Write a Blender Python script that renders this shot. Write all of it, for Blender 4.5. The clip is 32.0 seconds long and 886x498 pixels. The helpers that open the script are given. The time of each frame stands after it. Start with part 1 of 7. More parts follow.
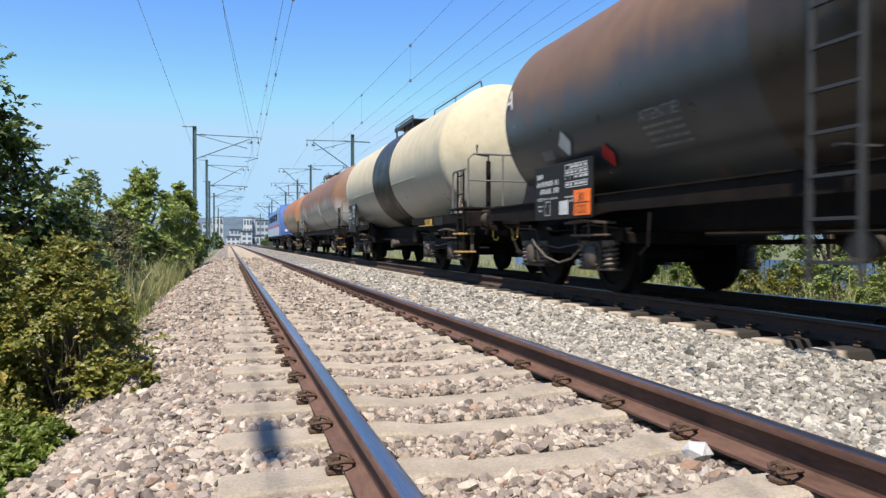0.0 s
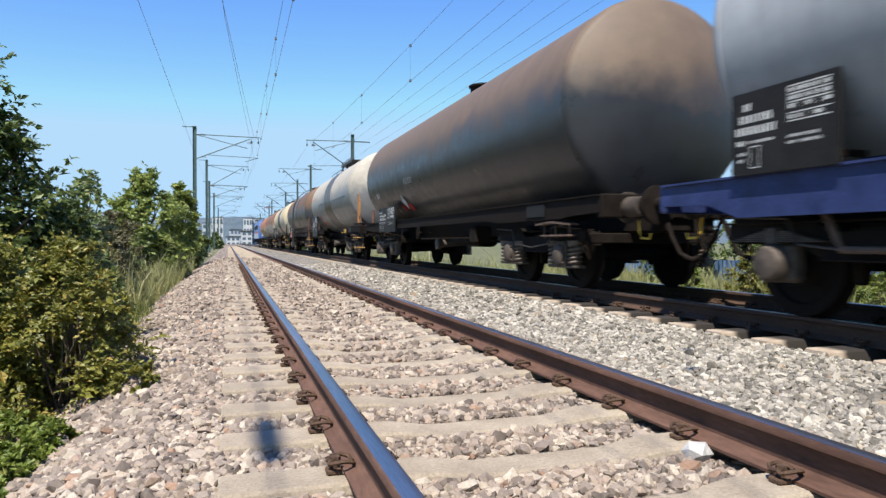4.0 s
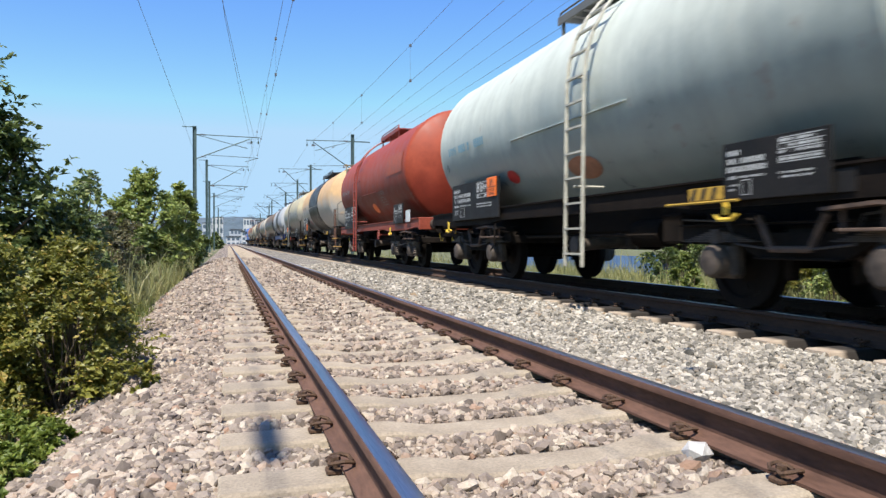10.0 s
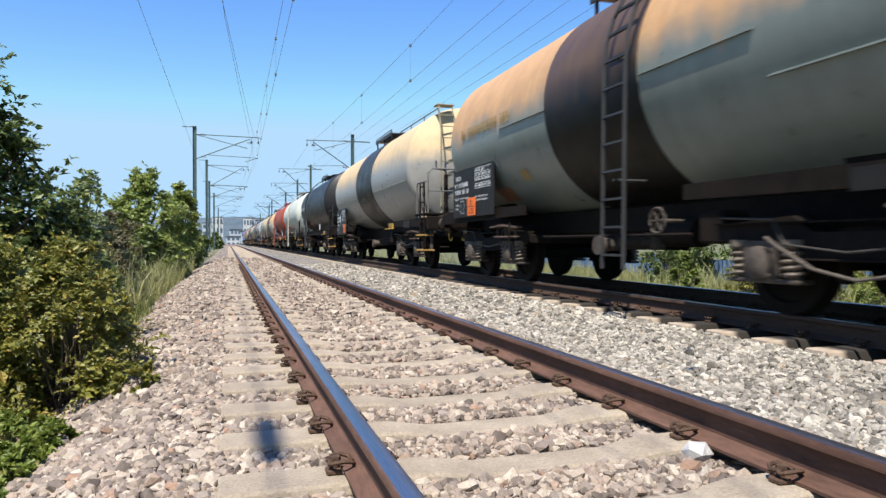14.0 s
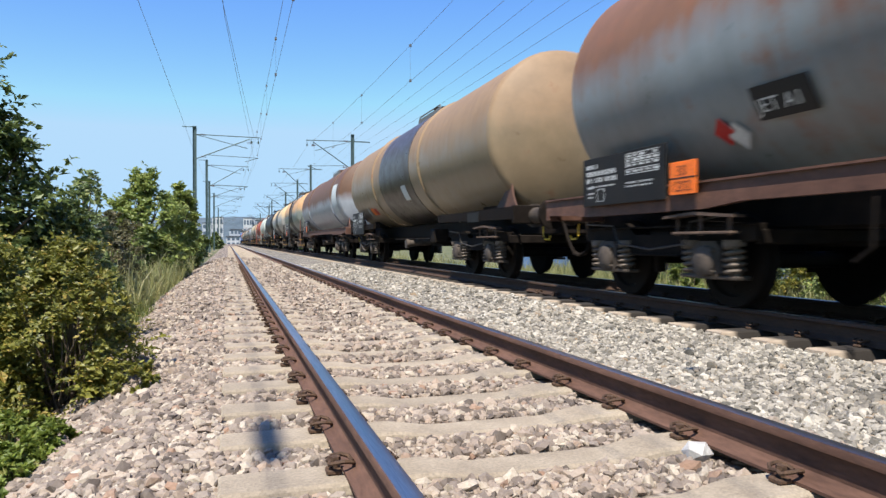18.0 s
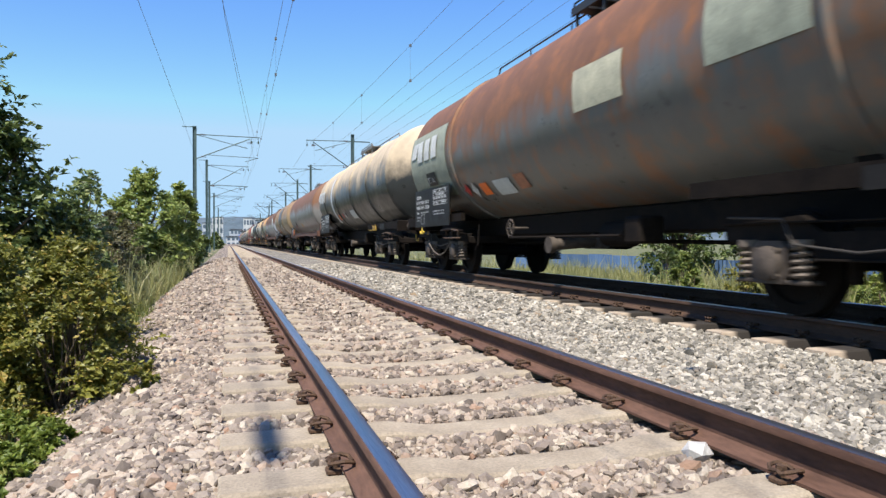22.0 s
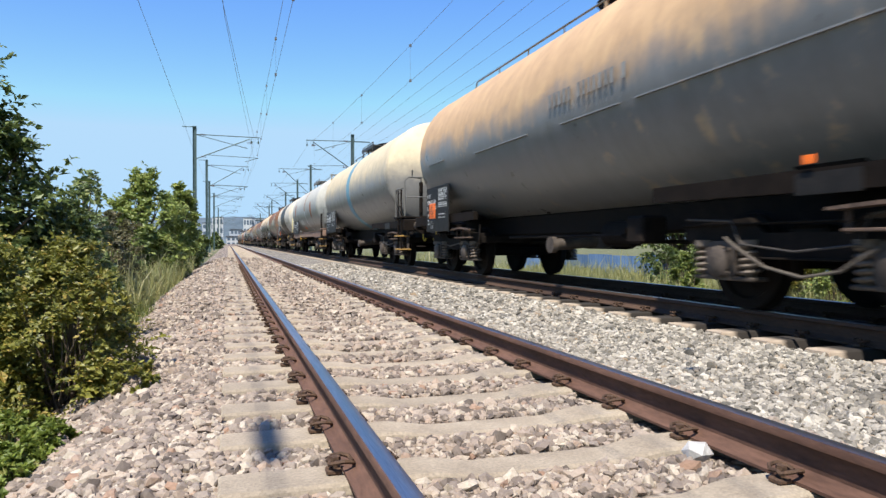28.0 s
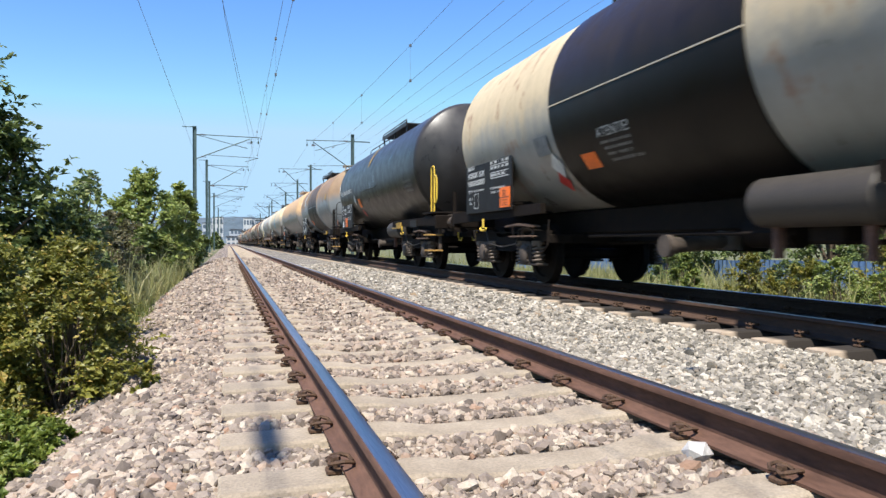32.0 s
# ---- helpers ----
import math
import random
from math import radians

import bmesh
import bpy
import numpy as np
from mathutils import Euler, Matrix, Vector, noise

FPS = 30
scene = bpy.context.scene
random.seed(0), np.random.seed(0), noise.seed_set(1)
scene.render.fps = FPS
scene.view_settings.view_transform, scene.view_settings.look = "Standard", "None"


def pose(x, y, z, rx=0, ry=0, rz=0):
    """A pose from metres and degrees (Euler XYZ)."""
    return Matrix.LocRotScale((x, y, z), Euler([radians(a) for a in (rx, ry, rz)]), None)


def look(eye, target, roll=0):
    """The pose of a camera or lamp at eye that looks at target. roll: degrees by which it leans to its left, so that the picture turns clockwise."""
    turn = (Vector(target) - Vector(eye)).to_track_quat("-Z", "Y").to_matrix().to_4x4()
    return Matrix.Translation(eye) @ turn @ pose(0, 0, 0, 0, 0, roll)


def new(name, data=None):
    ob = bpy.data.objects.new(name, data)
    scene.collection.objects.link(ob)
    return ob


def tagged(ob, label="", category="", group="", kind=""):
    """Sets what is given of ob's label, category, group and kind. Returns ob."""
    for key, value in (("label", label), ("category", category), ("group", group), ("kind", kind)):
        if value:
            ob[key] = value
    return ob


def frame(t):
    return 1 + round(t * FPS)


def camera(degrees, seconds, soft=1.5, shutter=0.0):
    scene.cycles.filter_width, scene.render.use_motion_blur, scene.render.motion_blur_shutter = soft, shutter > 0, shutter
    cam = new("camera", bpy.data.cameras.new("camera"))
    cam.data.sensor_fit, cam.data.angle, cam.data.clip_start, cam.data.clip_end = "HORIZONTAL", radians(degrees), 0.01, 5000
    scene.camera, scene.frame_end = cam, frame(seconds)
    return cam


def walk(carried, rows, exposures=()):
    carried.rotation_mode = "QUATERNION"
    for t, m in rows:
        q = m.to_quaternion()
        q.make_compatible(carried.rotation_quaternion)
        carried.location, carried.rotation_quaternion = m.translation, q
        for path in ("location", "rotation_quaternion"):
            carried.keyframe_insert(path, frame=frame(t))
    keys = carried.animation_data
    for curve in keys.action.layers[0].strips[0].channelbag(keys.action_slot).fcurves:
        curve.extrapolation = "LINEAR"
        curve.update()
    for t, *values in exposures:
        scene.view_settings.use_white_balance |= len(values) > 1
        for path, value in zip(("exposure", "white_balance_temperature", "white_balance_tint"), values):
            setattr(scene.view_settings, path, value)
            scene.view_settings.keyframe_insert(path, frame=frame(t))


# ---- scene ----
import itertools

# Camera: low tripod at the sleeper ends of the near track, looking along it.
cam = camera(65.7, 32.0, soft=1.45, shutter=0.22)
YAW, DIP = radians(17.38), radians(0.566)
EYE_AT = Vector((-1.23, 0.0, 0.86))
EYE = look(EYE_AT, EYE_AT + Vector((math.sin(YAW), math.cos(YAW), -math.tan(DIP))), 0)
walk(cam, [(0.0, EYE), (32.0, EYE)], exposures=[(0.0, 0.79), (10.8, 0.79), (12.0, 0.95), (13.0, 1.0), (13.9, 0.82), (14.4, 0.79), (30.4, 0.79), (31.0, 0.92), (31.7, 0.89), (32.0, 0.87)])

# Light: high summer sun from behind the camera and over its left shoulder, clear sky.
SUN_TO = Vector((-0.338, -0.5, 1.0)).normalized()
sun = new("sun", bpy.data.lights.new("sun", "SUN"))
sun.data.energy, sun.data.angle, sun.data.color = 5.0, radians(0.53), (1.0, 0.95, 0.87)
sun.matrix_world = look(SUN_TO * 50, (0, 0, 0))
world = bpy.data.worlds.new("sky")
scene.world = world
world.use_nodes = True
wn = world.node_tree
sky = wn.nodes.new("ShaderNodeTexSky")
sky.sky_type, sky.sun_disc = "NISHITA", False
sky.sun_elevation = math.asin(SUN_TO.z)
sky.sun_rotation = math.atan2(SUN_TO.x, SUN_TO.y)
sky.altitude, sky.air_density, sky.dust_density, sky.ozone_density = 100, 1.0, 0.1, 3.0
deep = wn.nodes.new("ShaderNodeHueSaturation")
deep.inputs["Hue"].default_value, deep.inputs["Saturation"].default_value = 0.51, 1.25
wn.links.new(sky.outputs[0], deep.inputs["Color"])
haze = wn.nodes.new("ShaderNodeMix")          # summer haze: keeps the low sky blue instead of white
haze.data_type, haze.blend_type = "RGBA", "DARKEN"
haze.inputs[0].default_value = 1.0
haze.inputs[7].default_value = (1.95, 2.98, 4.05, 1)
tint = wn.nodes.new("ShaderNodeMix")
tint.data_type, tint.blend_type = "RGBA", "MULTIPLY"
tint.inputs[0].default_value = 1.0
tint.inputs[7].default_value = (0.97, 0.965, 1.11, 1)
wn.links.new(deep.outputs[0], tint.inputs[6])
wn.links.new(tint.outputs[2], haze.inputs[6])
wn.links.new(haze.outputs[2], wn.nodes["Background"].inputs[0])
wn.nodes["Background"].inputs[1].default_value = 0.14

# Plan: metres, x across the tracks, y along them, z = 0 on top of the near track's sleepers.
RAIL_TOP = 0.172
T2_X, T2_Z = 4.27, 0.05          # second track
SPEED = 10.2                     # train, metres a second
HALF = 0.7535                    # half the distance of the rail centres


# ---- mesh tools ----
class Shape:
    """Vertices and faces of one mesh, gathered piece by piece."""

    def __init__(self):
        self.v, self.f = [], []

    def add(self, vs, fs):
        o = len(self.v)
        self.v.extend(tuple(p) for p in vs)
        self.f.extend(tuple(i + o for i in f) for f in fs)
        return self

    def box(self, x0, x1, y0, y1, z0, z1, b=0.0):
        x0, x1, y0, y1, z0, z1 = min(x0, x1), max(x0, x1), min(y0, y1), max(y0, y1), min(z0, z1), max(z0, z1)
        b = min(b, (x1 - x0) * 0.45, (y1 - y0) * 0.45, (z1 - z0) * 0.45)
        if b <= 0:
            vs = [(x, y, z) for x in (x0, x1) for y in (y0, y1) for z in (z0, z1)]
            return self.add(vs, [(0, 1, 3, 2), (4, 6, 7, 5), (0, 4, 5, 1), (2, 3, 7, 6), (0, 2, 6, 4), (1, 5, 7, 3)])
        vs, key = [], {}
        for i, x in enumerate((x0, x1)):
            for j, y in enumerate((y0, y1)):
                for k, z in enumerate((z0, z1)):
                    sx, sy, sz = 1 - 2 * i, 1 - 2 * j, 1 - 2 * k
                    for a, p in enumerate(((x, y + sy * b, z + sz * b), (x + sx * b, y, z + sz * b), (x + sx * b, y + sy * b, z))):
                        key[i, j, k, a] = len(vs)
                        vs.append(p)
        fs = []
        for i in (0, 1):
            q = [key[i, 0, 0, 0], key[i, 1, 0, 0], key[i, 1, 1, 0], key[i, 0, 1, 0]]
            fs.append(q if i else q[::-1])
            q = [key[0, i, 0, 1], key[0, i, 1, 1], key[1, i, 1, 1], key[1, i, 0, 1]]
            fs.append(q if i else q[::-1])
            q = [key[0, 0, i, 2], key[1, 0, i, 2], key[1, 1, i, 2], key[0, 1, i, 2]]
            fs.append(q if i else q[::-1])
        for j in (0, 1):
            for k in (0, 1):
                fs.append([key[0, j, k, 1], key[1, j, k, 1], key[1, j, k, 2], key[0, j, k, 2]])
                fs.append([key[j, 0, k, 0], key[j, 1, k, 0], key[j, 1, k, 2], key[j, 0, k, 2]])
                fs.append([key[j, k, 0, 0], key[j, k, 1, 0], key[j, k, 1, 1], key[j, k, 0, 1]])
        for i in (0, 1):
            for j in (0, 1):
                for k in (0, 1):
                    fs.append([key[i, j, k, a] for a in range(3)])
        return self.add(vs, fs)

    def ring(self, c, t, r, n, turn=0.0):
        t = Vector(t).normalized()
        a = Vector((0, 0, 1)) if abs(t.z) < 0.9 else Vector((0, 1, 0))
        u = t.cross(a).normalized()
        w = t.cross(u)
        c = Vector(c)
        return [c + (u * math.cos(turn + 2 * math.pi * i / n) + w * math.sin(turn + 2 * math.pi * i / n)) * r for i in range(n)]

    def tube(self, pts, r, n=6, caps=True):
        pts = [Vector(p) for p in pts]
        rs = r if isinstance(r, (list, tuple)) else [r] * len(pts)
        vs, fs = [], []
        for i, p in enumerate(pts):
            t = pts[min(i + 1, len(pts) - 1)] - pts[max(i - 1, 0)]
            vs += self.ring(p, t, rs[i], n)
        for i in range(len(pts) - 1):
            for j in range(n):
                k = (j + 1) % n
                fs.append((i * n + j, i * n + k, (i + 1) * n + k, (i + 1) * n + j))
        if caps:
            fs.append(tuple(range(n))[::-1])
            fs.append(tuple(range(len(vs) - n, len(vs))))
        return self.add(vs, fs)

    def cyl(self, p0, p1, r, n=14, r1=None):
        return self.tube([p0, p1], [r, r if r1 is None else r1], n)

    def lathe(self, profile, centre=(0, 0), n=32, a0=0.0, a1=2 * math.pi, axis="y"):
        """Turns a profile of (along, radius) about an axis through centre."""
        full = abs(a1 - a0 - 2 * math.pi) < 1e-6
        m = n if full else n + 1
        vs, fs = [], []
        for s, r in profile:
            for j in range(m):
                a = a0 + (a1 - a0) * j / n
                p, q = centre[0] + r * math.cos(a), centre[1] + r * math.sin(a)
                vs.append((p, s, q) if axis == "y" else (s, p, q) if axis == "x" else (p, q, s))
        for i in range(len(profile) - 1):
            for j in range(n):
                k = (j + 1) % m
                fs.append((i * m + j, i * m + k, (i + 1) * m + k, (i + 1) * m + j))
        return self.add(vs, fs)

    def prism(self, poly, lo, hi, axis="x"):
        """A polygon of (p, q) pushed along an axis: x takes (y, z), y takes (x, z), z takes (x, y)."""
        n = len(poly)

        def at(p, q, s):
            return (s, p, q) if axis == "x" else (p, s, q) if axis == "y" else (p, q, s)
        vs = [at(p, q, lo) for p, q in poly] + [at(p, q, hi) for p, q in poly]
        fs = [tuple(range(n)), tuple(range(2 * n - 1, n - 1, -1))]
        fs += [(i, i + n, (i + 1) % n + n, (i + 1) % n) for i in range(n)]
        return self.add(vs, fs)

    def coil(self, x, y, z0, z1, r, wire, turns, n=5):
        k = int(turns * 10)
        return self.tube([(x + r * math.cos(2 * math.pi * i / 10), y + r * math.sin(2 * math.pi * i / 10), z0 + (z1 - z0) * i / k)
                          for i in range(k + 1)], wire, n)

    def moved(self, m):
        out = Shape()
        out.v = [tuple(m @ Vector(p)) for p in self.v]
        out.f = list(self.f)
        return out

    def join(self, other):
        return self.add(other.v, other.f)

    def mesh(self, name, material, smooth=True, angle=35):
        me = bpy.data.meshes.new(name)
        me.from_pydata(self.v, [], self.f)
        if smooth:
            bm = bmesh.new()
            bm.from_mesh(me)
            bmesh.ops.recalc_face_normals(bm, faces=bm.faces)
            bm.to_mesh(me)
            bm.free()
            me.shade_smooth()
            me.set_sharp_from_angle(angle=radians(angle))
        me.materials.append(material)
        return me


def arrays_mesh(name, verts, tris, material, smooth=False):
    """A mesh from numpy arrays of vertices and of equal faces."""
    me = bpy.data.meshes.new(name)
    k = tris.shape[1]
    me.vertices.add(len(verts))
    me.vertices.foreach_set("co", np.ascontiguousarray(verts, dtype=np.float32).ravel())
    me.loops.add(tris.size)
    me.loops.foreach_set("vertex_index", np.ascontiguousarray(tris, dtype=np.int32).ravel())
    me.polygons.add(len(tris))
    me.polygons.foreach_set("loop_start", np.arange(0, tris.size, k, dtype=np.int32))
    me.update(calc_edges=True)
    me.validate()
    if smooth:
        me.shade_smooth()
    else:
        me.shade_flat()
    me.materials.append(material)
    return me


def part(name, shape, material, parent, label="", at=None):
    """One mesh object under a thing or a part. shape: a Shape, or a mesh that several parts share."""
    me = shape.mesh(name, material) if isinstance(shape, Shape) else shape
    ob = new(name, me)
    ob.parent = parent
    if at is not None:
        ob.matrix_basis = at
    return tagged(ob, label)


def thing(name, label, category, group="", kind="", at=None):
    ob = new(name)
    ob.empty_display_size = 0.3
    if at is not None:
        ob.matrix_basis = at
    return tagged(ob, label, category, group, kind)


# ---- materials ----
def nodes_of(name):
    m = bpy.data.materials.new(name)
    m.use_nodes = True
    nt = m.node_tree
    return m, nt, nt.nodes["Principled BSDF"]


def noise_node(nt, vec, scale, detail=4, rough=0.55, stretch=(1, 1, 1), shift=0.0):
    mp = nt.nodes.new("ShaderNodeMapping")
    mp.inputs["Scale"].default_value = stretch
    mp.inputs["Location"].default_value = (shift, shift * 0.7, shift * 0.3)
    nt.links.new(vec, mp.inputs["Vector"])
    nz = nt.nodes.new("ShaderNodeTexNoise")
    nz.inputs["Scale"].default_value, nz.inputs["Detail"].default_value, nz.inputs["Roughness"].default_value = scale, detail, rough
    nt.links.new(mp.outputs[0], nz.inputs["Vector"])
    return nz.outputs["Fac"]


def ramp(nt, fac, stops):
    r = nt.nodes.new("ShaderNodeValToRGB")
    els = r.color_ramp.elements
    while len(els) < len(stops):
        els.new(0.5)
    for e, (p, c) in zip(els, stops):
        e.position = p
        e.color = (*c, 1) if len(c) == 3 else c
    nt.links.new(fac, r.inputs[0])
    return r.outputs[0]


def mix(nt, fac, a, b, mode="MIX"):
    n = nt.nodes.new("ShaderNodeMix")
    n.data_type, n.blend_type = "RGBA", mode
    for sock, val in ((n.inputs[0], fac), (n.inputs[6], a), (n.inputs[7], b)):
        if isinstance(val, (int, float)):
            sock.default_value = val
        elif isinstance(val, tuple):
            sock.default_value = (*val, 1)
        else:
            nt.links.new(val, sock)
    return n.outputs[2]


def maths(nt, op, a, b=None, c=None, clamp=False):
    n = nt.nodes.new("ShaderNodeMath")
    n.operation, n.use_clamp = op, clamp
    for sock, val in zip(n.inputs, (a, b, c)):
        if val is None:
            continue
        if isinstance(val, (int, float)):
            sock.default_value = val
        else:
            nt.links.new(val, sock)
    return n.outputs[0]


def bump(nt, bsdf, fac, strength, dist):
    b = nt.nodes.new("ShaderNodeBump")
    b.inputs["Strength"].default_value, b.inputs["Distance"].default_value = strength, dist
    nt.links.new(fac, b.inputs["Height"])
    nt.links.new(b.outputs[0], bsdf.inputs["Normal"])


def surface(name, dark, light, scale=6, rough=0.7, metal=0.0, relief=0.3, dist=0.01, fine=40, vary=0.0, stretch=(1, 1, 1), islands=False, spec=0.3):
    """Two colours over coarse noise, fine grain over it, and relief from both."""
    m, nt, b = nodes_of(name)
    co = nt.nodes.new("ShaderNodeTexCoord").outputs["Object"]
    big, small = noise_node(nt, co, scale, 5, 0.6, stretch), noise_node(nt, co, fine, 3, 0.6, stretch)
    col = ramp(nt, big, [(0.3, dark), (0.7, light)])
    grain = ramp(nt, small, [(0.3, (0.72, 0.72, 0.72)), (0.7, (1.1, 1.1, 1.1))])
    col = mix(nt, 1.0, col, grain, "MULTIPLY")
    if vary or islands:
        rnd = nt.nodes.new("ShaderNodeNewGeometry").outputs["Random Per Island"] if islands else nt.nodes.new("ShaderNodeObjectInfo").outputs["Random"]
        v = vary or 0.3
        col = mix(nt, 1.0, col, ramp(nt, rnd, [(0.0, (1 - v, 1 - v, 1 - v)), (1.0, (1 + v, 1 + v, 1 + v))]), "MULTIPLY")
    nt.links.new(col, b.inputs["Base Color"])
    nt.links.new(ramp(nt, big, [(0.2, (rough - 0.12,) * 3), (0.8, (min(1, rough + 0.12),) * 3)]), b.inputs["Roughness"])
    b.inputs["Metallic"].default_value = metal
    b.inputs["Specular IOR Level"].default_value = spec
    bump(nt, b, maths(nt, "ADD", small, big), relief, dist)
    return m


def plain(name, colour, rough=0.5, metal=0.0, worn=0.12):
    return surface(name, tuple(c * (1 - worn) for c in colour), tuple(min(1, c * (1 + worn)) for c in colour), 5, rough, metal, 0.12, 0.004, 60)


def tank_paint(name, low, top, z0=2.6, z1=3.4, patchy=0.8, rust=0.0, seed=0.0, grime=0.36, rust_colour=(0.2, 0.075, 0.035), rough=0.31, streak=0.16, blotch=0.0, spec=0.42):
    """Weathered paint of a tank: its own colour below with the belly's shade painted in, spilled and baked-on residue
    plus painted sunlight over the crown, streaks, rust and road grime.
    """
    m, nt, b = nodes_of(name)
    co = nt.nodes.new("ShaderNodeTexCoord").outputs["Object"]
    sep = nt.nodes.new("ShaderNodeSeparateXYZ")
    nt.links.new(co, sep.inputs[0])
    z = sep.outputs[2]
    low, top = [(c[0] * 0.91, c[1] * 0.885, c[2] * 0.845) for c in (low, top)]      # evenly darker, and warmer to offset the blue skylight
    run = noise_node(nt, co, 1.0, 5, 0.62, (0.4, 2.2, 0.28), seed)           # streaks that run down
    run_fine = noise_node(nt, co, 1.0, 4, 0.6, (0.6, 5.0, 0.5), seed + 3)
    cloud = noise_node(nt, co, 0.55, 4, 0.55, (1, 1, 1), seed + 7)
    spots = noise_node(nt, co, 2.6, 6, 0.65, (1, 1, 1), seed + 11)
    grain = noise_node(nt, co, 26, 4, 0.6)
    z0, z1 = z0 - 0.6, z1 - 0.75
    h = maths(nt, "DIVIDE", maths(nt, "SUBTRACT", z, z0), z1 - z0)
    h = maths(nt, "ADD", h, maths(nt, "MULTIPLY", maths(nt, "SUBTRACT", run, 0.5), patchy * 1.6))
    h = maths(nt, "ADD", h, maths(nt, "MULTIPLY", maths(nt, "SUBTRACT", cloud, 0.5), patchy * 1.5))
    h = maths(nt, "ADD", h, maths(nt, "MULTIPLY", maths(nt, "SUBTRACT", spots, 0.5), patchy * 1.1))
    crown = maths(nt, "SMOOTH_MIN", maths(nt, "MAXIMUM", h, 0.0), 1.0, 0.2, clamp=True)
    # dark belly and light crown: partly residue, partly painted shade and sun
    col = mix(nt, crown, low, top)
    if blotch:
        bl = ramp(nt, cloud, [(0.42, (0, 0, 0)), (0.58, (1, 1, 1))])
        col = mix(nt, maths(nt, "MULTIPLY", bl, blotch), col, top)
    if rust:
        k = ramp(nt, maths(nt, "ADD", maths(nt, "MULTIPLY", spots, 0.6), maths(nt, "MULTIPLY", run, 0.4)), [(0.62 - 0.24 * rust, (0, 0, 0)), (0.74 - 0.16 * rust, (1, 1, 1))])
        col = mix(nt, maths(nt, "MULTIPLY", k, 0.85), col, rust_colour)
    col = mix(nt, streak, col, ramp(nt, run_fine, [(0.32, (0.4, 0.36, 0.33)), (0.66, (1.1, 1.08, 1.05))]), "MULTIPLY")
    col = mix(nt, grime, col, ramp(nt, spots, [(0.3, (0.45, 0.43, 0.42)), (0.65, (1, 1, 1))]), "MULTIPLY")
    nt.links.new(col, b.inputs["Base Color"])
    b.inputs["Specular IOR Level"].default_value = spec
    dull = ramp(nt, spots, [(0.3, (rough - 0.06,) * 3), (0.7, (rough + 0.14,) * 3)])
    if rust:
        dull = mix(nt, maths(nt, "MULTIPLY", crown, 0.9), dull, (0.66, 0.66, 0.66))      # baked residue and rust are matt
    nt.links.new(dull, b.inputs["Roughness"])
    bump(nt, b, maths(nt, "ADD", maths(nt, "MULTIPLY", spots, 0.6), maths(nt, "MULTIPLY", grain, 0.12)), 0.12, 0.015)
    return m


def leafage(name, dark, light, warm):
    m, nt, b = nodes_of(name)
    rnd = nt.nodes.new("ShaderNodeNewGeometry").outputs["Random Per Island"]
    co = nt.nodes.new("ShaderNodeTexCoord").outputs["Object"]
    patch = noise_node(nt, co, 1.3, 3)
    col = ramp(nt, rnd, [(0.0, dark), (0.55, light), (0.85, light), (1.0, warm)])
    col = mix(nt, 0.7, col, ramp(nt, patch, [(0.3, (0.6, 0.66, 0.6)), (0.7, (1.2, 1.15, 1.0))]), "MULTIPLY")
    nt.links.new(col, b.inputs["Base Color"])
    b.inputs["Roughness"].default_value = 0.5
    tr = nt.nodes.new("ShaderNodeBsdfTranslucent")
    nt.links.new(col, tr.inputs["Color"])
    mx = nt.nodes.new("ShaderNodeMixShader")
    mx.inputs[0].default_value = 0.38
    nt.links.new(b.outputs[0], mx.inputs[1])
    nt.links.new(tr.outputs[0], mx.inputs[2])
    nt.links.new(mx.outputs[0], nt.nodes["Material Output"].inputs["Surface"])
    return m


def stone_paint(name, stops):
    m, nt, b = nodes_of(name)
    rnd = nt.nodes.new("ShaderNodeNewGeometry").outputs["Random Per Island"]
    co = nt.nodes.new("ShaderNodeTexCoord").outputs["Object"]
    small, mid = noise_node(nt, co, 90, 3), noise_node(nt, co, 1.1, 3)
    col = ramp(nt, rnd, stops)
    col = mix(nt, 0.8, col, ramp(nt, small, [(0.3, (0.75, 0.73, 0.7)), (0.7, (1.1, 1.1, 1.1))]), "MULTIPLY")
    col = mix(nt, 0.6, col, ramp(nt, mid, [(0.35, (0.78, 0.75, 0.71)), (0.65, (1.1, 1.09, 1.06))]), "MULTIPLY")
    nt.links.new(col, b.inputs["Base Color"])
    b.inputs["Roughness"].default_value = 0.85
    bump(nt, b, small, 0.5, 0.004)
    return m


def bed_paint(name, stops):
    """Ballast seen from afar: cells of stone with dark gaps."""
    m, nt, b = nodes_of(name)
    co = nt.nodes.new("ShaderNodeTexCoord").outputs["Object"]
    vo = nt.nodes.new("ShaderNodeTexVoronoi")
    vo.inputs["Scale"].default_value = 19
    nt.links.new(co, vo.inputs["Vector"])
    sp = nt.nodes.new("ShaderNodeSeparateColor")
    nt.links.new(vo.outputs["Color"], sp.inputs[0])
    col = ramp(nt, sp.outputs[0], stops)
    gap = ramp(nt, vo.outputs["Distance"], [(0.35, (1, 1, 1)), (0.75, (0.35, 0.33, 0.31))])
    col = mix(nt, 1.0, col, gap, "MULTIPLY")
    mid = noise_node(nt, co, 0.8, 3)
    col = mix(nt, 0.6, col, ramp(nt, mid, [(0.35, (0.82, 0.79, 0.76)), (0.65, (1.05, 1.05, 1.03))]), "MULTIPLY")
    nt.links.new(col, b.inputs["Base Color"])
    b.inputs["Roughness"].default_value = 0.9
    bump(nt, b, maths(nt, "SUBTRACT", 1.0, vo.outputs["Distance"]), 0.9, 0.03)
    return m


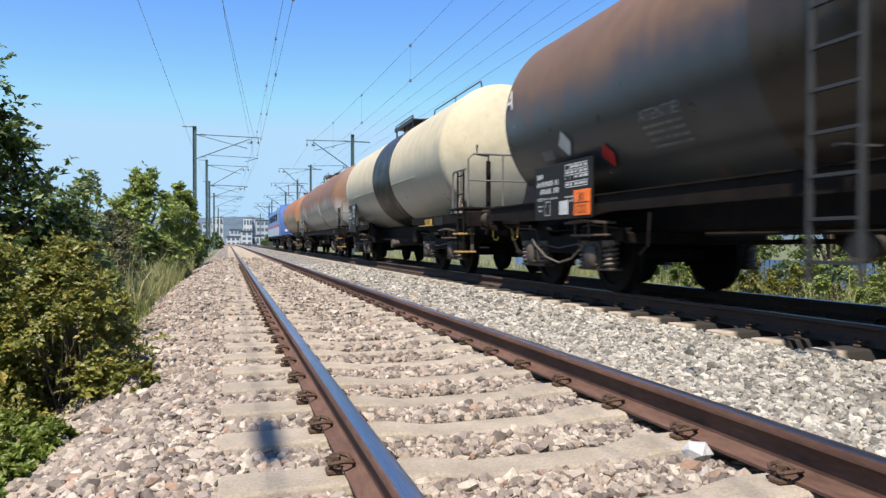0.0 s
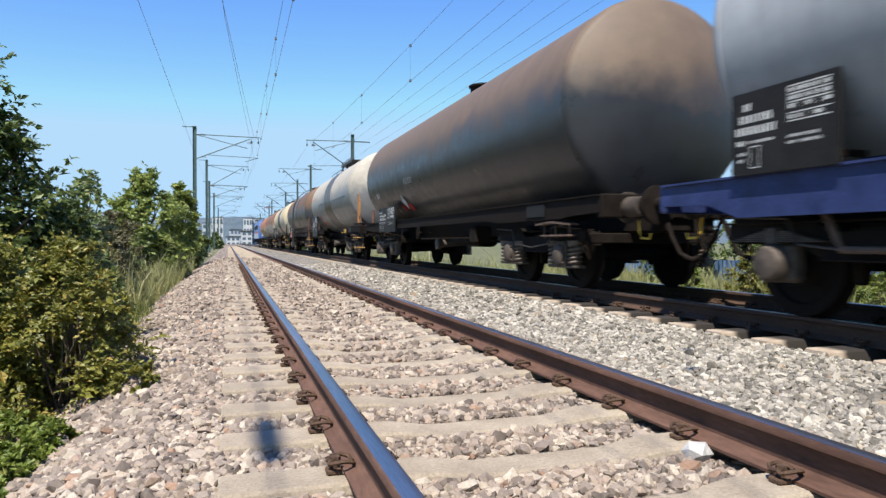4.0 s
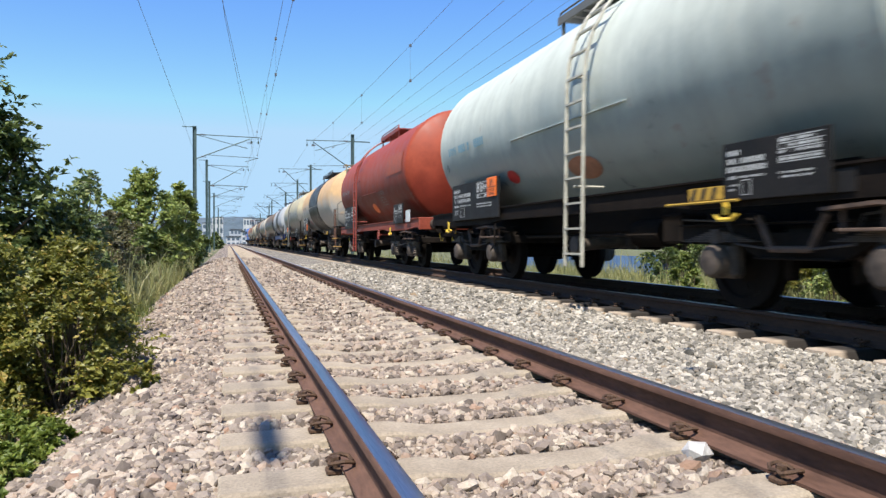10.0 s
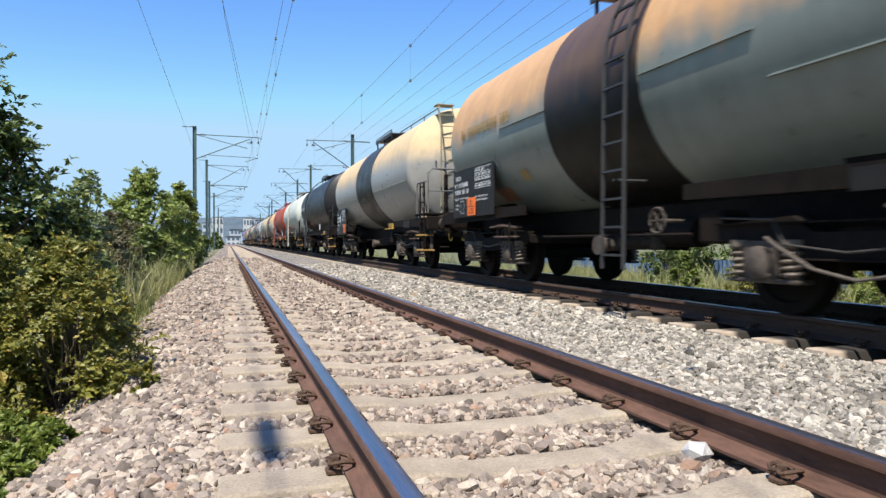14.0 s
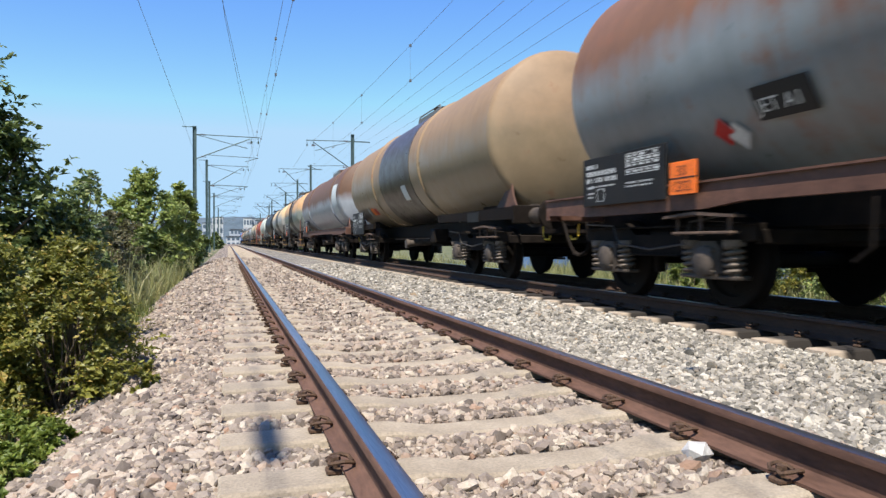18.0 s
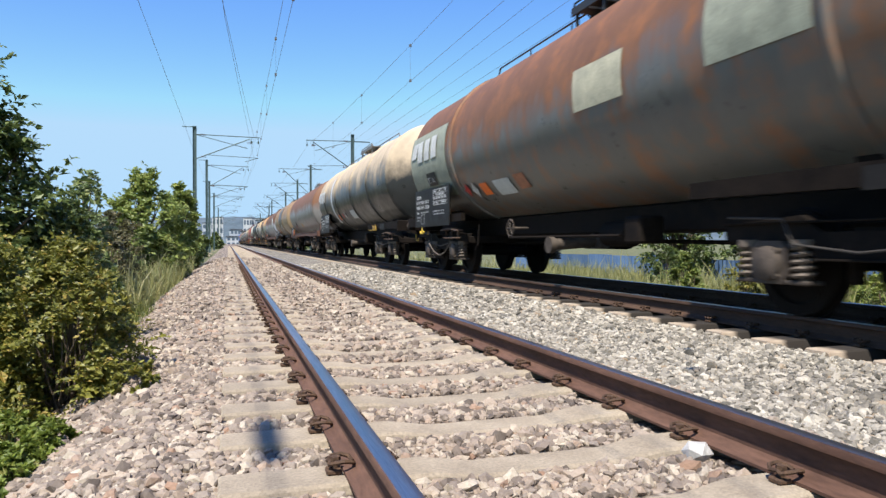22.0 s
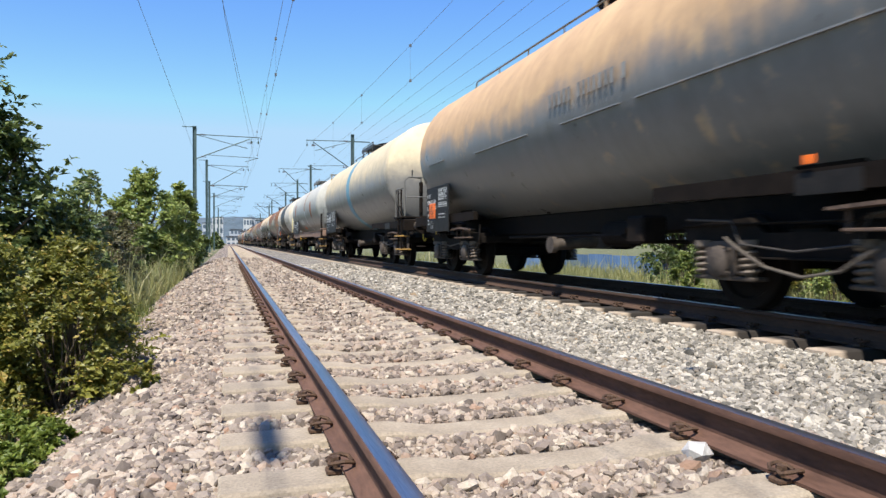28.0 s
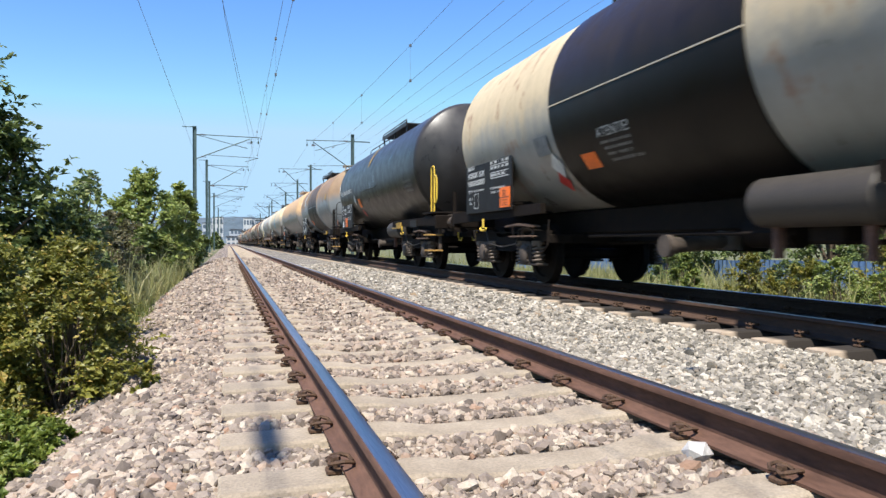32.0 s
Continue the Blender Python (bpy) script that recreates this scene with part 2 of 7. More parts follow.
TAN_STONES = [(0.0, (0.094, 0.074, 0.059)), (0.2, (0.187, 0.148, 0.120)), (0.4, (0.251, 0.207, 0.170)), (0.6, (0.296, 0.229, 0.177)), (0.8, (0.365, 0.306, 0.242)), (0.93, (0.434, 0.375, 0.301)), (1.0, (0.256, 0.153, 0.099))]
GREY_STONES = [(0.0, (0.086, 0.080, 0.067)), (0.25, (0.189, 0.171, 0.144)), (0.55, (0.284, 0.259, 0.219)), (0.8, (0.379, 0.346, 0.295)), (0.93, (0.483, 0.446, 0.384)), (1.0, (0.224, 0.159, 0.096))]
STONE_TAN, STONE_GREY = stone_paint("tan ballast stone", TAN_STONES), stone_paint("grey ballast stone", GREY_STONES)
BED_TAN, BED_GREY = bed_paint("tan ballast bed", TAN_STONES), bed_paint("grey ballast bed", GREY_STONES)
CONCRETE = surface("sleeper concrete", (0.258, 0.208, 0.15), (0.376, 0.312, 0.23), 5, 0.88, 0, 0.5, 0.006, 70, vary=0.1)


def shaded_concrete(name, dark, light, shade_tone):
    """Sleeper concrete with the train's shade painted black round the rails, left pale at its outer ends."""
    m, nt, b = nodes_of(name)
    co = nt.nodes.new("ShaderNodeTexCoord").outputs["Object"]
    sep = nt.nodes.new("ShaderNodeSeparateXYZ")
    nt.links.new(co, sep.inputs[0])
    big, small = noise_node(nt, co, 6, 5), noise_node(nt, co, 60, 3)
    col = ramp(nt, big, [(0.3, dark), (0.7, light)])
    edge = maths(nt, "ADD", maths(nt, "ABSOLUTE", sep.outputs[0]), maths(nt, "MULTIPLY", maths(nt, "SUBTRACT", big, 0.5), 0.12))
    # inside this edge the concrete is painted black as the train's shade
    col = mix(nt, ramp(nt, maths(nt, "DIVIDE", edge, 2.0), [(0.54, (1, 1, 1)), (0.59, (0, 0, 0))]), col, shade_tone)
    nt.links.new(col, b.inputs["Base Color"])
    b.inputs["Roughness"].default_value = 0.9
    bump(nt, b, small, 0.5, 0.006)
    return m


CONCRETE_TAN = shaded_concrete("sleeper concrete with painted shade", (0.26, 0.2, 0.145), (0.4, 0.325, 0.245), (0.02, 0.015, 0.011))
RAIL_RUST = surface("rusty rail side", (0.075, 0.038, 0.025), (0.15, 0.08, 0.055), 4, 0.8, 0.0, 0.4, 0.004, 50, stretch=(1, 0.25, 1))
# Far rails: a darker copy of the rusty side, with the train's shade in it.
RAIL_SHADED = surface("rail side darkened by painted shade", (0.035, 0.02, 0.013), (0.09, 0.052, 0.034), 4, 0.8, 0.0, 0.4, 0.004, 50, stretch=(1, 0.25, 1))
RAIL_SHINE = surface("polished rail head", (0.34, 0.33, 0.33), (0.52, 0.5, 0.49), 3, 0.36, 1.0, 0.05, 0.001, 60, stretch=(6, 0.15, 1))
CLIP_RUST = surface("rusty fastening", (0.05, 0.03, 0.02), (0.13, 0.075, 0.045), 20, 0.8, 0.2, 0.5, 0.004, 80)
GEAR_BLACK = surface("near-black running gear", (0.006, 0.0044, 0.0034), (0.02, 0.0145, 0.011), 6, 0.8, 0.0, 0.4, 0.006, 40, spec=0.12)
GEAR = surface("dusty grey running gear", (0.036, 0.028, 0.022), (0.105, 0.082, 0.064), 7, 0.7, 0.0, 0.4, 0.006, 40)
COIL = surface("dusty spring steel", (0.07, 0.053, 0.04), (0.19, 0.15, 0.115), 7, 0.7, 0.0, 0.3, 0.004, 40)
GEAR_RUST = surface("rusty running gear", (0.09, 0.045, 0.03), (0.2, 0.11, 0.08), 7, 0.75, 0.1, 0.4, 0.006, 40)
TREAD = surface("near-black wheel steel", (0.004, 0.003, 0.0023), (0.011, 0.0082, 0.0064), 5, 0.75, 0.0, 0.3, 0.004, 40, spec=0.12)
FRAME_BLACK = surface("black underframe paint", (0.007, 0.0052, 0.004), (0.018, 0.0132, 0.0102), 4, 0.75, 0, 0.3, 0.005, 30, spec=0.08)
FRAME_BROWN = surface("rust brown underframe paint", (0.07, 0.033, 0.022), (0.15, 0.075, 0.05), 4, 0.65, 0, 0.3, 0.005, 30)
FRAME_RED = surface("red underframe paint", (0.17, 0.033, 0.018), (0.28, 0.06, 0.032), 4, 0.55, 0, 0.25, 0.005, 30)
FRAME_BLUE = surface("blue underframe paint", (0.012, 0.02, 0.07), (0.03, 0.045, 0.14), 4, 0.55, 0, 0.25, 0.005, 30)
FRAME_TAN = surface("faded pink-brown underframe", (0.14, 0.082, 0.054), (0.31, 0.2, 0.14), 3, 0.65, 0, 0.25, 0.005, 30)
PIPE_GREY = plain("grey brake pipe", (0.05, 0.043, 0.036), 0.6)
HOSE_TAN = plain("dusty rubber hose", (0.11, 0.09, 0.07), 0.7)
ROD_AMBER = plain("grimy yellow pull rod", (0.42, 0.26, 0.04), 0.6, worn=0.25)
LEVER = surface("dusty brown lever", (0.06, 0.04, 0.03), (0.16, 0.105, 0.075), 9, 0.75)
RAIL_GREY = plain("grey handrail paint", (0.14, 0.135, 0.12), 0.5)
RAIL_BLACK = plain("black handrail paint", (0.035, 0.035, 0.035), 0.5)
RAIL_WHITE = plain("pale handrail paint", (0.42, 0.4, 0.33), 0.5, worn=0.25)
RAIL_YELLOW = plain("yellow handrail paint", (0.72, 0.48, 0.06), 0.5)
RAIL_RED = plain("red ladder paint", (0.26, 0.055, 0.04), 0.5)
RAIL_ORANGE = plain("rusty orange handrail", (0.4, 0.19, 0.07), 0.6)
BOARD = surface("black lettering board", (0.011, 0.0098, 0.009), (0.022, 0.0198, 0.018), 4, 0.55, 0, 0.1, 0.003, 40, spec=0.15)
MARK = plain("white stencil paint", (0.55, 0.55, 0.52), 0.6, worn=0.2)
MARK_DIM = plain("faded stencil paint", (0.22, 0.22, 0.21), 0.7, worn=0.3)
ORANGE = plain("orange hazard plate", (0.85, 0.17, 0.02), 0.45)
RED_MARK = plain("red label", (0.45, 0.03, 0.025), 0.5)
YELLOW_MARK = plain("yellow label", (0.5, 0.3, 0.045), 0.5)
BLACK_INK = plain("black ink", (0.015, 0.015, 0.015), 0.5)
PALE = plain("pale patch of new paint", (0.55, 0.58, 0.56), 0.5)
SAND = plain("sun-faded tan plate", (0.42, 0.3, 0.2), 0.6)
MAST = surface("grey-green mast steel", (0.05, 0.085, 0.085), (0.11, 0.16, 0.155), 3, 0.6, 0.3, 0.2, 0.004, 30)
WIRE = plain("weathered wire", (0.17, 0.18, 0.19), 0.5, 0.4)
PORCELAIN = plain("brown insulator glaze", (0.1, 0.05, 0.035), 0.25)
BARK = surface("bush bark", (0.07, 0.05, 0.035), (0.17, 0.13, 0.09), 9, 0.9, 0, 0.6, 0.01, 60)
LEAF_TREE = leafage("tree leaves", (0.05, 0.08, 0.024), (0.14, 0.185, 0.055), (0.32, 0.34, 0.12))
LEAF_BUSH = leafage("olive bush leaves", (0.08, 0.09, 0.016), (0.25, 0.24, 0.045), (0.48, 0.34, 0.09))
LEAF_PALE = leafage("pale grey-green leaves", (0.1, 0.14, 0.06), (0.22, 0.28, 0.13), (0.36, 0.38, 0.2))
LEAF_DRY = leafage("dry brownish leaves", (0.07, 0.065, 0.035), (0.17, 0.16, 0.08), (0.3, 0.24, 0.13))
LEAF_BRIGHT = leafage("bright leaves", (0.12, 0.17, 0.04), (0.28, 0.33, 0.09), (0.42, 0.4, 0.15))
LEAF_WEED = leafage("weed leaves", (0.1, 0.14, 0.024), (0.22, 0.27, 0.05), (0.28, 0.26, 0.08))
GRASS = leafage("grass blades", (0.08, 0.11, 0.024), (0.18, 0.21, 0.055), (0.42, 0.38, 0.18))
DRY_GRASS = leafage("half-dry meadow blades", (0.17, 0.18, 0.065), (0.34, 0.33, 0.14), (0.52, 0.46, 0.26))
# ballast blackened with the shade that lies under the train
BED_SHADED = bed_paint("ballast bed with painted shade", [(0.0, (0.012, 0.01, 0.008)), (0.5, (0.035, 0.028, 0.022)), (1.0, (0.06, 0.048, 0.038))])
EARTH = surface("grassy earth", (0.07, 0.085, 0.03), (0.17, 0.16, 0.08), 0.7, 0.95, 0, 0.6, 0.05, 9)
# ---- the ground, the ballast and the two tracks ----
BED = [(-3.0, -0.62), (-2.55, -0.42), (-2.1, -0.22), (-1.75, -0.075), (-1.4, -0.04), (1.4, -0.045), (1.8, -0.09), (2.5, -0.02), (2.85, 0.005), (3.0, 0.0), (3.14, -0.05), (3.3, -0.06), (5.4, -0.06), (5.7, -0.03), (6.1, -0.1), (6.9, -0.5), (7.3, -0.66)]


def bed_z(x):
    return np.interp(x, [p[0] for p in BED], [p[1] for p in BED])


def ground_z(x):
    return np.interp(x, [-60, -12, -4.5, -2.6, 7.0, 12, 60], [-1.2, -0.7, -0.5, -0.47, -0.52, -0.55, -0.9])


def sheet(name, xs, ys, height, material, rough=0.0, seed=0):
    gx, gy = np.meshgrid(xs, ys)
    gz = height(gx)
    if rough:
        gz = gz + np.array([noise.noise((x * 1.7, y * 1.7, seed)) * rough for x, y in zip(gx.ravel(), gy.ravel())]).reshape(gx.shape)
    nx, ny = len(xs), len(ys)
    i = (np.arange(ny - 1)[:, None] * nx + np.arange(nx - 1)[None, :]).ravel()
    return arrays_mesh(name, np.stack([gx, gy, gz], -1).reshape(-1, 3), np.stack([i, i + 1, i + nx + 1, i + nx], -1), material, True)


far = [-1500, -400, -120, -60]
ground_x = far + list(np.arange(-40, 40.1, 1.3)) + [60, 120, 400, 1500]
ground_y = [-1500, -400, -100] + list(np.arange(-40, 60, 1.5)) + [70, 90, 120, 160, 220, 300, 450, 700, 1100, 2000, 3500]
ground = new("ground", sheet("ground", np.array(ground_x), np.array(ground_y), ground_z, EARTH, 0.06, 2))
tagged(ground, "flat trackside meadow of grass and bare earth", "ground", kind="structure")
bed_y = np.concatenate([np.arange(-12, 40, 0.5), np.arange(40, 140, 4), np.arange(140, 620, 30)])
bed = new("ballast_bed_near", sheet("ballast_bed_near", np.array([-3.0, -2.75, -2.55, -2.3, -2.1, -1.9, -1.75, -1.4, -1, -0.5, 0, 0.5, 1, 1.25]), bed_y, bed_z, BED_TAN, 0.02, 5))
tagged(bed, "tan crushed stone ballast with a sloping shoulder", "ballast", kind="structure")
bed = new("ballast_bed_far", sheet("ballast_bed_far", np.array([1.25, 1.4, 1.8, 2.1, 2.5, 2.85, 3.0, 3.14, 3.3, 4.3, 5.1, 5.7, 6.1, 6.5, 6.9, 7.3]), bed_y, bed_z, BED_GREY, 0.02, 5))
tagged(bed, "pale grey crushed stone ballast under the train", "ballast", kind="structure")
# Dark sheet just over the bed: the train's shade as a colour.
shaded = new("ballast_shaded", sheet("ballast_shaded", np.array([3.13, 3.3, 3.6, 4.3, 5.0, 5.25]), bed_y, lambda x: bed_z(x) + 0.008, BED_SHADED, 0.02, 5))
tagged(shaded, "dark strip of ballast between the far rails with the train's shade painted in", "ballast", kind="structure")

rng = np.random.default_rng(7)
CHIP_V = np.array([(x, y, z) for x in (-1, 1) for y in (-1, 1) for z in (-1, 1)]) * 0.72
CHIP_F = np.array([(0, 1, 3), (0, 3, 2), (4, 6, 7), (4, 7, 5), (0, 4, 5), (0, 5, 1), (2, 3, 7), (2, 7, 6), (0, 2, 6), (0, 6, 4), (1, 5, 7), (1, 7, 3)])


GOLD = (1 + 5 ** 0.5) / 2
LUMP_V = np.array([(0, a, b * GOLD) for a in (-1, 1) for b in (-1, 1)] + [(a, b * GOLD, 0) for a in (-1, 1) for b in (-1, 1)] + [(b * GOLD, 0, a) for a in (-1, 1) for b in (-1, 1)]) / math.hypot(1, GOLD) * 1.08


def hull_faces(v):
    """Triangles of a solid whose corners all lie on one sphere."""
    out = []
    for a, b, c in itertools.combinations(range(len(v)), 3):
        n = np.cross(v[b] - v[a], v[c] - v[a])
        side = (v - v[a]) @ n
        if (side < 1e-6).all():
            out.append((a, b, c))
        elif (side > -1e-6).all():
            out.append((a, c, b))
    return np.array(out)


LUMP_F = hull_faces(LUMP_V)


def spin(n):
    q = rng.normal(size=(n, 4))
    q /= np.linalg.norm(q, axis=1)[:, None]
    w, x, y, z = q.T
    return np.stack([np.stack([1 - 2 * (y * y + z * z), 2 * (x * y - z * w), 2 * (x * z + y * w)], -1),
                     np.stack([2 * (x * y + z * w), 1 - 2 * (x * x + z * z), 2 * (y * z - x * w)], -1),
                     np.stack([2 * (x * z - y * w), 2 * (y * z + x * w), 1 - 2 * (x * x + y * y)], -1)], 1)


def stones(name, label, material, patches, keep, lumps=False):
    """Loose broken stones. patches: (x0, x1, y0, y1, number a square metre, radius)."""
    solid_v, solid_f, rough = (LUMP_V, LUMP_F, 0.26) if lumps else (CHIP_V, CHIP_F, 0.28)
    k = len(solid_v)
    pos, rad = [], []
    for x0, x1, y0, y1, per, r in patches:
        n = int((x1 - x0) * (y1 - y0) * per)
        p = rng.random((n, 2)) * (x1 - x0, y1 - y0) + (x0, y0)
        free = keep(p[:, 0], p[:, 1], r)
        pos.append(p[free])
        rad.append(r * rng.lognormal(0, 0.3, free.sum()).clip(0.5, 1.9))
    p, r = np.concatenate(pos), np.concatenate(rad)
    n = len(p)
    v = (solid_v[None] + rng.uniform(-rough, rough, (n, k, 3))) * rng.uniform([0.8, 0.6, 0.5], [1.3, 1.0, 0.85], (n, 3))[:, None, :]
    v = np.einsum("nij,nkj->nki", spin(n), v) * r[:, None, None]
    v[:, :, 2] *= 0.85
    v += np.stack([p[:, 0], p[:, 1], bed_z(p[:, 0]) + r * rng.uniform(-0.1, 0.55, n)], -1)[:, None, :]
    f = solid_f[None] + (np.arange(n) * k)[:, None, None]
    ob = new(name, arrays_mesh(name, v.reshape(-1, 3), f.reshape(-1, 3), material))
    return tagged(ob, label, "gravel", kind="stuff")


STEP, FIRST = 0.577, 2.55        # sleeper spacing, and the place of one of them


def off_sleepers(x, y, r):
    d = np.abs((y - FIRST + STEP / 2) % STEP - STEP / 2)
    near = (d < 0.125 + r * 0.4) & (np.abs(x) < 1.27)
    near |= np.abs(np.abs(x) - HALF) < 0.085
    return ~near


def off_far(x, y, r):
    d = np.abs((y - 0.05 + STEP / 2) % STEP - STEP / 2)
    u = np.abs(x - T2_X)
    return ~(((d < 0.12) & (u < 1.25)) | (np.abs(u - HALF) < 0.1))


def off_middle(x, y, r):
    return off_far(x, y, r) & (np.abs(x - HALF) > 0.085)


stones("tan_ballast_stones", "loose pinkish-tan broken stones round the sleepers", STONE_TAN,
       [(-2.7, 1.35, 0.9, 5.5, 2000, 0.021), (-2.7, 1.35, 5.5, 8, 1000, 0.026), (-2.9, -1.5, 1.0, 8, 350, 0.027)], off_sleepers, True)
stones("tan_ballast_stones", "loose pinkish-tan broken stones farther along the track", STONE_TAN,
       [(-2.7, 1.35, 8, 13, 750, 0.028), (-2.8, 1.35, 13, 24, 380, 0.032), (-3.0, 1.3, 24, 40, 140, 0.04)], off_sleepers)
stones("grey_ballast_stones", "loose pale grey broken stones between the tracks", STONE_GREY,
       [(0.9, 3.15, 1.8, 7, 1900, 0.0215), (1.0, 3.15, 7, 9, 1000, 0.026)], off_middle, True)
stones("grey_ballast_stones", "loose pale grey broken stones farther along the tracks", STONE_GREY,
       [(1.0, 3.15, 9, 14, 800, 0.028), (1.0, 3.2, 14, 28, 360, 0.032), (5.3, 6.8, 3, 20, 90, 0.034)], off_middle)


pale = LUMP_V * (0.075, 0.055, 0.042) + np.random.default_rng(3).uniform(-0.008, 0.008, LUMP_V.shape)
ob = new("loose_stone", arrays_mesh("loose_stone", pale, LUMP_F, surface("chalky stone", (0.4, 0.38, 0.35), (0.55, 0.53, 0.5), 12, 0.9)))
ob.matrix_basis = pose(0.6, 2.37, 0.0, 0, 0, 25)
tagged(ob, "large chalky white stone lying beside the rail", "stone")


def rail_profile():
    half = [(0.0, 0.0), (0.07, 0.0), (0.07, 0.012), (0.03, 0.026), (0.0095, 0.045), (0.0082, 0.118), (0.014, 0.128), (0.0355, 0.136), (0.0355, 0.158), (0.030, 0.167), (0.0, 0.1695)]
    return half + [(-x, z) for x, z in half[-2:0:-1]]


SLEEPER_ROWS = [(-1.268, 0.11, 0.15, -0.008), (-1.258, 0.114, 0.15, 0.0), (-0.5, 0.112, 0.15, 0.0), (-0.3, 0.1, 0.125, -0.03), (0.3, 0.1, 0.125, -0.03), (0.5, 0.112, 0.15, 0.0), (1.258, 0.114, 0.15, 0.0), (1.268, 0.11, 0.15, -0.008)]


def sleeper_mesh(paint):
    s = Shape()
    vs, fs = [], []
    for x, a, b, top in SLEEPER_ROWS:
        vs += [(x, -b, -0.2), (x, -b, -0.12), (x, -a, top - 0.012), (x, -a + 0.014, top), (x, a - 0.014, top), (x, a, top - 0.012), (x, b, -0.12), (x, b, -0.2)]
    for i in range(len(SLEEPER_ROWS) - 1):
        for j in range(8):
            k = (j + 1) % 8
            fs.append((i * 8 + j, i * 8 + k, i * 8 + 8 + k, i * 8 + 8 + j))
    fs += [tuple(range(8)), tuple(range(len(vs) - 1, len(vs) - 9, -1))]
    return s.add(vs, fs).mesh("sleeper", paint, True, 30)


def clip_mesh():
    """A looped spring clip on its shoulder, foot to the -x side of the rail."""
    s = Shape()
    s.box(-0.062, -0.004, -0.03, 0.03, -0.012, 0.01, 0.006)
    loop = [(0.04, 0.012, 0.024), (0.03, 0.04, 0.036), (0.0, 0.052, 0.044), (-0.035, 0.048, 0.04), (-0.052, 0.026, 0.03), (-0.046, 0.0, 0.034)]
    s.tube(loop + [(x, -y, z) for x, y, z in loop[-2::-1]], 0.0085, 6)
    s.cyl((-0.026, 0, 0.008), (-0.026, 0, 0.05), 0.011, 8)
    s.cyl((-0.026, 0, 0.036), (-0.026, 0, 0.052), 0.02, 6)
    return s.mesh("fastening", CLIP_RUST)


sleeper_data, shaded_data, clip_data = sleeper_mesh(CONCRETE), sleeper_mesh(CONCRETE_TAN), clip_mesh()


def track(name, label, x, z, first, count, clipped, side_paint, tie_data, tie_paint):
    t = thing(name, label, "railway track", kind="structure", at=pose(x, 0, z))
    for side in (-1, 1):
        rail = part("rail", Shape().prism([(side * HALF + p, q + 0.002) for p, q in rail_profile()], -30, 600, "y"), side_paint, t, "rust-brown steel rail")
        top = [(side * HALF + p, q) for p, q in ((-0.031, 0.1685), (-0.02, 0.1722), (0.0, 0.1735), (0.02, 0.1722), (0.031, 0.1685), (0.0, 0.166))]
        part("running_surface", Shape().prism(top, -30, 600, "y"), RAIL_SHINE, rail, "polished rail head")
    for i in range(count):
        y = first + i * STEP
        part("sleeper", tie_data, tie_paint, t, at=pose(0, y, 0, 0, 0, random.uniform(-0.25, 0.25)))
        if i < clipped:
            for side in (-1, 1):
                part("fastening", clip_data, CLIP_RUST, t, at=pose(side * HALF - 0.072, y, 0.012))
                part("fastening", clip_data, CLIP_RUST, t, at=pose(side * HALF + 0.072, y, 0.012, 0, 0, 180))
    rest = Shape()
    for i in range(count, count + 160):
        y = first + i * STEP
        rest.box(-1.28, 1.28, y - 0.112, y + 0.112, -0.15, 0.0, 0.012)
    ob = part("far_sleepers", rest, tie_paint, t, "concrete sleepers running into the distance")
    tagged(ob, kind="stuff")
    return t


track("track_near", "straight track of rusty rails on concrete sleepers", 0, 0, FIRST - 18 * STEP, 117, 60, RAIL_RUST, sleeper_data, CONCRETE)
track("track_far", "rails on concrete sleepers that the train runs on", T2_X, T2_Z, 0.05 - 14 * STEP, 93, 32, RAIL_SHADED, shaded_data, CONCRETE_TAN)


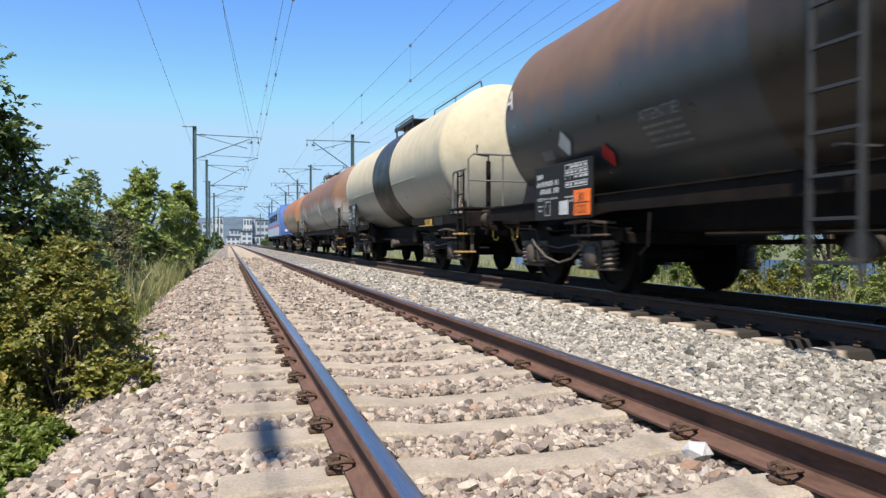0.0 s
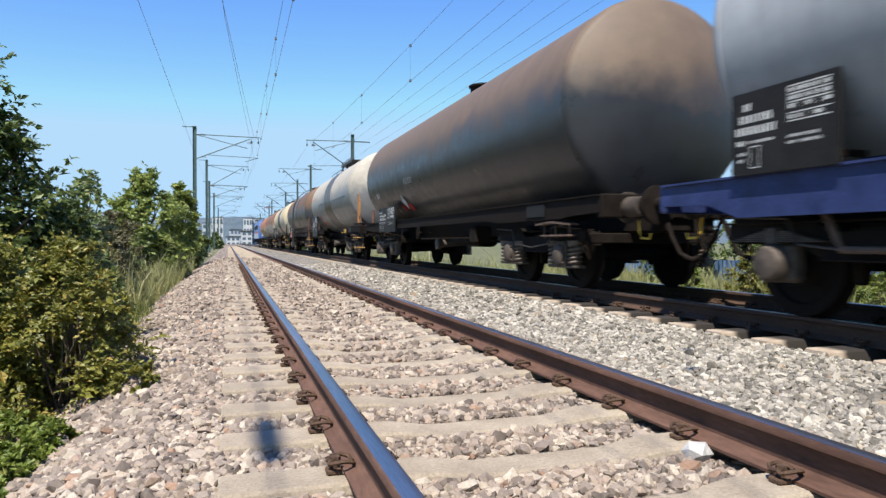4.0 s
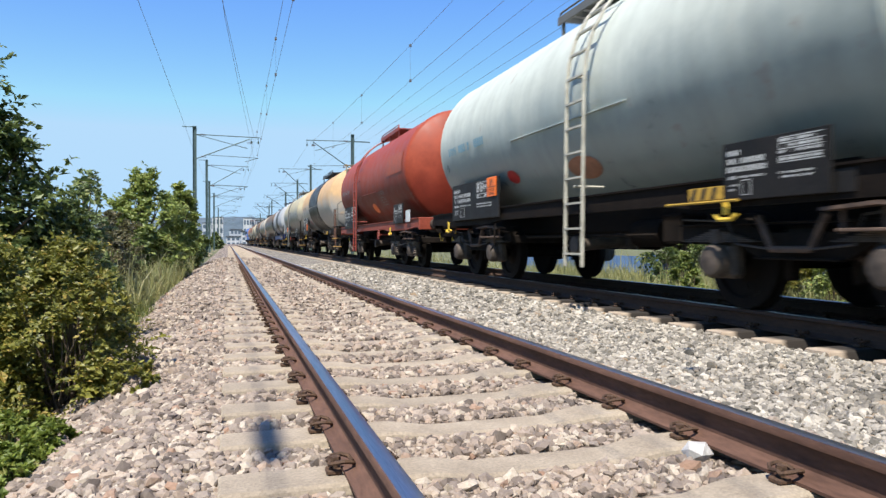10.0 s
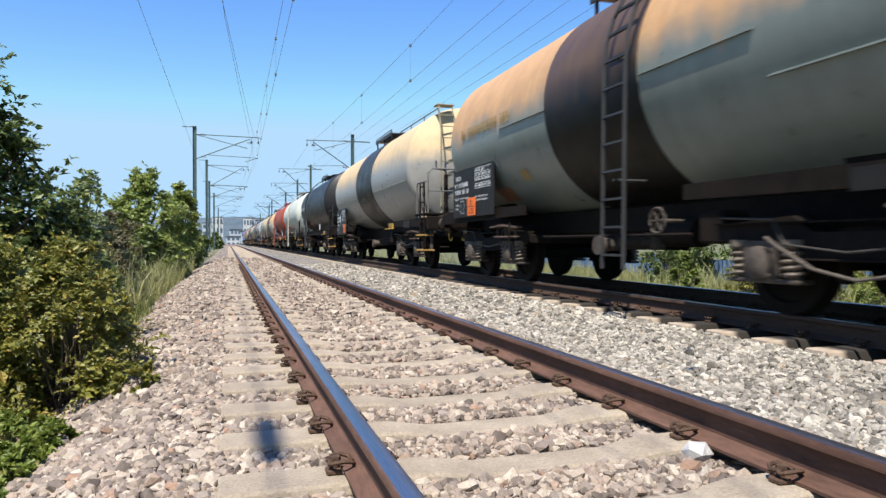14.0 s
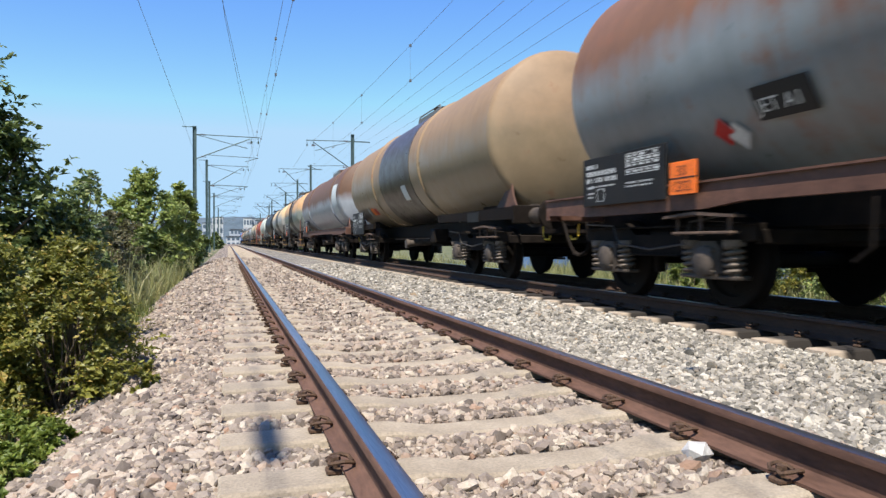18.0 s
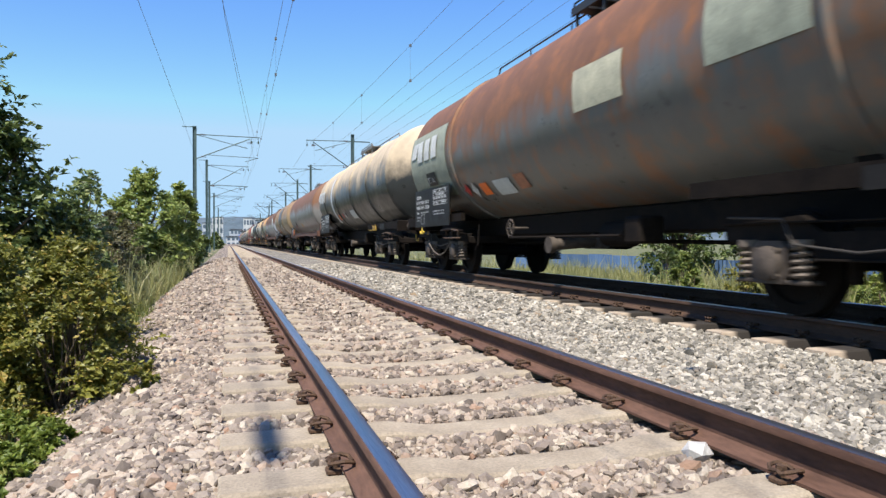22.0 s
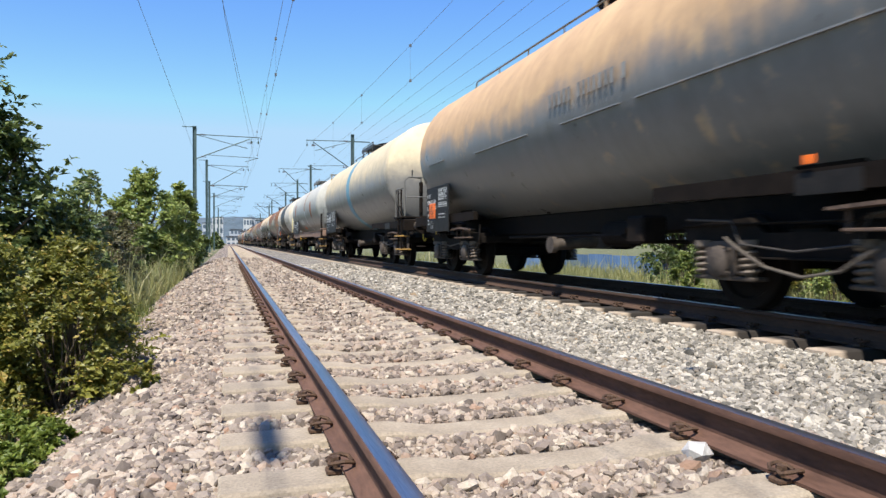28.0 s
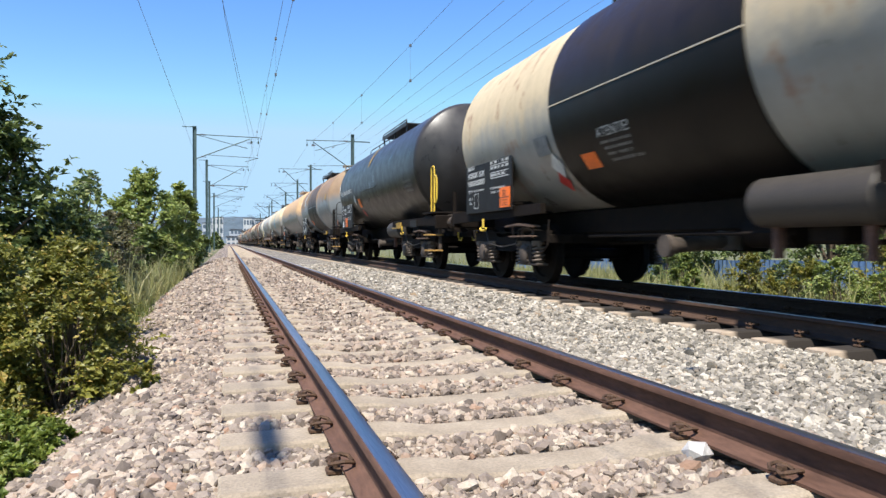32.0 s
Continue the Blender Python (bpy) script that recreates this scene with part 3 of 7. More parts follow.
# ---- overhead line ----
def mast(x, y, h, side, arm=True, z=-0.5):
    """A steel mast. side: +1 when its bracket reaches towards +x."""
    t = thing("catenary_mast", "grey-green steel mast with a bracket arm beside the track", "catenary mast", "masts along the line", at=pose(x, y, z))
    s = Shape()
    for dx in (-0.1, 0.1):
        s.box(dx - 0.012, dx + 0.012, -0.1, 0.1, 0, h - z, 0.004)
    s.box(-0.09, 0.09, -0.008, 0.008, 0, h - z)
    part("post", s, MAST, t)
    part("footing", Shape().box(-0.3, 0.3, -0.3, 0.3, -0.3, 0.12, 0.03), CONCRETE, t, "concrete mast footing")
    part("post_cap", Shape().box(-0.12, 0.12, -0.11, 0.11, h - z, h - z + 0.04, 0.01), MAST, t)
    if arm:
        reach = abs(x - (0.4 if x < 2 else T2_X)) + 0.3
        hi, lo = h - 0.45 - z, 6.2 - z
        part("top_tie", Shape().tube([(0, 0, hi), (side * reach, 0, hi - 0.05)], 0.03, 6), MAST, t)
        part("strut", Shape().tube([(0, 0, lo - 0.2), (side * reach * 0.85, 0, hi - 0.15)], 0.036, 6), MAST, t)
        part("stay", Shape().tube([(0, 0, hi), (side * reach * 0.8, 0, hi - 0.75)], 0.024, 6), MAST, t)
        part("registration_arm", Shape().tube([(side * 0.6, 0, lo + 0.1), (side * (reach - 0.1), 0, lo)], 0.02, 6), MAST, t)
        part("steady_arm", Shape().tube([(side * (reach - 0.1), 0, lo), (side * (reach - 0.9), 0.05, lo - 0.25)], 0.02, 6), MAST, t)
        for px in (reach - 0.5, reach - 0.08):
            part("wire_holder", Shape().tube([(side * px, 0, hi - 0.04), (side * px, 0, hi - 0.3)], 0.014, 5).cyl((side * px, 0, hi - 0.3), (side * px, 0, hi - 0.46), 0.06, 8, 0.045), MAST, t)
        for px, pz in ((0.35, hi - 0.01), (0.4, lo - 0.02), (reach * 0.8, hi - 0.4)):
            ins = Shape()
            for k in range(5):
                ins.cyl((side * (px + k * 0.06), 0, pz), (side * (px + k * 0.06 + 0.03), 0, pz), 0.07, 10, 0.05)
            part("insulator", ins, PORCELAIN, t, "brown ribbed insulator")
    if side > 0:
        part("feeder_bracket", Shape().box(-0.72, 0.1, -0.02, 0.02, h - z - 0.03, h - z + 0.02, 0.005), MAST, t)
    else:
        part("pole_bracket", Shape().box(-side * 1.25, 0.1, -0.03, 0.03, h - z - 0.5, h - z - 0.42, 0.01), MAST, t)
    return t


LEFT_MASTS = [(-3.2, 45.2, 8.0), (-3.15, 68.5, 8.6), (-3.3, 84.0, 7.9), (-3.2, 106.0, 8.0), (-3.2, 150.0, 8.0), (-3.2, 205.0, 8.0)]
RIGHT_MASTS = [(7.25, 48.7, 8.5), (7.4, 76.0, 9.3), (7.3, 90.0, 8.9), (7.3, 109.0, 8.6), (7.4, 146.0, 9.4), (7.4, 156.0, 9.2), (7.4, 200.0, 9.0)]
for mx, my, mh in LEFT_MASTS:
    mast(mx, my, mh, 1)
for mx, my, mh in RIGHT_MASTS:
    mast(mx, my, mh, -1)
mast(-3.4, -9.0, 8.1, 1)
mast(7.3, -7.0, 8.4, -1)


def wire(name, label, pts, r=0.0052, sag=0.0):
    """A wire through its holders, sagging between them."""
    line = []
    for (a, b) in zip(pts, pts[1:]):
        a, b = Vector(a), Vector(b)
        n = 10
        for i in range(n):
            u = i / n
            p = a.lerp(b, u)
            p.z -= sag * 4 * u * (1 - u)
            line.append(p)
    line.append(Vector(pts[-1]))
    ob = new(name, Shape().tube(line, r, 5).mesh(name, WIRE))
    return tagged(ob, label, "wire", "overhead wires")


def droppers(thing_name, label, hi, lo, n):
    s = Shape()
    for i in range(n):
        u = (i + 0.5) / n
        a, b = Vector(hi[0]).lerp(Vector(hi[1]), u), Vector(lo[0]).lerp(Vector(lo[1]), u)
        a.z -= hi[2] * 4 * u * (1 - u)
        s.tube([a, b], 0.0035, 4)
        s.box(b.x - 0.03, b.x + 0.03, b.y - 0.05, b.y + 0.05, b.z - 0.02, b.z + 0.05)
        s.box(a.x - 0.03, a.x + 0.03, a.y - 0.05, a.y + 0.05, a.z - 0.05, a.z + 0.02)
    return tagged(new(thing_name, s.mesh(thing_name, WIRE)), label, "wire", "overhead wires")


wire("contact_wire", "copper contact wire over the near track", [(-0.2, -9, 5.95), (0.45, 45.2, 5.95), (-0.2, 106, 5.95), (0.3, 205, 5.95)])
wire("messenger_wire", "carrier wire above the contact wire", [(-0.2, -9, 7.35), (0.45, 45.2, 7.45), (-0.2, 106, 7.45), (0.3, 205, 7.45)], 0.006, 0.35)
wire("contact_wire", "second contact wire drawn aside over the near track", [(-2.05, -9, 6.3), (-1.3, 17.0, 6.2), (0.35, 45.2, 6.15), (0.3, 106, 6.0)])
wire("messenger_wire", "second carrier wire drawn aside over the near track", [(-2.2, -9, 7.5), (-1.38, 19.0, 7.3), (0.35, 45.2, 7.5), (0.3, 106, 7.5)], 0.006, 0.08)
wire("feeder_wire", "thin feeder wire outside the near masts", [(-3.85, -9, 8.11), (-3.8, 0.0, 8.1), (-3.75, 45.2, 8.02), (-3.8, 106, 8.02), (-3.8, 205, 8.02)], 0.0075, 0.0)
wire("contact_wire", "copper contact wire over the far track", [(4.4, -7, 5.9), (4.05, 48.7, 5.9), (4.4, 109, 5.95), (4.1, 200, 5.95)])
wire("messenger_wire", "carrier wire above the far track", [(4.4, -7, 7.35), (4.05, 48.7, 7.6), (4.4, 109, 7.6), (4.1, 200, 7.6)], 0.006, 0.45)
wire("feeder_wire", "feeder wire outside the far masts", [(7.1, -7, 7.9), (7.2, 48.7, 8.0), (7.3, 109, 8.2), (7.4, 200, 8.4)], 0.0055, 0.15)
wire("feeder_wire", "feeder wire outside the far masts", [(7.75, -7, 7.6), (7.8, 48.7, 7.8), (7.9, 109, 8.0), (7.9, 200, 8.2)], 0.0055, 0.15)
wire("feeder_wire", "feeder wire outside the far masts", [(8.35, -7, 7.4), (8.4, 48.7, 7.6), (8.4, 109, 7.8), (8.4, 200, 8.0)], 0.0055, 0.15)
droppers("droppers", "short dropper wires with clamps over the far track", ((4.4, -7, 7.35), (4.05, 48.7, 7.6), 0.45), ((4.4, -7, 5.9), (4.05, 48.7, 5.9)), 7)
droppers("droppers", "short dropper wires with clamps over the near track", ((-0.2, -9, 7.35), (0.45, 45.2, 7.45), 0.35), ((-0.2, -9, 5.95), (0.45, 45.2, 5.95)), 8)
# Never in view: added where its shadow falls on the near sleepers.
ins = Shape()
for k in range(12):
    y = -1.23 + k * 0.055
    ins.cyl((-3.805, y, 8.1), (-3.805, y + 0.035, 8.1), 0.065, 12, 0.048)
tagged(new("line_insulator", ins.mesh("line_insulator", PORCELAIN)), "brown ribbed insulator string in the thin feeder wire", "insulator")


# ---- plants ----
def leaves_mesh(name, centres, spread, count, size, material, squash=0.8, seed=1, each=13):
    """Twigs that spring from clump centres, with folded leaves set along both sides of each."""
    r = np.random.default_rng(seed)
    c = np.asarray(centres)
    heart = c.mean(0)
    n = max(1, count // each)
    k = r.choice(len(c), n, p=spread ** 1.6 / (spread ** 1.6).sum())
    out = c[k] - heart
    out /= np.linalg.norm(out, axis=1)[:, None] + 1e-6
    way = r.normal(size=(n, 3)) * 0.62 + out * 0.55 + (0, 0, 0.35)
    way /= np.linalg.norm(way, axis=1)[:, None]
    long = spread[k] * r.uniform(0.6, 1.7, n)
    root = c[k] + r.normal(size=(n, 3)) * (spread[k] * 0.3)[:, None] * (1, 1, squash)
    side = np.cross(way, (0.13, 0.07, 1.0))
    side /= np.linalg.norm(side, axis=1)[:, None] + 1e-6
    u = (np.arange(each) + 0.6) / each
    p = root[:, None] + way[:, None] * (long[:, None] * u)[:, :, None]
    p[:, :, 2] -= (0.35 * long[:, None] * u ** 2)
    hand = np.where(np.arange(each) % 2, 1.0, -1.0)[None, :, None]
    a = way[:, None] * 0.5 + side[:, None] * hand * 0.75 + r.normal(size=(n, each, 3)) * 0.4 - (0, 0, 0.12)
    a = (a / np.linalg.norm(a, axis=2)[:, :, None]).reshape(-1, 3)
    p = p.reshape(-1, 3) + a * size * 0.45
    up = r.normal(size=p.shape) * 0.42 + np.repeat(out, each, 0) * 0.35 + (0, 0, 0.8)
    w = np.cross(a, up)
    w /= np.linalg.norm(w, axis=1)[:, None] + 1e-9
    nrm = np.cross(w, a)
    L = (size * r.lognormal(0, 0.26, len(p)))[:, None]
    v = np.stack([p - a * L * 0.5, p + w * L * 0.3 + nrm * L * 0.07, p + a * L * 0.5 - nrm * L * 0.1, p - w * L * 0.3 + nrm * L * 0.07], 1)
    i = (np.arange(len(p)) * 4)[:, None]
    return arrays_mesh(name, v.reshape(-1, 3), np.concatenate([i + (0, 1, 2), i + (0, 2, 3)], 1).reshape(-1, 3), material)


def plant(name, label, category, x, y, z, h, rx, ry, clumps, count, size, material, seed, low=0.15, stem=0.05, group="", lean=(0, 0), tips=0.25):
    r = np.random.default_rng(seed)
    t = thing(name, label, category, group, at=pose(x, y, z))
    centres, spread = [], []
    stems = 1 if stem > 0.07 else 4
    for i in range(clumps):
        u = low + (1 - low) * (i + 0.5) / clumps
        wide = math.sin(math.pi * min(1, 0.22 + 0.78 * u)) ** 0.7
        ang = i * 2.4 + r.uniform(-0.5, 0.5)
        rad = wide * math.sqrt(r.uniform(0.08, 1.0))
        c = Vector((rx * rad * math.cos(ang) + lean[0] * u, ry * rad * math.sin(ang) + lean[1] * u, h * u * r.uniform(0.92, 1.03)))
        centres.append(c)
        spread.append(min(rx, ry, h * 0.5) * r.uniform(0.2, 0.42) * (1 - tips * u))
        base = Vector((r.uniform(-0.1, 0.1) * stems * 0.4, r.uniform(-0.1, 0.1) * stems * 0.4, -0.05 if stems > 1 else h * u * 0.35))
        mid = base.lerp(c, 0.55) + Vector((0, 0, 0.12 * h * (1 - u)))
        part("branch", Shape().tube([base, mid, c], [stem * 0.42, stem * 0.26, stem * 0.1], 5), BARK, t)
    if stems == 1:
        part("trunk", Shape().tube([(0, 0, -0.1), (0.02, 0.03, h * 0.3), (lean[0] * 0.5, lean[1] * 0.5, h * 0.62), (lean[0] * 0.9, lean[1] * 0.9, h * 0.95)], [stem * 1.1, stem * 0.85, stem * 0.5, stem * 0.15], 9), BARK, t, "brown tapered trunk")
    part("crown", leaves_mesh("crown", [tuple(c) for c in centres], np.array(spread), count, size, material, 0.85, seed), material, t, "leafy crown with gaps")
    return t


def blades(name, label, patches, material, seed, height=0.3, zf=ground_z):
    """Grass: thin bent blades over patches (x0, x1, y0, y1, number a square metre, height)."""
    r = np.random.default_rng(seed)
    ps, hs = [], []
    for x0, x1, y0, y1, per, h in patches:
        n = int((x1 - x0) * (y1 - y0) * per)
        p = r.random((n, 2)) * (x1 - x0, y1 - y0) + (x0, y0)
        tuft = np.array([noise.noise((a * 0.9, b * 0.9, seed)) for a, b in p])
        k = r.random(n) < 0.55 + tuft
        ps.append(p[k])
        hs.append(h * r.lognormal(0, 0.35, k.sum()) * (1 + tuft[k] * 0.6))
    p, h = np.concatenate(ps), np.concatenate(hs)
    n = len(p)
    b = np.stack([p[:, 0], p[:, 1], zf(p[:, 0]) - 0.02], -1)
    ang = r.random(n) * 6.283
    w = np.stack([np.cos(ang), np.sin(ang), np.zeros(n)], -1) * (0.003 + h * 0.008)[:, None]
    lean = np.stack([r.normal(0, 0.28, n), r.normal(0, 0.28, n), np.ones(n)], -1) * h[:, None]
    m = b + lean * (0.4, 0.4, 0.62)
    v = np.stack([b - w, b + w, m + w * 0.8, b + lean, m - w * 0.8], 1)
    i = (np.arange(n) * 5)[:, None]
    f = np.concatenate([i + (0, 1, 2), i + (0, 2, 4), i + (4, 2, 3)], 1).reshape(-1, 3)
    return tagged(new(name, arrays_mesh(name, v.reshape(-1, 3), f, material)), label, "grass", kind="stuff")


BUSHES, TREES = "lineside bushes", "lineside trees"
plant("roadside_bush", "low olive bush with yellowing leaves overhanging the ballast", "bush", -2.34, 5.5, -0.45, 1.22, 0.52, 0.75, 70, 24000, 0.037, LEAF_BUSH, 11, low=0.0, stem=0.022, group=BUSHES, tips=0.1)
plant("roadside_bush", "low olive bush at the foot of the bank", "bush", -3.0, 5.5, -0.5, 1.35, 0.5, 0.75, 48, 15000, 0.039, LEAF_BUSH, 12, low=0.2, stem=0.022, group=BUSHES, tips=0.1)
plant("young_tree", "dense young tree with dark green leaves", "tree", -3.8, 8.3, -0.5, 3.2, 0.95, 0.9, 66, 14000, 0.08, LEAF_TREE, 13, low=0.08, stem=0.08, group=TREES, tips=0.05)
plant("young_tree", "young tree with drooping dark green leaves", "tree", -4.6, 8.9, -0.5, 3.5, 0.8, 1.0, 44, 8500, 0.09, LEAF_TREE, 23, low=0.1, stem=0.08, group=TREES, tips=0.05)
plant("roadside_bush", "grey-green bush below the young trees", "bush", -3.2, 9.2, -0.5, 1.75, 0.6, 1.1, 40, 8500, 0.07, LEAF_TREE, 24, low=0.03, stem=0.04, group=BUSHES)
plant("young_tree", "slender young tree with pale green leaves", "tree", -3.85, 14.5, -0.5, 2.7, 0.55, 0.9, 44, 7000, 0.08, LEAF_PALE, 14, low=0.05, stem=0.075, group=TREES)
plant("young_tree", "broad young tree with bright green leaves", "tree", -4.2, 27.0, -0.5, 3.75, 1.3, 1.9, 66, 14000, 0.14, LEAF_BRIGHT, 15, low=0.04, stem=0.1, group=TREES)
plant("young_tree", "rounded green tree beside the mast", "tree", -3.5, 36.0, -0.5, 4.0, 0.9, 2.4, 60, 13000, 0.16, LEAF_BRIGHT, 16, low=0.0, stem=0.1, group=TREES, tips=0.0)
plant("roadside_bush", "tall dark green bush at the foot of the bank", "bush", -3.6, 12.0, -0.5, 1.75, 0.6, 1.3, 40, 8000, 0.08, LEAF_TREE, 17, low=0.0, stem=0.04, group=BUSHES)
plant("roadside_bush", "tangled brownish bush at the foot of the bank", "bush", -4.0, 18.5, -0.5, 2.0, 0.8, 2.4, 50, 10500, 0.085, LEAF_DRY, 18, low=0.0, stem=0.04, group=BUSHES)
plant("roadside_bush", "dark green bush beneath the broad tree", "bush", -3.9, 26.0, -0.5, 1.8, 0.6, 2.6, 34, 6500, 0.12, LEAF_TREE, 19, low=0.05, stem=0.05, group=BUSHES)
plant("roadside_bush", "low green bush growing at the mast foot", "bush", -3.5, 43.0, -0.5, 2.0, 0.7, 4.0, 30, 6000, 0.17, LEAF_TREE, 20, low=0.05, stem=0.05, group=BUSHES)
plant("roadside_bush", "long hedge of bushes along the line", "bush", -4.0, 66.0, -0.5, 2.3, 1.0, 14.0, 44, 8000, 0.25, LEAF_TREE, 21, low=0.05, stem=0.05, group=BUSHES)
plant("roadside_bush", "leafless tangle of dry grey-brown twigs", "bush", -2.62, 9.3, -0.46, 0.34, 0.28, 0.7, 26, 260, 0.03, LEAF_DRY, 35, low=0.2, stem=0.022, group=BUSHES)
plant("roadside_bush", "tiny leafy shoot at the edge of the stones", "bush", -1.78, 4.7, -0.12, 0.22, 0.14, 0.14, 10, 500, 0.045, LEAF_BUSH, 22, low=0.1, stem=0.012, group=BUSHES)
plant("weed_clump", "low bright green weeds at the foot of the ballast", "weed", -2.42, 4.45, -0.4, 0.26, 0.3, 0.36, 26, 4000, 0.04, LEAF_WEED, 25, low=0.05, stem=0.012, group="weeds")
plant("weed_clump", "low bright green weeds at the foot of the ballast", "weed", -2.3, 3.85, -0.32, 0.16, 0.2, 0.33, 20, 2400, 0.04, LEAF_WEED, 26, low=0.05, stem=0.012, group="weeds")
for wx, wy, wz, wh, wr, seed in ((-2.3, 3.45, -0.33, 0.16, 0.2, 27), (-2.36, 3.1, -0.36, 0.14, 0.2, 28), (-2.6, 3.9, -0.46, 0.25, 0.3, 29), (-2.15, 3.62, -0.27, 0.16, 0.16, 30), (-2.2, 3.1, -0.3, 0.13, 0.17, 33), (-2.08, 3.9, -0.23, 0.14, 0.15, 34)):
    plant("weed_clump", "low green weeds creeping over the stones", "weed", wx, wy, wz, wh, wr, wr * 1.3, 18, 2000, 0.036, LEAF_WEED, seed, low=0.05, stem=0.012, group="weeds")
blades("lineside_grass", "green grass and weeds at the foot of the ballast", [(-4.0, -2.4, 2.2, 5.0, 2600, 0.16), (-3.6, -2.5, 5, 14, 900, 0.24), (-5.5, -3.4, 3, 16, 300, 0.35)], GRASS, 31)
blades("lineside_grass", "tall half-dry grass along the foot of the bank", [(-3.9, -2.75, 13, 40, 420, 0.42)], DRY_GRASS, 36)

for bx, by, bh, br, bm, seed, what in ((8.3, 12.7, 1.1, 0.32, LEAF_BRIGHT, 41, "small bushy weed"), (8.9, 11.4, 1.15, 0.5, LEAF_BUSH, 42, "olive-green bush"), (9.7, 10.7, 1.05, 0.5, LEAF_BUSH, 43, "bright green bush"),
                                       (9.3, 9.7, 1.1, 0.6, LEAF_BRIGHT, 44, "low green bush"), (10.4, 9.6, 1.35, 0.6, LEAF_BUSH, 45, "dark olive bush"), (8.9, 8.4, 0.95, 0.55, LEAF_BRIGHT, 46, "low leafy weed"), (10.8, 12.4, 0.95, 0.5, LEAF_TREE, 47, "dark green bush"), (11.2, 17.5, 1.2, 0.6, LEAF_TREE, 48, "dark green bush")):
    plant("meadow_bush", what + " in the meadow beyond the train", "bush", bx, by, -0.55, bh, br, br, 26, 5000, 0.06, bm, seed, low=0.05, stem=0.03, group="meadow bushes")
for tx, ty, th, seed in ((15.5, 15.7, 4.9, 51), (16.9, 15.2, 5.0, 52), (13.4, 20.0, 3.6, 53), (19.0, 13.6, 5.4, 54), (17.5, 21.0, 4.6, 55)):
    plant("meadow_tree", "green tree beyond the train", "tree", tx, ty, -0.6, th, 1.0, 1.1, 44, 7000, 0.12, LEAF_TREE, seed, low=0.22, stem=0.09, group="meadow trees")
blades("meadow_grass", "tall half-dry meadow grass beyond the train", [(6.7, 9.5, 2.0, 22, 900, 0.27), (9.5, 14, 2, 30, 300, 0.33), (6.8, 9, 22, 50, 200, 0.4)], DRY_GRASS, 32)


# ---- what lies beyond ----
FENCE_BLUE = surface("faded blue sheet metal", (0.06, 0.12, 0.24), (0.12, 0.2, 0.34), 1.2, 0.5, 0, 0.2, 0.01, 20, vary=0.25)
fence = thing("sheet_metal_fence", "faded blue corrugated sheet fence beyond the meadow", "fence", at=pose(14.2, 0, -0.58))
panel = Shape()
wave = [(0.02 * math.sin(i * math.pi / 2), i * 0.05) for i in range(41)]
panel.prism(wave + [(p + 0.006, q) for p, q in wave[::-1]], 0.05, 0.9, "z")
panel_data = panel.mesh("panel", FENCE_BLUE, False)
for i in range(16):
    y = 3.0 + i * 2.04
    part("panel", panel_data, FENCE_BLUE, fence, at=pose(0, y, random.uniform(-0.05, 0.05)))
    part("fence_post", Shape().box(0.04, 0.1, y - 0.05, y + 0.01, -0.1, 0.88, 0.008), MAST, fence)

# The hill's blue-grey has the haze of distance painted into it.
HILL = surface("wooded hillside blued by painted haze", (0.06, 0.085, 0.1), (0.11, 0.14, 0.16), 0.02, 0.95, 0, 0.6, 4.0, 0.12)
hill = Shape()
nx = 60
vs = []
for i in range(nx + 1):
    x = -500 + i * 1600 / nx
    top = 30 + 9 * noise.noise((x * 0.004, 3.1, 0)) + 4 * noise.noise((x * 0.02, 1.1, 0)) + (10 if -120 < x < 60 else 0) - 0.012 * abs(x)
    for k in range(5):
        vs.append((x, 850 + k * 60, -3 + max(4, top) * (0, 0.55, 0.85, 1.0, 0.9)[k]))
hill.add(vs, [(i * 5 + k, i * 5 + 5 + k, i * 5 + 6 + k, i * 5 + 1 + k) for i in range(nx) for k in range(4)])
tagged(new("distant_hill", hill.mesh("distant_hill", HILL)), "low wooded hill on the horizon", "hill", kind="structure")

WALL_WHITE = surface("whitewashed wall", (0.4, 0.41, 0.42), (0.55, 0.56, 0.57), 0.3, 0.85, 0, 0.1, 0.02, 3)
WALL_GREY = surface("grey cladding", (0.3, 0.33, 0.37), (0.42, 0.45, 0.49), 0.3, 0.7, 0, 0.1, 0.02, 3)
PANE = plain("blue-grey window pane", (0.09, 0.12, 0.16), 0.15)
ROOF = plain("dark roof", (0.07, 0.075, 0.085), 0.8)


def building(x, y, w, d, h, wall, label, storeys, bays):
    b = thing("distant_building", label, "building", "buildings at the end of the line", at=pose(x, y, -0.9))
    part("wall", Shape().box(-w / 2, w / 2, 0, d, 0, h, 0.05), wall, b)
    part("roof", Shape().box(-w / 2 - 0.4, w / 2 + 0.4, -0.4, d + 0.4, h, h + 0.5, 0.1), ROOF, b)
    for s in range(storeys):
        for i in range(bays):
            cx, cz = -w / 2 + (i + 0.5) * w / bays, (s + 0.5) * h / storeys
            part("window", Shape().box(cx - w / bays * 0.32, cx + w / bays * 0.32, -0.06, 0.05, cz - h / storeys * 0.27, cz + h / storeys * 0.27), PANE, b)
    return b


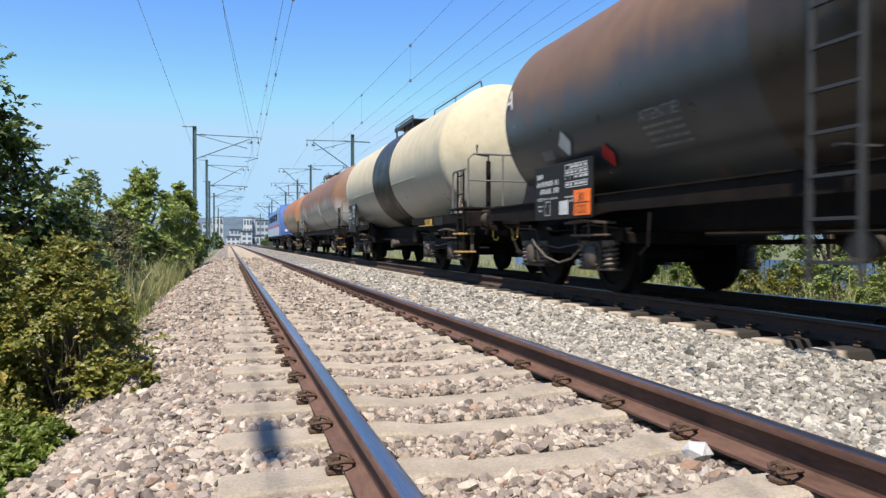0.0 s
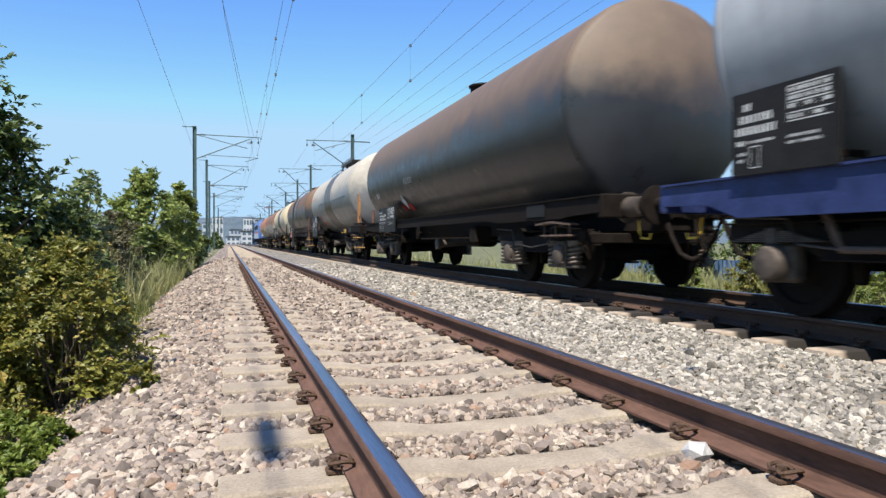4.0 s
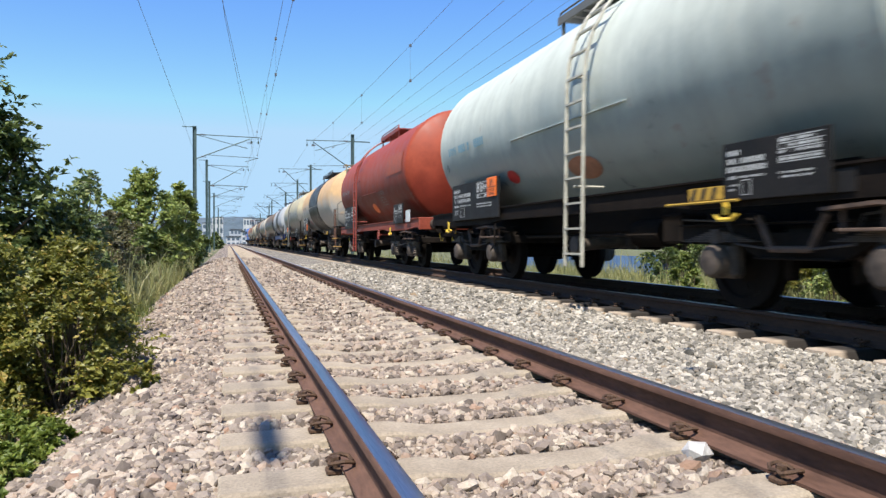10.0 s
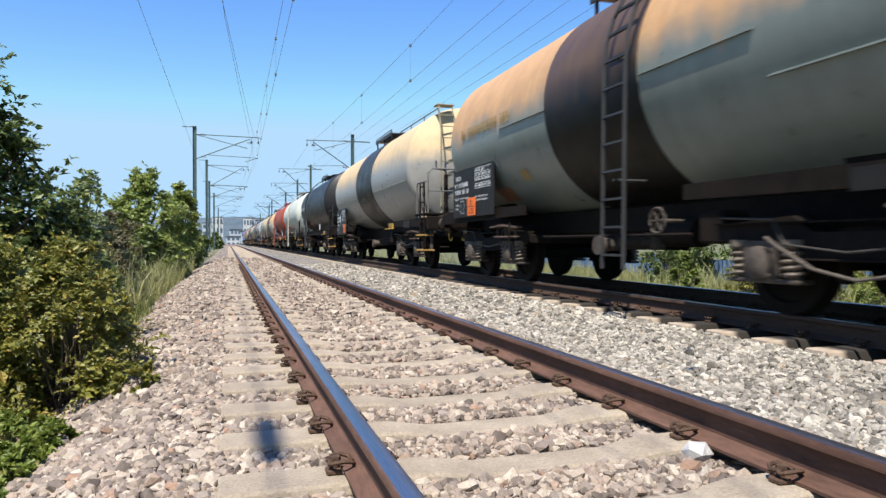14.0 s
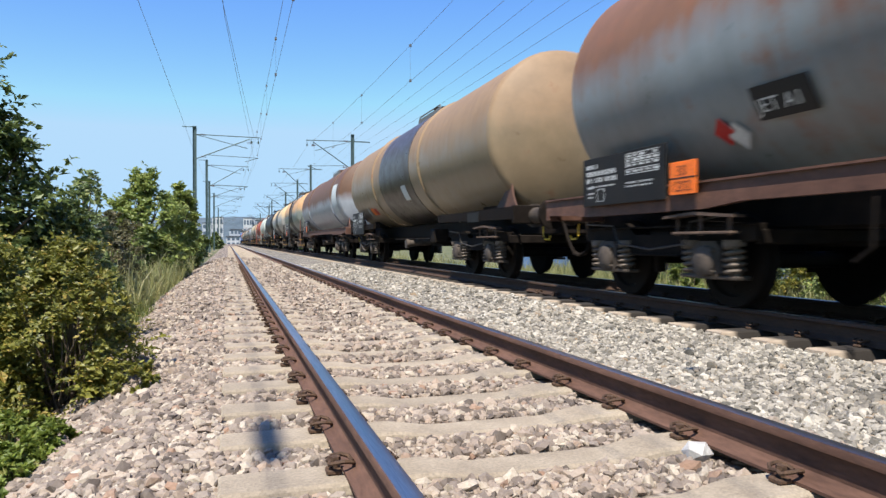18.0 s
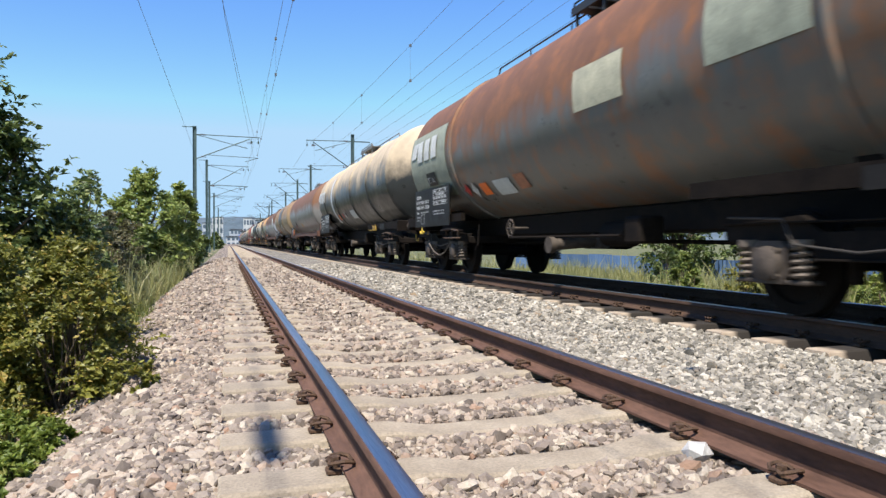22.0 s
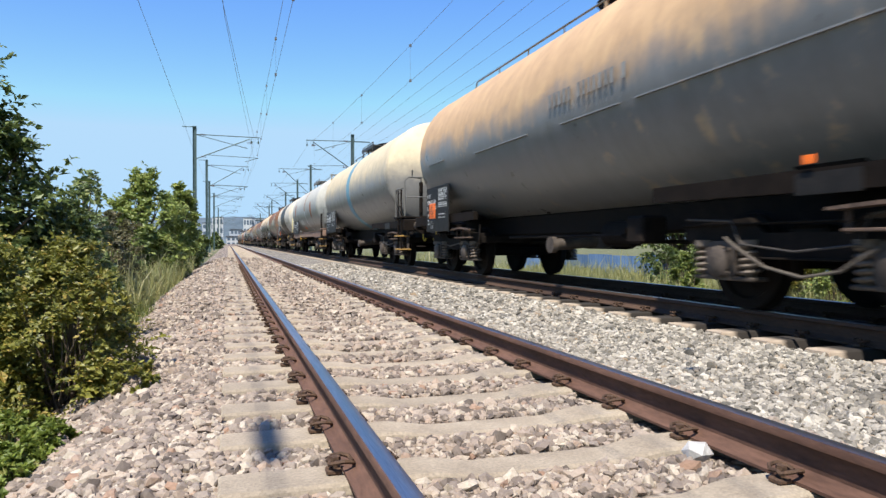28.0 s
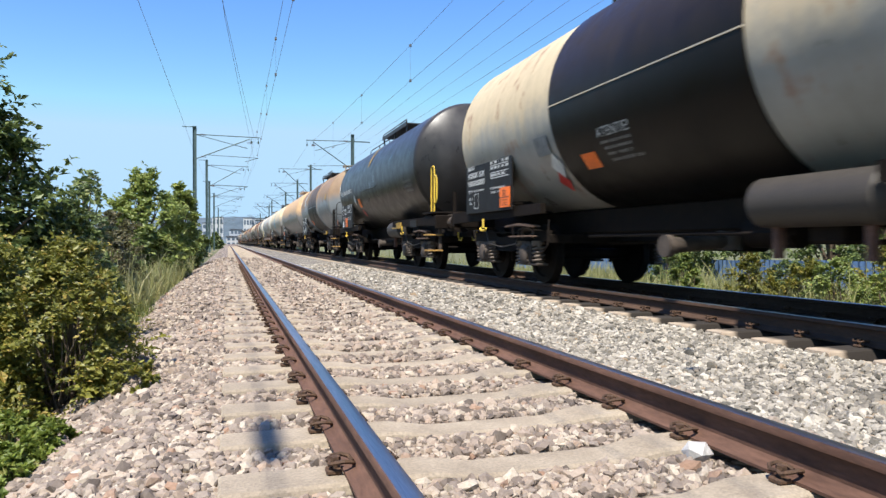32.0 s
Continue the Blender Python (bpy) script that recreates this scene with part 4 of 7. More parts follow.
building(1.0, 330, 6, 9, 4.2, WALL_WHITE, "small white house at the end of the line", 2, 3)
building(7.5, 350, 5, 9, 7.0, WALL_WHITE, "white block of flats at the end of the line", 3, 2)
building(3.0, 420, 6, 9, 9.0, WALL_GREY, "pale grey house behind the white houses", 3, 3)
building(13.0, 360, 6, 12, 5.0, WALL_WHITE, "low white hall at the end of the line", 1, 3)
building(21.0, 430, 12, 12, 15, WALL_GREY, "large grey glazed building with a dark roof", 4, 5)
HOUSES = random.Random(5)
for k in range(11):
    building(-60 + k * 13 + HOUSES.uniform(-4, 4), 800 + HOUSES.uniform(-40, 30), HOUSES.uniform(9, 16), 10, HOUSES.uniform(12, 30), (WALL_WHITE, WALL_GREY)[k % 2], ("pale town house below the hill", "grey block of flats below the hill")[k % 2], 3, 3)
for hx, hy, hw, seed in ((-3.8, 150, 14, 61), (9.8, 120, 18, 62), (9.5, 200, 30, 63), (-4.5, 230, 25, 64)):
    plant("roadside_bush", "far hedge of bushes along the line", "bush", hx, hy, -0.6, 3.2, 1.2, hw, 36, 5000, 0.45, LEAF_TREE, seed, low=0.05, stem=0.05, group="lineside bushes")
# ---- the train ----
# Wagon space: x across (the camera's side is -x), y along with the engine at +y, z above the rail; y = 0 at the leading buffer faces.
AXIS_Z, WHEEL_R = 2.5, 0.46


def wheel_profile():
    return [(-0.07, 0.11), (-0.07, 0.34), (-0.075, 0.36), (-0.075, WHEEL_R + 0.005), (-0.06, WHEEL_R + 0.028), (-0.045, WHEEL_R + 0.026), (-0.035, WHEEL_R), (0.06, WHEEL_R - 0.004), (0.06, 0.36), (0.03, 0.34), (0.02, 0.2), (0.06, 0.14), (0.06, 0.09)]


def wheelset_mesh():
    s = Shape()
    s.lathe([(-1.0, 0.0), (-1.0, 0.06), (-0.8, 0.065), (-0.8, 0.085), (0.8, 0.085), (0.8, 0.065), (1.0, 0.06), (1.0, 0.0)], n=12, axis="x")
    for side in (-1, 1):
        s.lathe([(side * (0.75 + p), r) for p, r in wheel_profile()], n=28, axis="x")
    for k in range(4):
        a = k * math.pi / 2
        s.box(0.815, 0.825, 0.25 * math.cos(a) - 0.02, 0.25 * math.cos(a) + 0.02, 0.25 * math.sin(a) - 0.02, 0.25 * math.sin(a) + 0.02)
        s.box(-0.825, -0.815, 0.25 * math.cos(a) - 0.02, 0.25 * math.cos(a) + 0.02, 0.25 * math.sin(a) - 0.02, 0.25 * math.sin(a) + 0.02)
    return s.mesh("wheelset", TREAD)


def bogie_meshes():
    out = {}
    s = Shape()
    gull = [(-1.5, 0.66), (-1.5, 0.8), (-0.62, 0.86), (-0.4, 0.72), (0.4, 0.72), (0.62, 0.86), (1.5, 0.8), (1.5, 0.66), (1.15, 0.62), (0.68, 0.62), (0.45, 0.5), (-0.45, 0.5), (-0.68, 0.62), (-1.15, 0.62)]
    s.prism(gull, -0.045, 0.045, "x")
    s.box(-0.09, 0.09, -1.5, 1.5, 0.795, 0.812, 0.004)
    s.box(-0.09, 0.09, -0.45, 0.45, 0.49, 0.508, 0.004)
    out["side_frame"] = s.mesh("side_frame", GEAR_BLACK)
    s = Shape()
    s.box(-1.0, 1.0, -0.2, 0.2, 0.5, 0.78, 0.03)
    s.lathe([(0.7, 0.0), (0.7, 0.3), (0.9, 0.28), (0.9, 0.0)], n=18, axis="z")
    out["bolster"] = s.mesh("bolster", GEAR_BLACK)
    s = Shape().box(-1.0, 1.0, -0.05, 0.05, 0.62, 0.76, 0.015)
    out["end_beam"] = s.mesh("end_beam", GEAR_BLACK)
    # cast axlebox with a bolted, domed cover and the tray that carries its two springs
    s = Shape()
    s.prism([(-0.2, 0.36), (-0.2, 0.58), (-0.13, 0.65), (0.13, 0.65), (0.2, 0.58), (0.2, 0.36), (0.13, 0.29), (-0.13, 0.29)], -0.13, 0.06, "x")
    s.lathe([(-0.13, 0.15), (-0.17, 0.145), (-0.19, 0.11), (-0.2, 0.05), (-0.2, 0.0)], (0, 0.46), 16, axis="x")
    for k in range(4):
        a = math.pi / 4 + k * math.pi / 2
        s.cyl((-0.13, 0.15 * math.cos(a), 0.46 + 0.15 * math.sin(a)), (-0.165, 0.15 * math.cos(a), 0.46 + 0.15 * math.sin(a)), 0.026, 6)
    s.box(-0.12, 0.06, -0.4, 0.4, 0.285, 0.325, 0.012)
    s.box(-0.06, 0.02, -0.045, 0.045, 0.64, 0.78, 0.012)
    out["axlebox"] = s.mesh("axlebox", GEAR)
    # round-lidded axlebox
    s = Shape()
    s.box(-0.1, 0.06, -0.19, 0.19, 0.3, 0.64, 0.04)
    s.lathe([(-0.1, 0.165), (-0.18, 0.16), (-0.22, 0.13), (-0.235, 0.06), (-0.235, 0.0)], (0, 0.46), 18, axis="x")
    for k in range(6):
        a = k * math.pi / 3
        s.box(-0.19, -0.15, 0.14 * math.cos(a) - 0.018, 0.14 * math.cos(a) + 0.018, 0.46 + 0.14 * math.sin(a) - 0.018, 0.46 + 0.14 * math.sin(a) + 0.018)
    out["axlebox_round"] = s.mesh("axlebox", GEAR)
    s = Shape()
    s.coil(-0.05, 0, 0.335, 0.6, 0.083, 0.019, 4.6)
    s.cyl((-0.05, 0, 0.6), (-0.05, 0, 0.66), 0.105, 12)
    s.cyl((-0.05, 0, 0.325), (-0.05, 0, 0.64), 0.05, 8)
    out["coil_spring"] = s.mesh("coil_spring", COIL)
    s = Shape()
    for k in range(6):
        s.box(-0.1, 0.0, -0.5 + k * 0.07, 0.5 - k * 0.07, 0.64 + k * 0.016, 0.652 + k * 0.016)
    s.box(-0.12, 0.02, -0.06, 0.06, 0.62, 0.76, 0.01)
    out["leaf_spring"] = s.mesh("leaf_spring", GEAR)
    s = Shape()
    s.box(-0.06, 0.06, -0.035, 0.035, 0.3, 0.62, 0.012)
    s.box(-0.05, 0.05, 0.03, 0.07, 0.32, 0.56, 0.012)
    out["brake_shoe"] = s.mesh("brake_shoe", GEAR_BLACK)
    s = Shape().tube([(-0.14, -1.35, 0.9), (-0.14, -0.7, 0.84), (-0.14, -0.62, 0.62), (-0.13, 0.0, 0.56), (-0.14, 0.6, 0.62), (-0.14, 0.72, 0.83), (-0.14, 1.35, 0.86)], 0.011, 6)
    out["brake_pipe"] = s.mesh("brake_pipe", PIPE_GREY)
    s = Shape()
    s.prism([(-1.42, 0.86), (-1.42, 0.885), (-0.9, 0.93), (-0.42, 0.9), (-0.42, 0.875), (-0.9, 0.9)], -0.26, -0.1, "x")
    s.box(-0.24, -0.12, -1.38, -0.55, 0.715, 0.74, 0.005)
    for y in (-1.3, -0.9, -0.55):
        s.tube([(-0.17, y, 0.7), (-0.17, y, 0.9)], 0.018, 6)
    out["brake_lever"] = s.mesh("brake_lever", LEVER)
    s = Shape().tube([(-0.12, -0.36, 0.86), (-0.12, -0.31, 0.78), (-0.12, -0.2, 0.58), (-0.12, 0.2, 0.58), (-0.12, 0.31, 0.78), (-0.12, 0.36, 0.86)], 0.03, 8)
    out["yoke"] = s.mesh("yoke", LEVER)
    s = Shape().tube([(-0.16, 0.78, 0.68), (-0.2, 0.6, 0.6), (-0.2, 0.25, 0.43), (-0.2, -0.15, 0.36), (-0.2, -0.5, 0.42), (-0.18, -0.8, 0.6)], 0.015, 6)
    out["air_hose"] = s.mesh("air_hose", HOSE_TAN)
    return out


WHEELSET, BOGIE = wheelset_mesh(), bogie_meshes()
WHEELS = []


def bogie(parent, y, style):
    b = new("bogie")
    b.parent = parent
    b.matrix_basis = pose(0, y, 0)
    tagged(b, "two-axle bogie with round axlebox lids" if style == "round" else "two-axle bogie with coil springs")
    part("bolster", BOGIE["bolster"], None, b)
    for s in (-1, 1):
        part("end_beam", BOGIE["end_beam"], None, b, at=pose(0, s * 1.46, 0))
        part("side_frame", BOGIE["side_frame"], None, b, at=pose(s * 1.0, 0, 0))
        turn = 0 if s < 0 else 180
        for e in (-1, 1):
            if style == "round":
                part("axlebox", BOGIE["axlebox_round"], None, b, "round-lidded axlebox", at=pose(s * 0.98, e * 0.9, 0, 0, 0, turn))
                part("leaf_spring", BOGIE["leaf_spring"], None, b, at=pose(s * 1.02, e * 0.9, 0, 0, 0, turn))
            else:
                part("axlebox", BOGIE["axlebox"], None, b, "dusty grey axlebox", at=pose(s * 0.98, e * 0.9, 0, 0, 0, turn))
                for o in (-0.3, 0.3):
                    part("coil_spring", BOGIE["coil_spring"], None, b, at=pose(s * 0.98, e * 0.9 + o, 0, 0, 0, turn))
            part("brake_shoe", BOGIE["brake_shoe"], None, b, at=pose(s * 0.75, e * 0.34, 0, 0, 0, 0 if e > 0 else 180))
        part("brake_pipe", BOGIE["brake_pipe"], None, b, at=pose(s * 1.0, 0, 0, 0, 0, turn))
        if style == "round":
            part("yoke", BOGIE["yoke"], None, b, at=pose(s * 1.0, 0, 0, 0, 0, turn))
        elif len(WHEELS) % 6 == 0:
            part("air_hose", BOGIE["air_hose"], None, b, at=pose(s * 1.0, 0, 0, 0, 0, turn))
        part("brake_lever", BOGIE["brake_lever"], None, b, at=pose(s * 1.0, 0, 0, 0, 0, turn))
    for e in (-1, 1):
        w = new("wheelset", WHEELSET)
        w.parent = b
        w.matrix_parent_inverse = pose(0, e * 0.9, WHEEL_R)
        WHEELS.append(w)


def buffer_meshes():
    body = Shape().lathe([(0.0, 0.0), (0.0, 0.19), (-0.03, 0.19), (-0.03, 0.13), (-0.34, 0.115), (-0.34, 0.0)], n=18)
    head = Shape().lathe([(-0.3, 0.0), (-0.3, 0.085), (-0.58, 0.085), (-0.585, 0.225), (-0.605, 0.225), (-0.62, 0.12), (-0.622, 0.0)], n=22)
    hook = Shape().box(-0.05, 0.05, -0.28, 0.05, 0.98, 1.1, 0.02).tube([(0, -0.25, 1.04), (0, -0.36, 1.08), (0, -0.4, 1.0), (0, -0.34, 0.93)], 0.035, 7)
    hook.tube([(0.07, -0.2, 1.02), (0.07, -0.25, 0.7), (0, -0.28, 0.55), (-0.07, -0.25, 0.7), (-0.07, -0.2, 1.02)], 0.025, 6)
    hose = Shape().tube([(0, 0.0, 0.95), (0, -0.12, 0.92), (0, -0.24, 0.7), (0.03, -0.36, 0.5), (0.07, -0.5, 0.44), (0.1, -0.62, 0.47)], 0.027, 7)
    step = Shape().tube([(0, 0, 0.06), (0, -0.02, -0.1), (0, -0.06, -0.15), (0, -0.22, -0.16), (0, -0.25, -0.1)], 0.014, 6)
    return [s.mesh(n, m) for n, s, m in (("buffer_sleeve", body, GEAR), ("buffer_head", head, GEAR_BLACK), ("coupling", hook, GEAR_BLACK), ("brake_hose", hose, GEAR_BLACK), ("shunter_grip", step, RAIL_YELLOW))]


BUFFER, BUFFER_HEAD, COUPLING, HOSE, GRIP = buffer_meshes()


def letters(text):
    """Flat glyphs of the built-in font as (vertices, faces), one unit high."""
    cu = bpy.data.curves.new("glyphs", "FONT")
    cu.body, cu.size, cu.resolution_u = text, 1.35, 2
    ob = bpy.data.objects.new("glyphs", cu)
    me = bpy.data.meshes.new_from_object(ob)
    out = [tuple(v.co) for v in me.vertices], [tuple(p.vertices) for p in me.polygons]
    bpy.data.objects.remove(ob)
    bpy.data.meshes.remove(me)
    bpy.data.curves.remove(cu)
    return out


WARN, UN_NUMBER, KEMLER, SIGN_A = letters("ATENTIE!"), letters("1202"), letters("30"), letters("A")
FUEL = letters("JET A1")


def on_side(x, y, z, glyphs, size):
    """Glyphs laid on the upright side that faces -x, reading towards -y."""
    return Shape().add([(x, y - px * size, z + py * size) for px, py, _ in glyphs[0]], glyphs[1])


def on_tank(R, y, phi, glyphs, size, lift=0.027):
    vs = []
    for px, py, _ in glyphs[0]:
        a = phi + py * size / R
        vs.append((-(R + lift) * math.cos(a), y - px * size, AXIS_Z + (R + lift) * math.sin(a)))
    return Shape().add(vs, glyphs[1])


def patch(R, y0, y1, z0, z1, lift=0.025, shear=0.0, n=5):
    """A thin painted or pasted patch on the tank's near side, between two heights."""
    a0, a1 = math.asin((z0 - AXIS_Z) / R), math.asin((z1 - AXIS_Z) / R)
    n = max(n, int((a1 - a0) / 0.06))
    vs, fs = [], []
    for i in range(n + 1):
        a = a0 + (a1 - a0) * i / n
        for y in (y0, y1):
            vs.append((-(R + lift) * math.cos(a), y + shear * i / n, AXIS_Z + (R + lift) * math.sin(a)))
    for i in range(n):
        fs.append((2 * i, 2 * i + 1, 2 * i + 3, 2 * i + 2))
    return Shape().add(vs, fs)


def diamond(R, y, z, s, lift=0.028):
    vs = []
    for dy, dz in ((s, 0), (0, s), (-s, 0), (0, -s)):
        a = math.asin((z + dz * 0.95 - AXIS_Z) / R)
        vs.append((-(R + lift) * math.cos(a), y + dy, AXIS_Z + (R + lift) * math.sin(a)))
    return Shape().add(vs, [(0, 1, 2, 3)])


def figures(width, h, r):
    """Stations of the short bars that stand for one line of unreadable figures."""
    out, a = [], 0.0
    while a + h * 0.5 < width:
        b = a + h * r.uniform(0.3, 0.5)
        if r.random() < 0.86:
            out.append((a, b))
        a = b + h * 0.32
    return out


def stencil(R, y, z, rows, w, h, seed):
    """Lines of writing too worn to read: plain bars."""
    r = random.Random(seed)
    s = Shape()
    for i in range(rows):
        z1 = z - i * h * 1.7
        for a, b in figures(w * r.uniform(0.8, 1.0), h, r):
            s.join(patch(R, y - i * 0.03 - a, y - i * 0.03 - b, z1 - h, z1, 0.027, 0, 1))
    return s


def tank_shell(yf, yr, R, n=72):
    """A tank with dished ends: a shallow crown that turns into the shell over a rounded knuckle."""
    knuckle, crown = 0.15, 2.75
    lean = math.asin((R - knuckle) / (crown - knuckle))
    back = (crown - knuckle) * math.cos(lean)
    end = [(crown * math.cos(lean * k / 7) - back, crown * math.sin(lean * k / 7)) for k in range(8)]
    end += [(knuckle * math.cos(a), R - knuckle + knuckle * math.sin(a)) for a in [lean + (math.pi / 2 - lean) * k / 6 for k in range(1, 7)]]
    prof = [(yf + d, r) for d, r in end]
    prof += [(yf + (yr - yf) * k / 12, R) for k in range(1, 12)]
    prof += [(yr - d, r) for d, r in end[::-1]]
    return Shape().lathe(prof, (0, AXIS_Z), n)


def ring(y, w, R, lift, n=64):
    """A band of sheet round the tank."""
    return Shape().lathe([(y - w / 2, R - 0.01), (y - w / 2, R + lift), (y + w / 2, R + lift), (y + w / 2, R - 0.01)], (0, AXIS_Z), n)


def ladder(parent, y, R, material, z0=0.35, wide=0.42, over=True):
    """A ladder up the near side and over the shoulder of the tank."""
    line = [(-(R + 0.16), z0), (-(R + 0.14), AXIS_Z)]
    for k in range(1, 8):
        a = k / 8 * math.pi / 2
        line.append((-(R + 0.14) * math.cos(a), AXIS_Z + (R + 0.14) * math.sin(a)))
    if not over:
        line = line[:6]
    lad = part("ladder", Shape().tube([(p, y - wide / 2, q) for p, q in line], 0.024, 6), material, parent, "steel ladder over the tank's side")
    part("stringer", Shape().tube([(p, y + wide / 2, q) for p, q in line], 0.024, 6), material, lad)
    acc = 0.15
    for (a, b), (c, d) in zip(line, line[1:]):
        L = math.hypot(c - a, d - b)
        while acc < L:
            u = acc / L
            p, q = a + (c - a) * u, b + (d - b) * u
            part("rung", Shape().box(p - 0.02, p + 0.02, y - wide / 2, y + wide / 2, q - 0.012, q + 0.012), material, lad)
            acc += 0.3
        acc -= L
    for q in (1.3, AXIS_Z + 0.1):
        part("ladder_bracket", Shape().tube([(-(R + 0.15), y, q), (-(R - 0.25) if q < 2 else -(R - 0.02), y, q)], 0.018, 5), material, lad)


def handrail(parent, y, material, R, high=2.3, base=1.2, hoops=False):
    """Bent tube hand rails of the end platform: narrow corner hoops, or a stepped side rail with a frame across the end."""
    for s in (-1, 1):
        if hoops:
            x = s * 1.22
            a, b = y - 0.06, y - 0.28
            part("handrail", Shape().tube([(x, a, base), (x, a, high - 0.08), (x, a - 0.03, high - 0.02), (x, (a + b) / 2, high), (x, b + 0.03, high - 0.02), (x, b, high - 0.08), (x, b, base)], 0.018, 6), material, parent, "bent tube handrail")
            part("handrail", Shape().tube([(x, b, high - 0.22), (x, b - 0.12, high - 0.22), (x, b - 0.18, high - 0.3), (x, b - 0.18, high - 0.72), (x, b - 0.12, high - 0.8), (x, b, high - 0.8)], 0.02, 6), material, parent, "bent tube handrail")
        else:
            low = high - 0.28
            part("handrail", Shape().tube([(s * 1.24, y + 0.42, base - 0.1), (s * 1.24, y + 0.42, low - 0.08), (s * 1.24, y + 0.35, low), (s * 1.22, y - 0.3, low)], 0.02, 6), material, parent, "bent tube handrail")
            part("rail_post", Shape().tube([(s * 1.22, y - 0.02, base), (s * 1.22, y - 0.02, low)], 0.018, 6), material, parent)
            part("rail_post", Shape().tube([(s * 0.5, y - 0.38, base), (s * 0.5, y - 0.38, high)], 0.018, 6), material, parent)
    if not hoops:
        frame_line = [(-1.2, y - 0.38, base), (-1.2, y - 0.38, high - 0.1), (-1.1, y - 0.38, high), (1.1, y - 0.38, high), (1.2, y - 0.38, high - 0.1), (1.2, y - 0.38, base)]
        part("end_rail", Shape().tube(frame_line, 0.02, 6), material, parent)
        part("cross_rail", Shape().tube([(-1.2, y - 0.38, (high + base) / 2), (1.2, y - 0.38, (high + base) / 2)], 0.016, 6), material, parent)


def end_ladder(parent, y, R, material):
    part("ladder_head", Shape().box(-0.78, -0.34, y + 0.2, y + 0.52, AXIS_Z + R - 0.03, AXIS_Z + R + 0.0, 0.008), material, parent, "small platform at the ladder's head")
    lad = part("ladder", Shape().tube([(-0.75, y - 0.05, 1.2), (-0.75, y - 0.05, 3.2), (-0.72, y + 0.26, AXIS_Z + R + 0.02)], 0.022, 6), material, parent, "ladder up the tank's end")
    part("stringer", Shape().tube([(-0.37, y - 0.05, 1.2), (-0.37, y - 0.05, 3.2), (-0.4, y + 0.26, AXIS_Z + R + 0.02)], 0.022, 6), material, lad)
    for k in range(9):
        q = 1.4 + k * 0.28
        d = max(0, q - 3.2) * 0.36
        part("rung", Shape().box(-0.75, -0.38, y - 0.065 + d, y - 0.035 + d, q - 0.012, q + 0.012), material, lad)


def walkway(parent, y0, y1, R, material, rail_material, wide=1.2, lift=0.05, shift=-0.1):
    """A raised grating over the crown, with legs and a low rail."""
    top = AXIS_Z + R + lift
    deck = Shape()
    slats = []
    n = max(3, int((y0 - y1) / 0.3))
    for i in range(n):
        a = y0 + (y1 - y0) * i / n
        slats.append(Shape().box(shift - wide / 2 - 0.005, shift + wide / 2 + 0.005, a - 0.005, a + (y1 - y0) / n * 0.86, top, top + 0.03))
    deck.box(shift - wide / 2 - 0.03, shift - wide / 2, y1, y0, top - 0.06, top + 0.06, 0.005)
    w = part("walkway", deck, material, parent, "raised walkway on the crown of the tank")
    part("edge_beam", Shape().box(shift + wide / 2, shift + wide / 2 + 0.03, y1, y0, top - 0.06, top + 0.06, 0.005), material, w)
    for sl in slats:
        part("slat", sl, material, w)
    for y in (y0 - 0.1, (y0 + y1) / 2, y1 + 0.1):
        for x in (shift - wide / 2 + 0.02, shift + wide / 2 - 0.02):
            foot = AXIS_Z + math.sqrt(max(0, R * R - x * x)) - 0.03
            part("walkway_leg", Shape().box(x - 0.02, x + 0.02, y - 0.02, y + 0.02, foot, top), material, w)
    part("walkway_rail", Shape().tube([(shift - wide / 2, y0, top), (shift - wide / 2, y0 - 0.06, top + 0.12), (shift - wide / 2, y1 + 0.06, top + 0.12), (shift - wide / 2, y1, top)], 0.016, 5), rail_material, w)
    return w


def crown_rail(parent, y0, y1, R, material):
    x = -0.45
    top = AXIS_Z + math.sqrt(R * R - x * x)
    r = part("crown_rail", Shape().tube([(x, y0, top), (x, y0 - 0.1, top + 0.16), (x, y1 + 0.1, top + 0.16), (x, y1, top)], 0.016, 5), material, parent, "thin rail along the crown")
    n = max(2, int((y0 - y1) / 1.3))
    for i in range(1, n):
        y = y0 + (y1 - y0) * i / n
        part("rail_post", Shape().tube([(x, y, top - 0.02), (x, y, top + 0.16)], 0.013, 5), material, r)


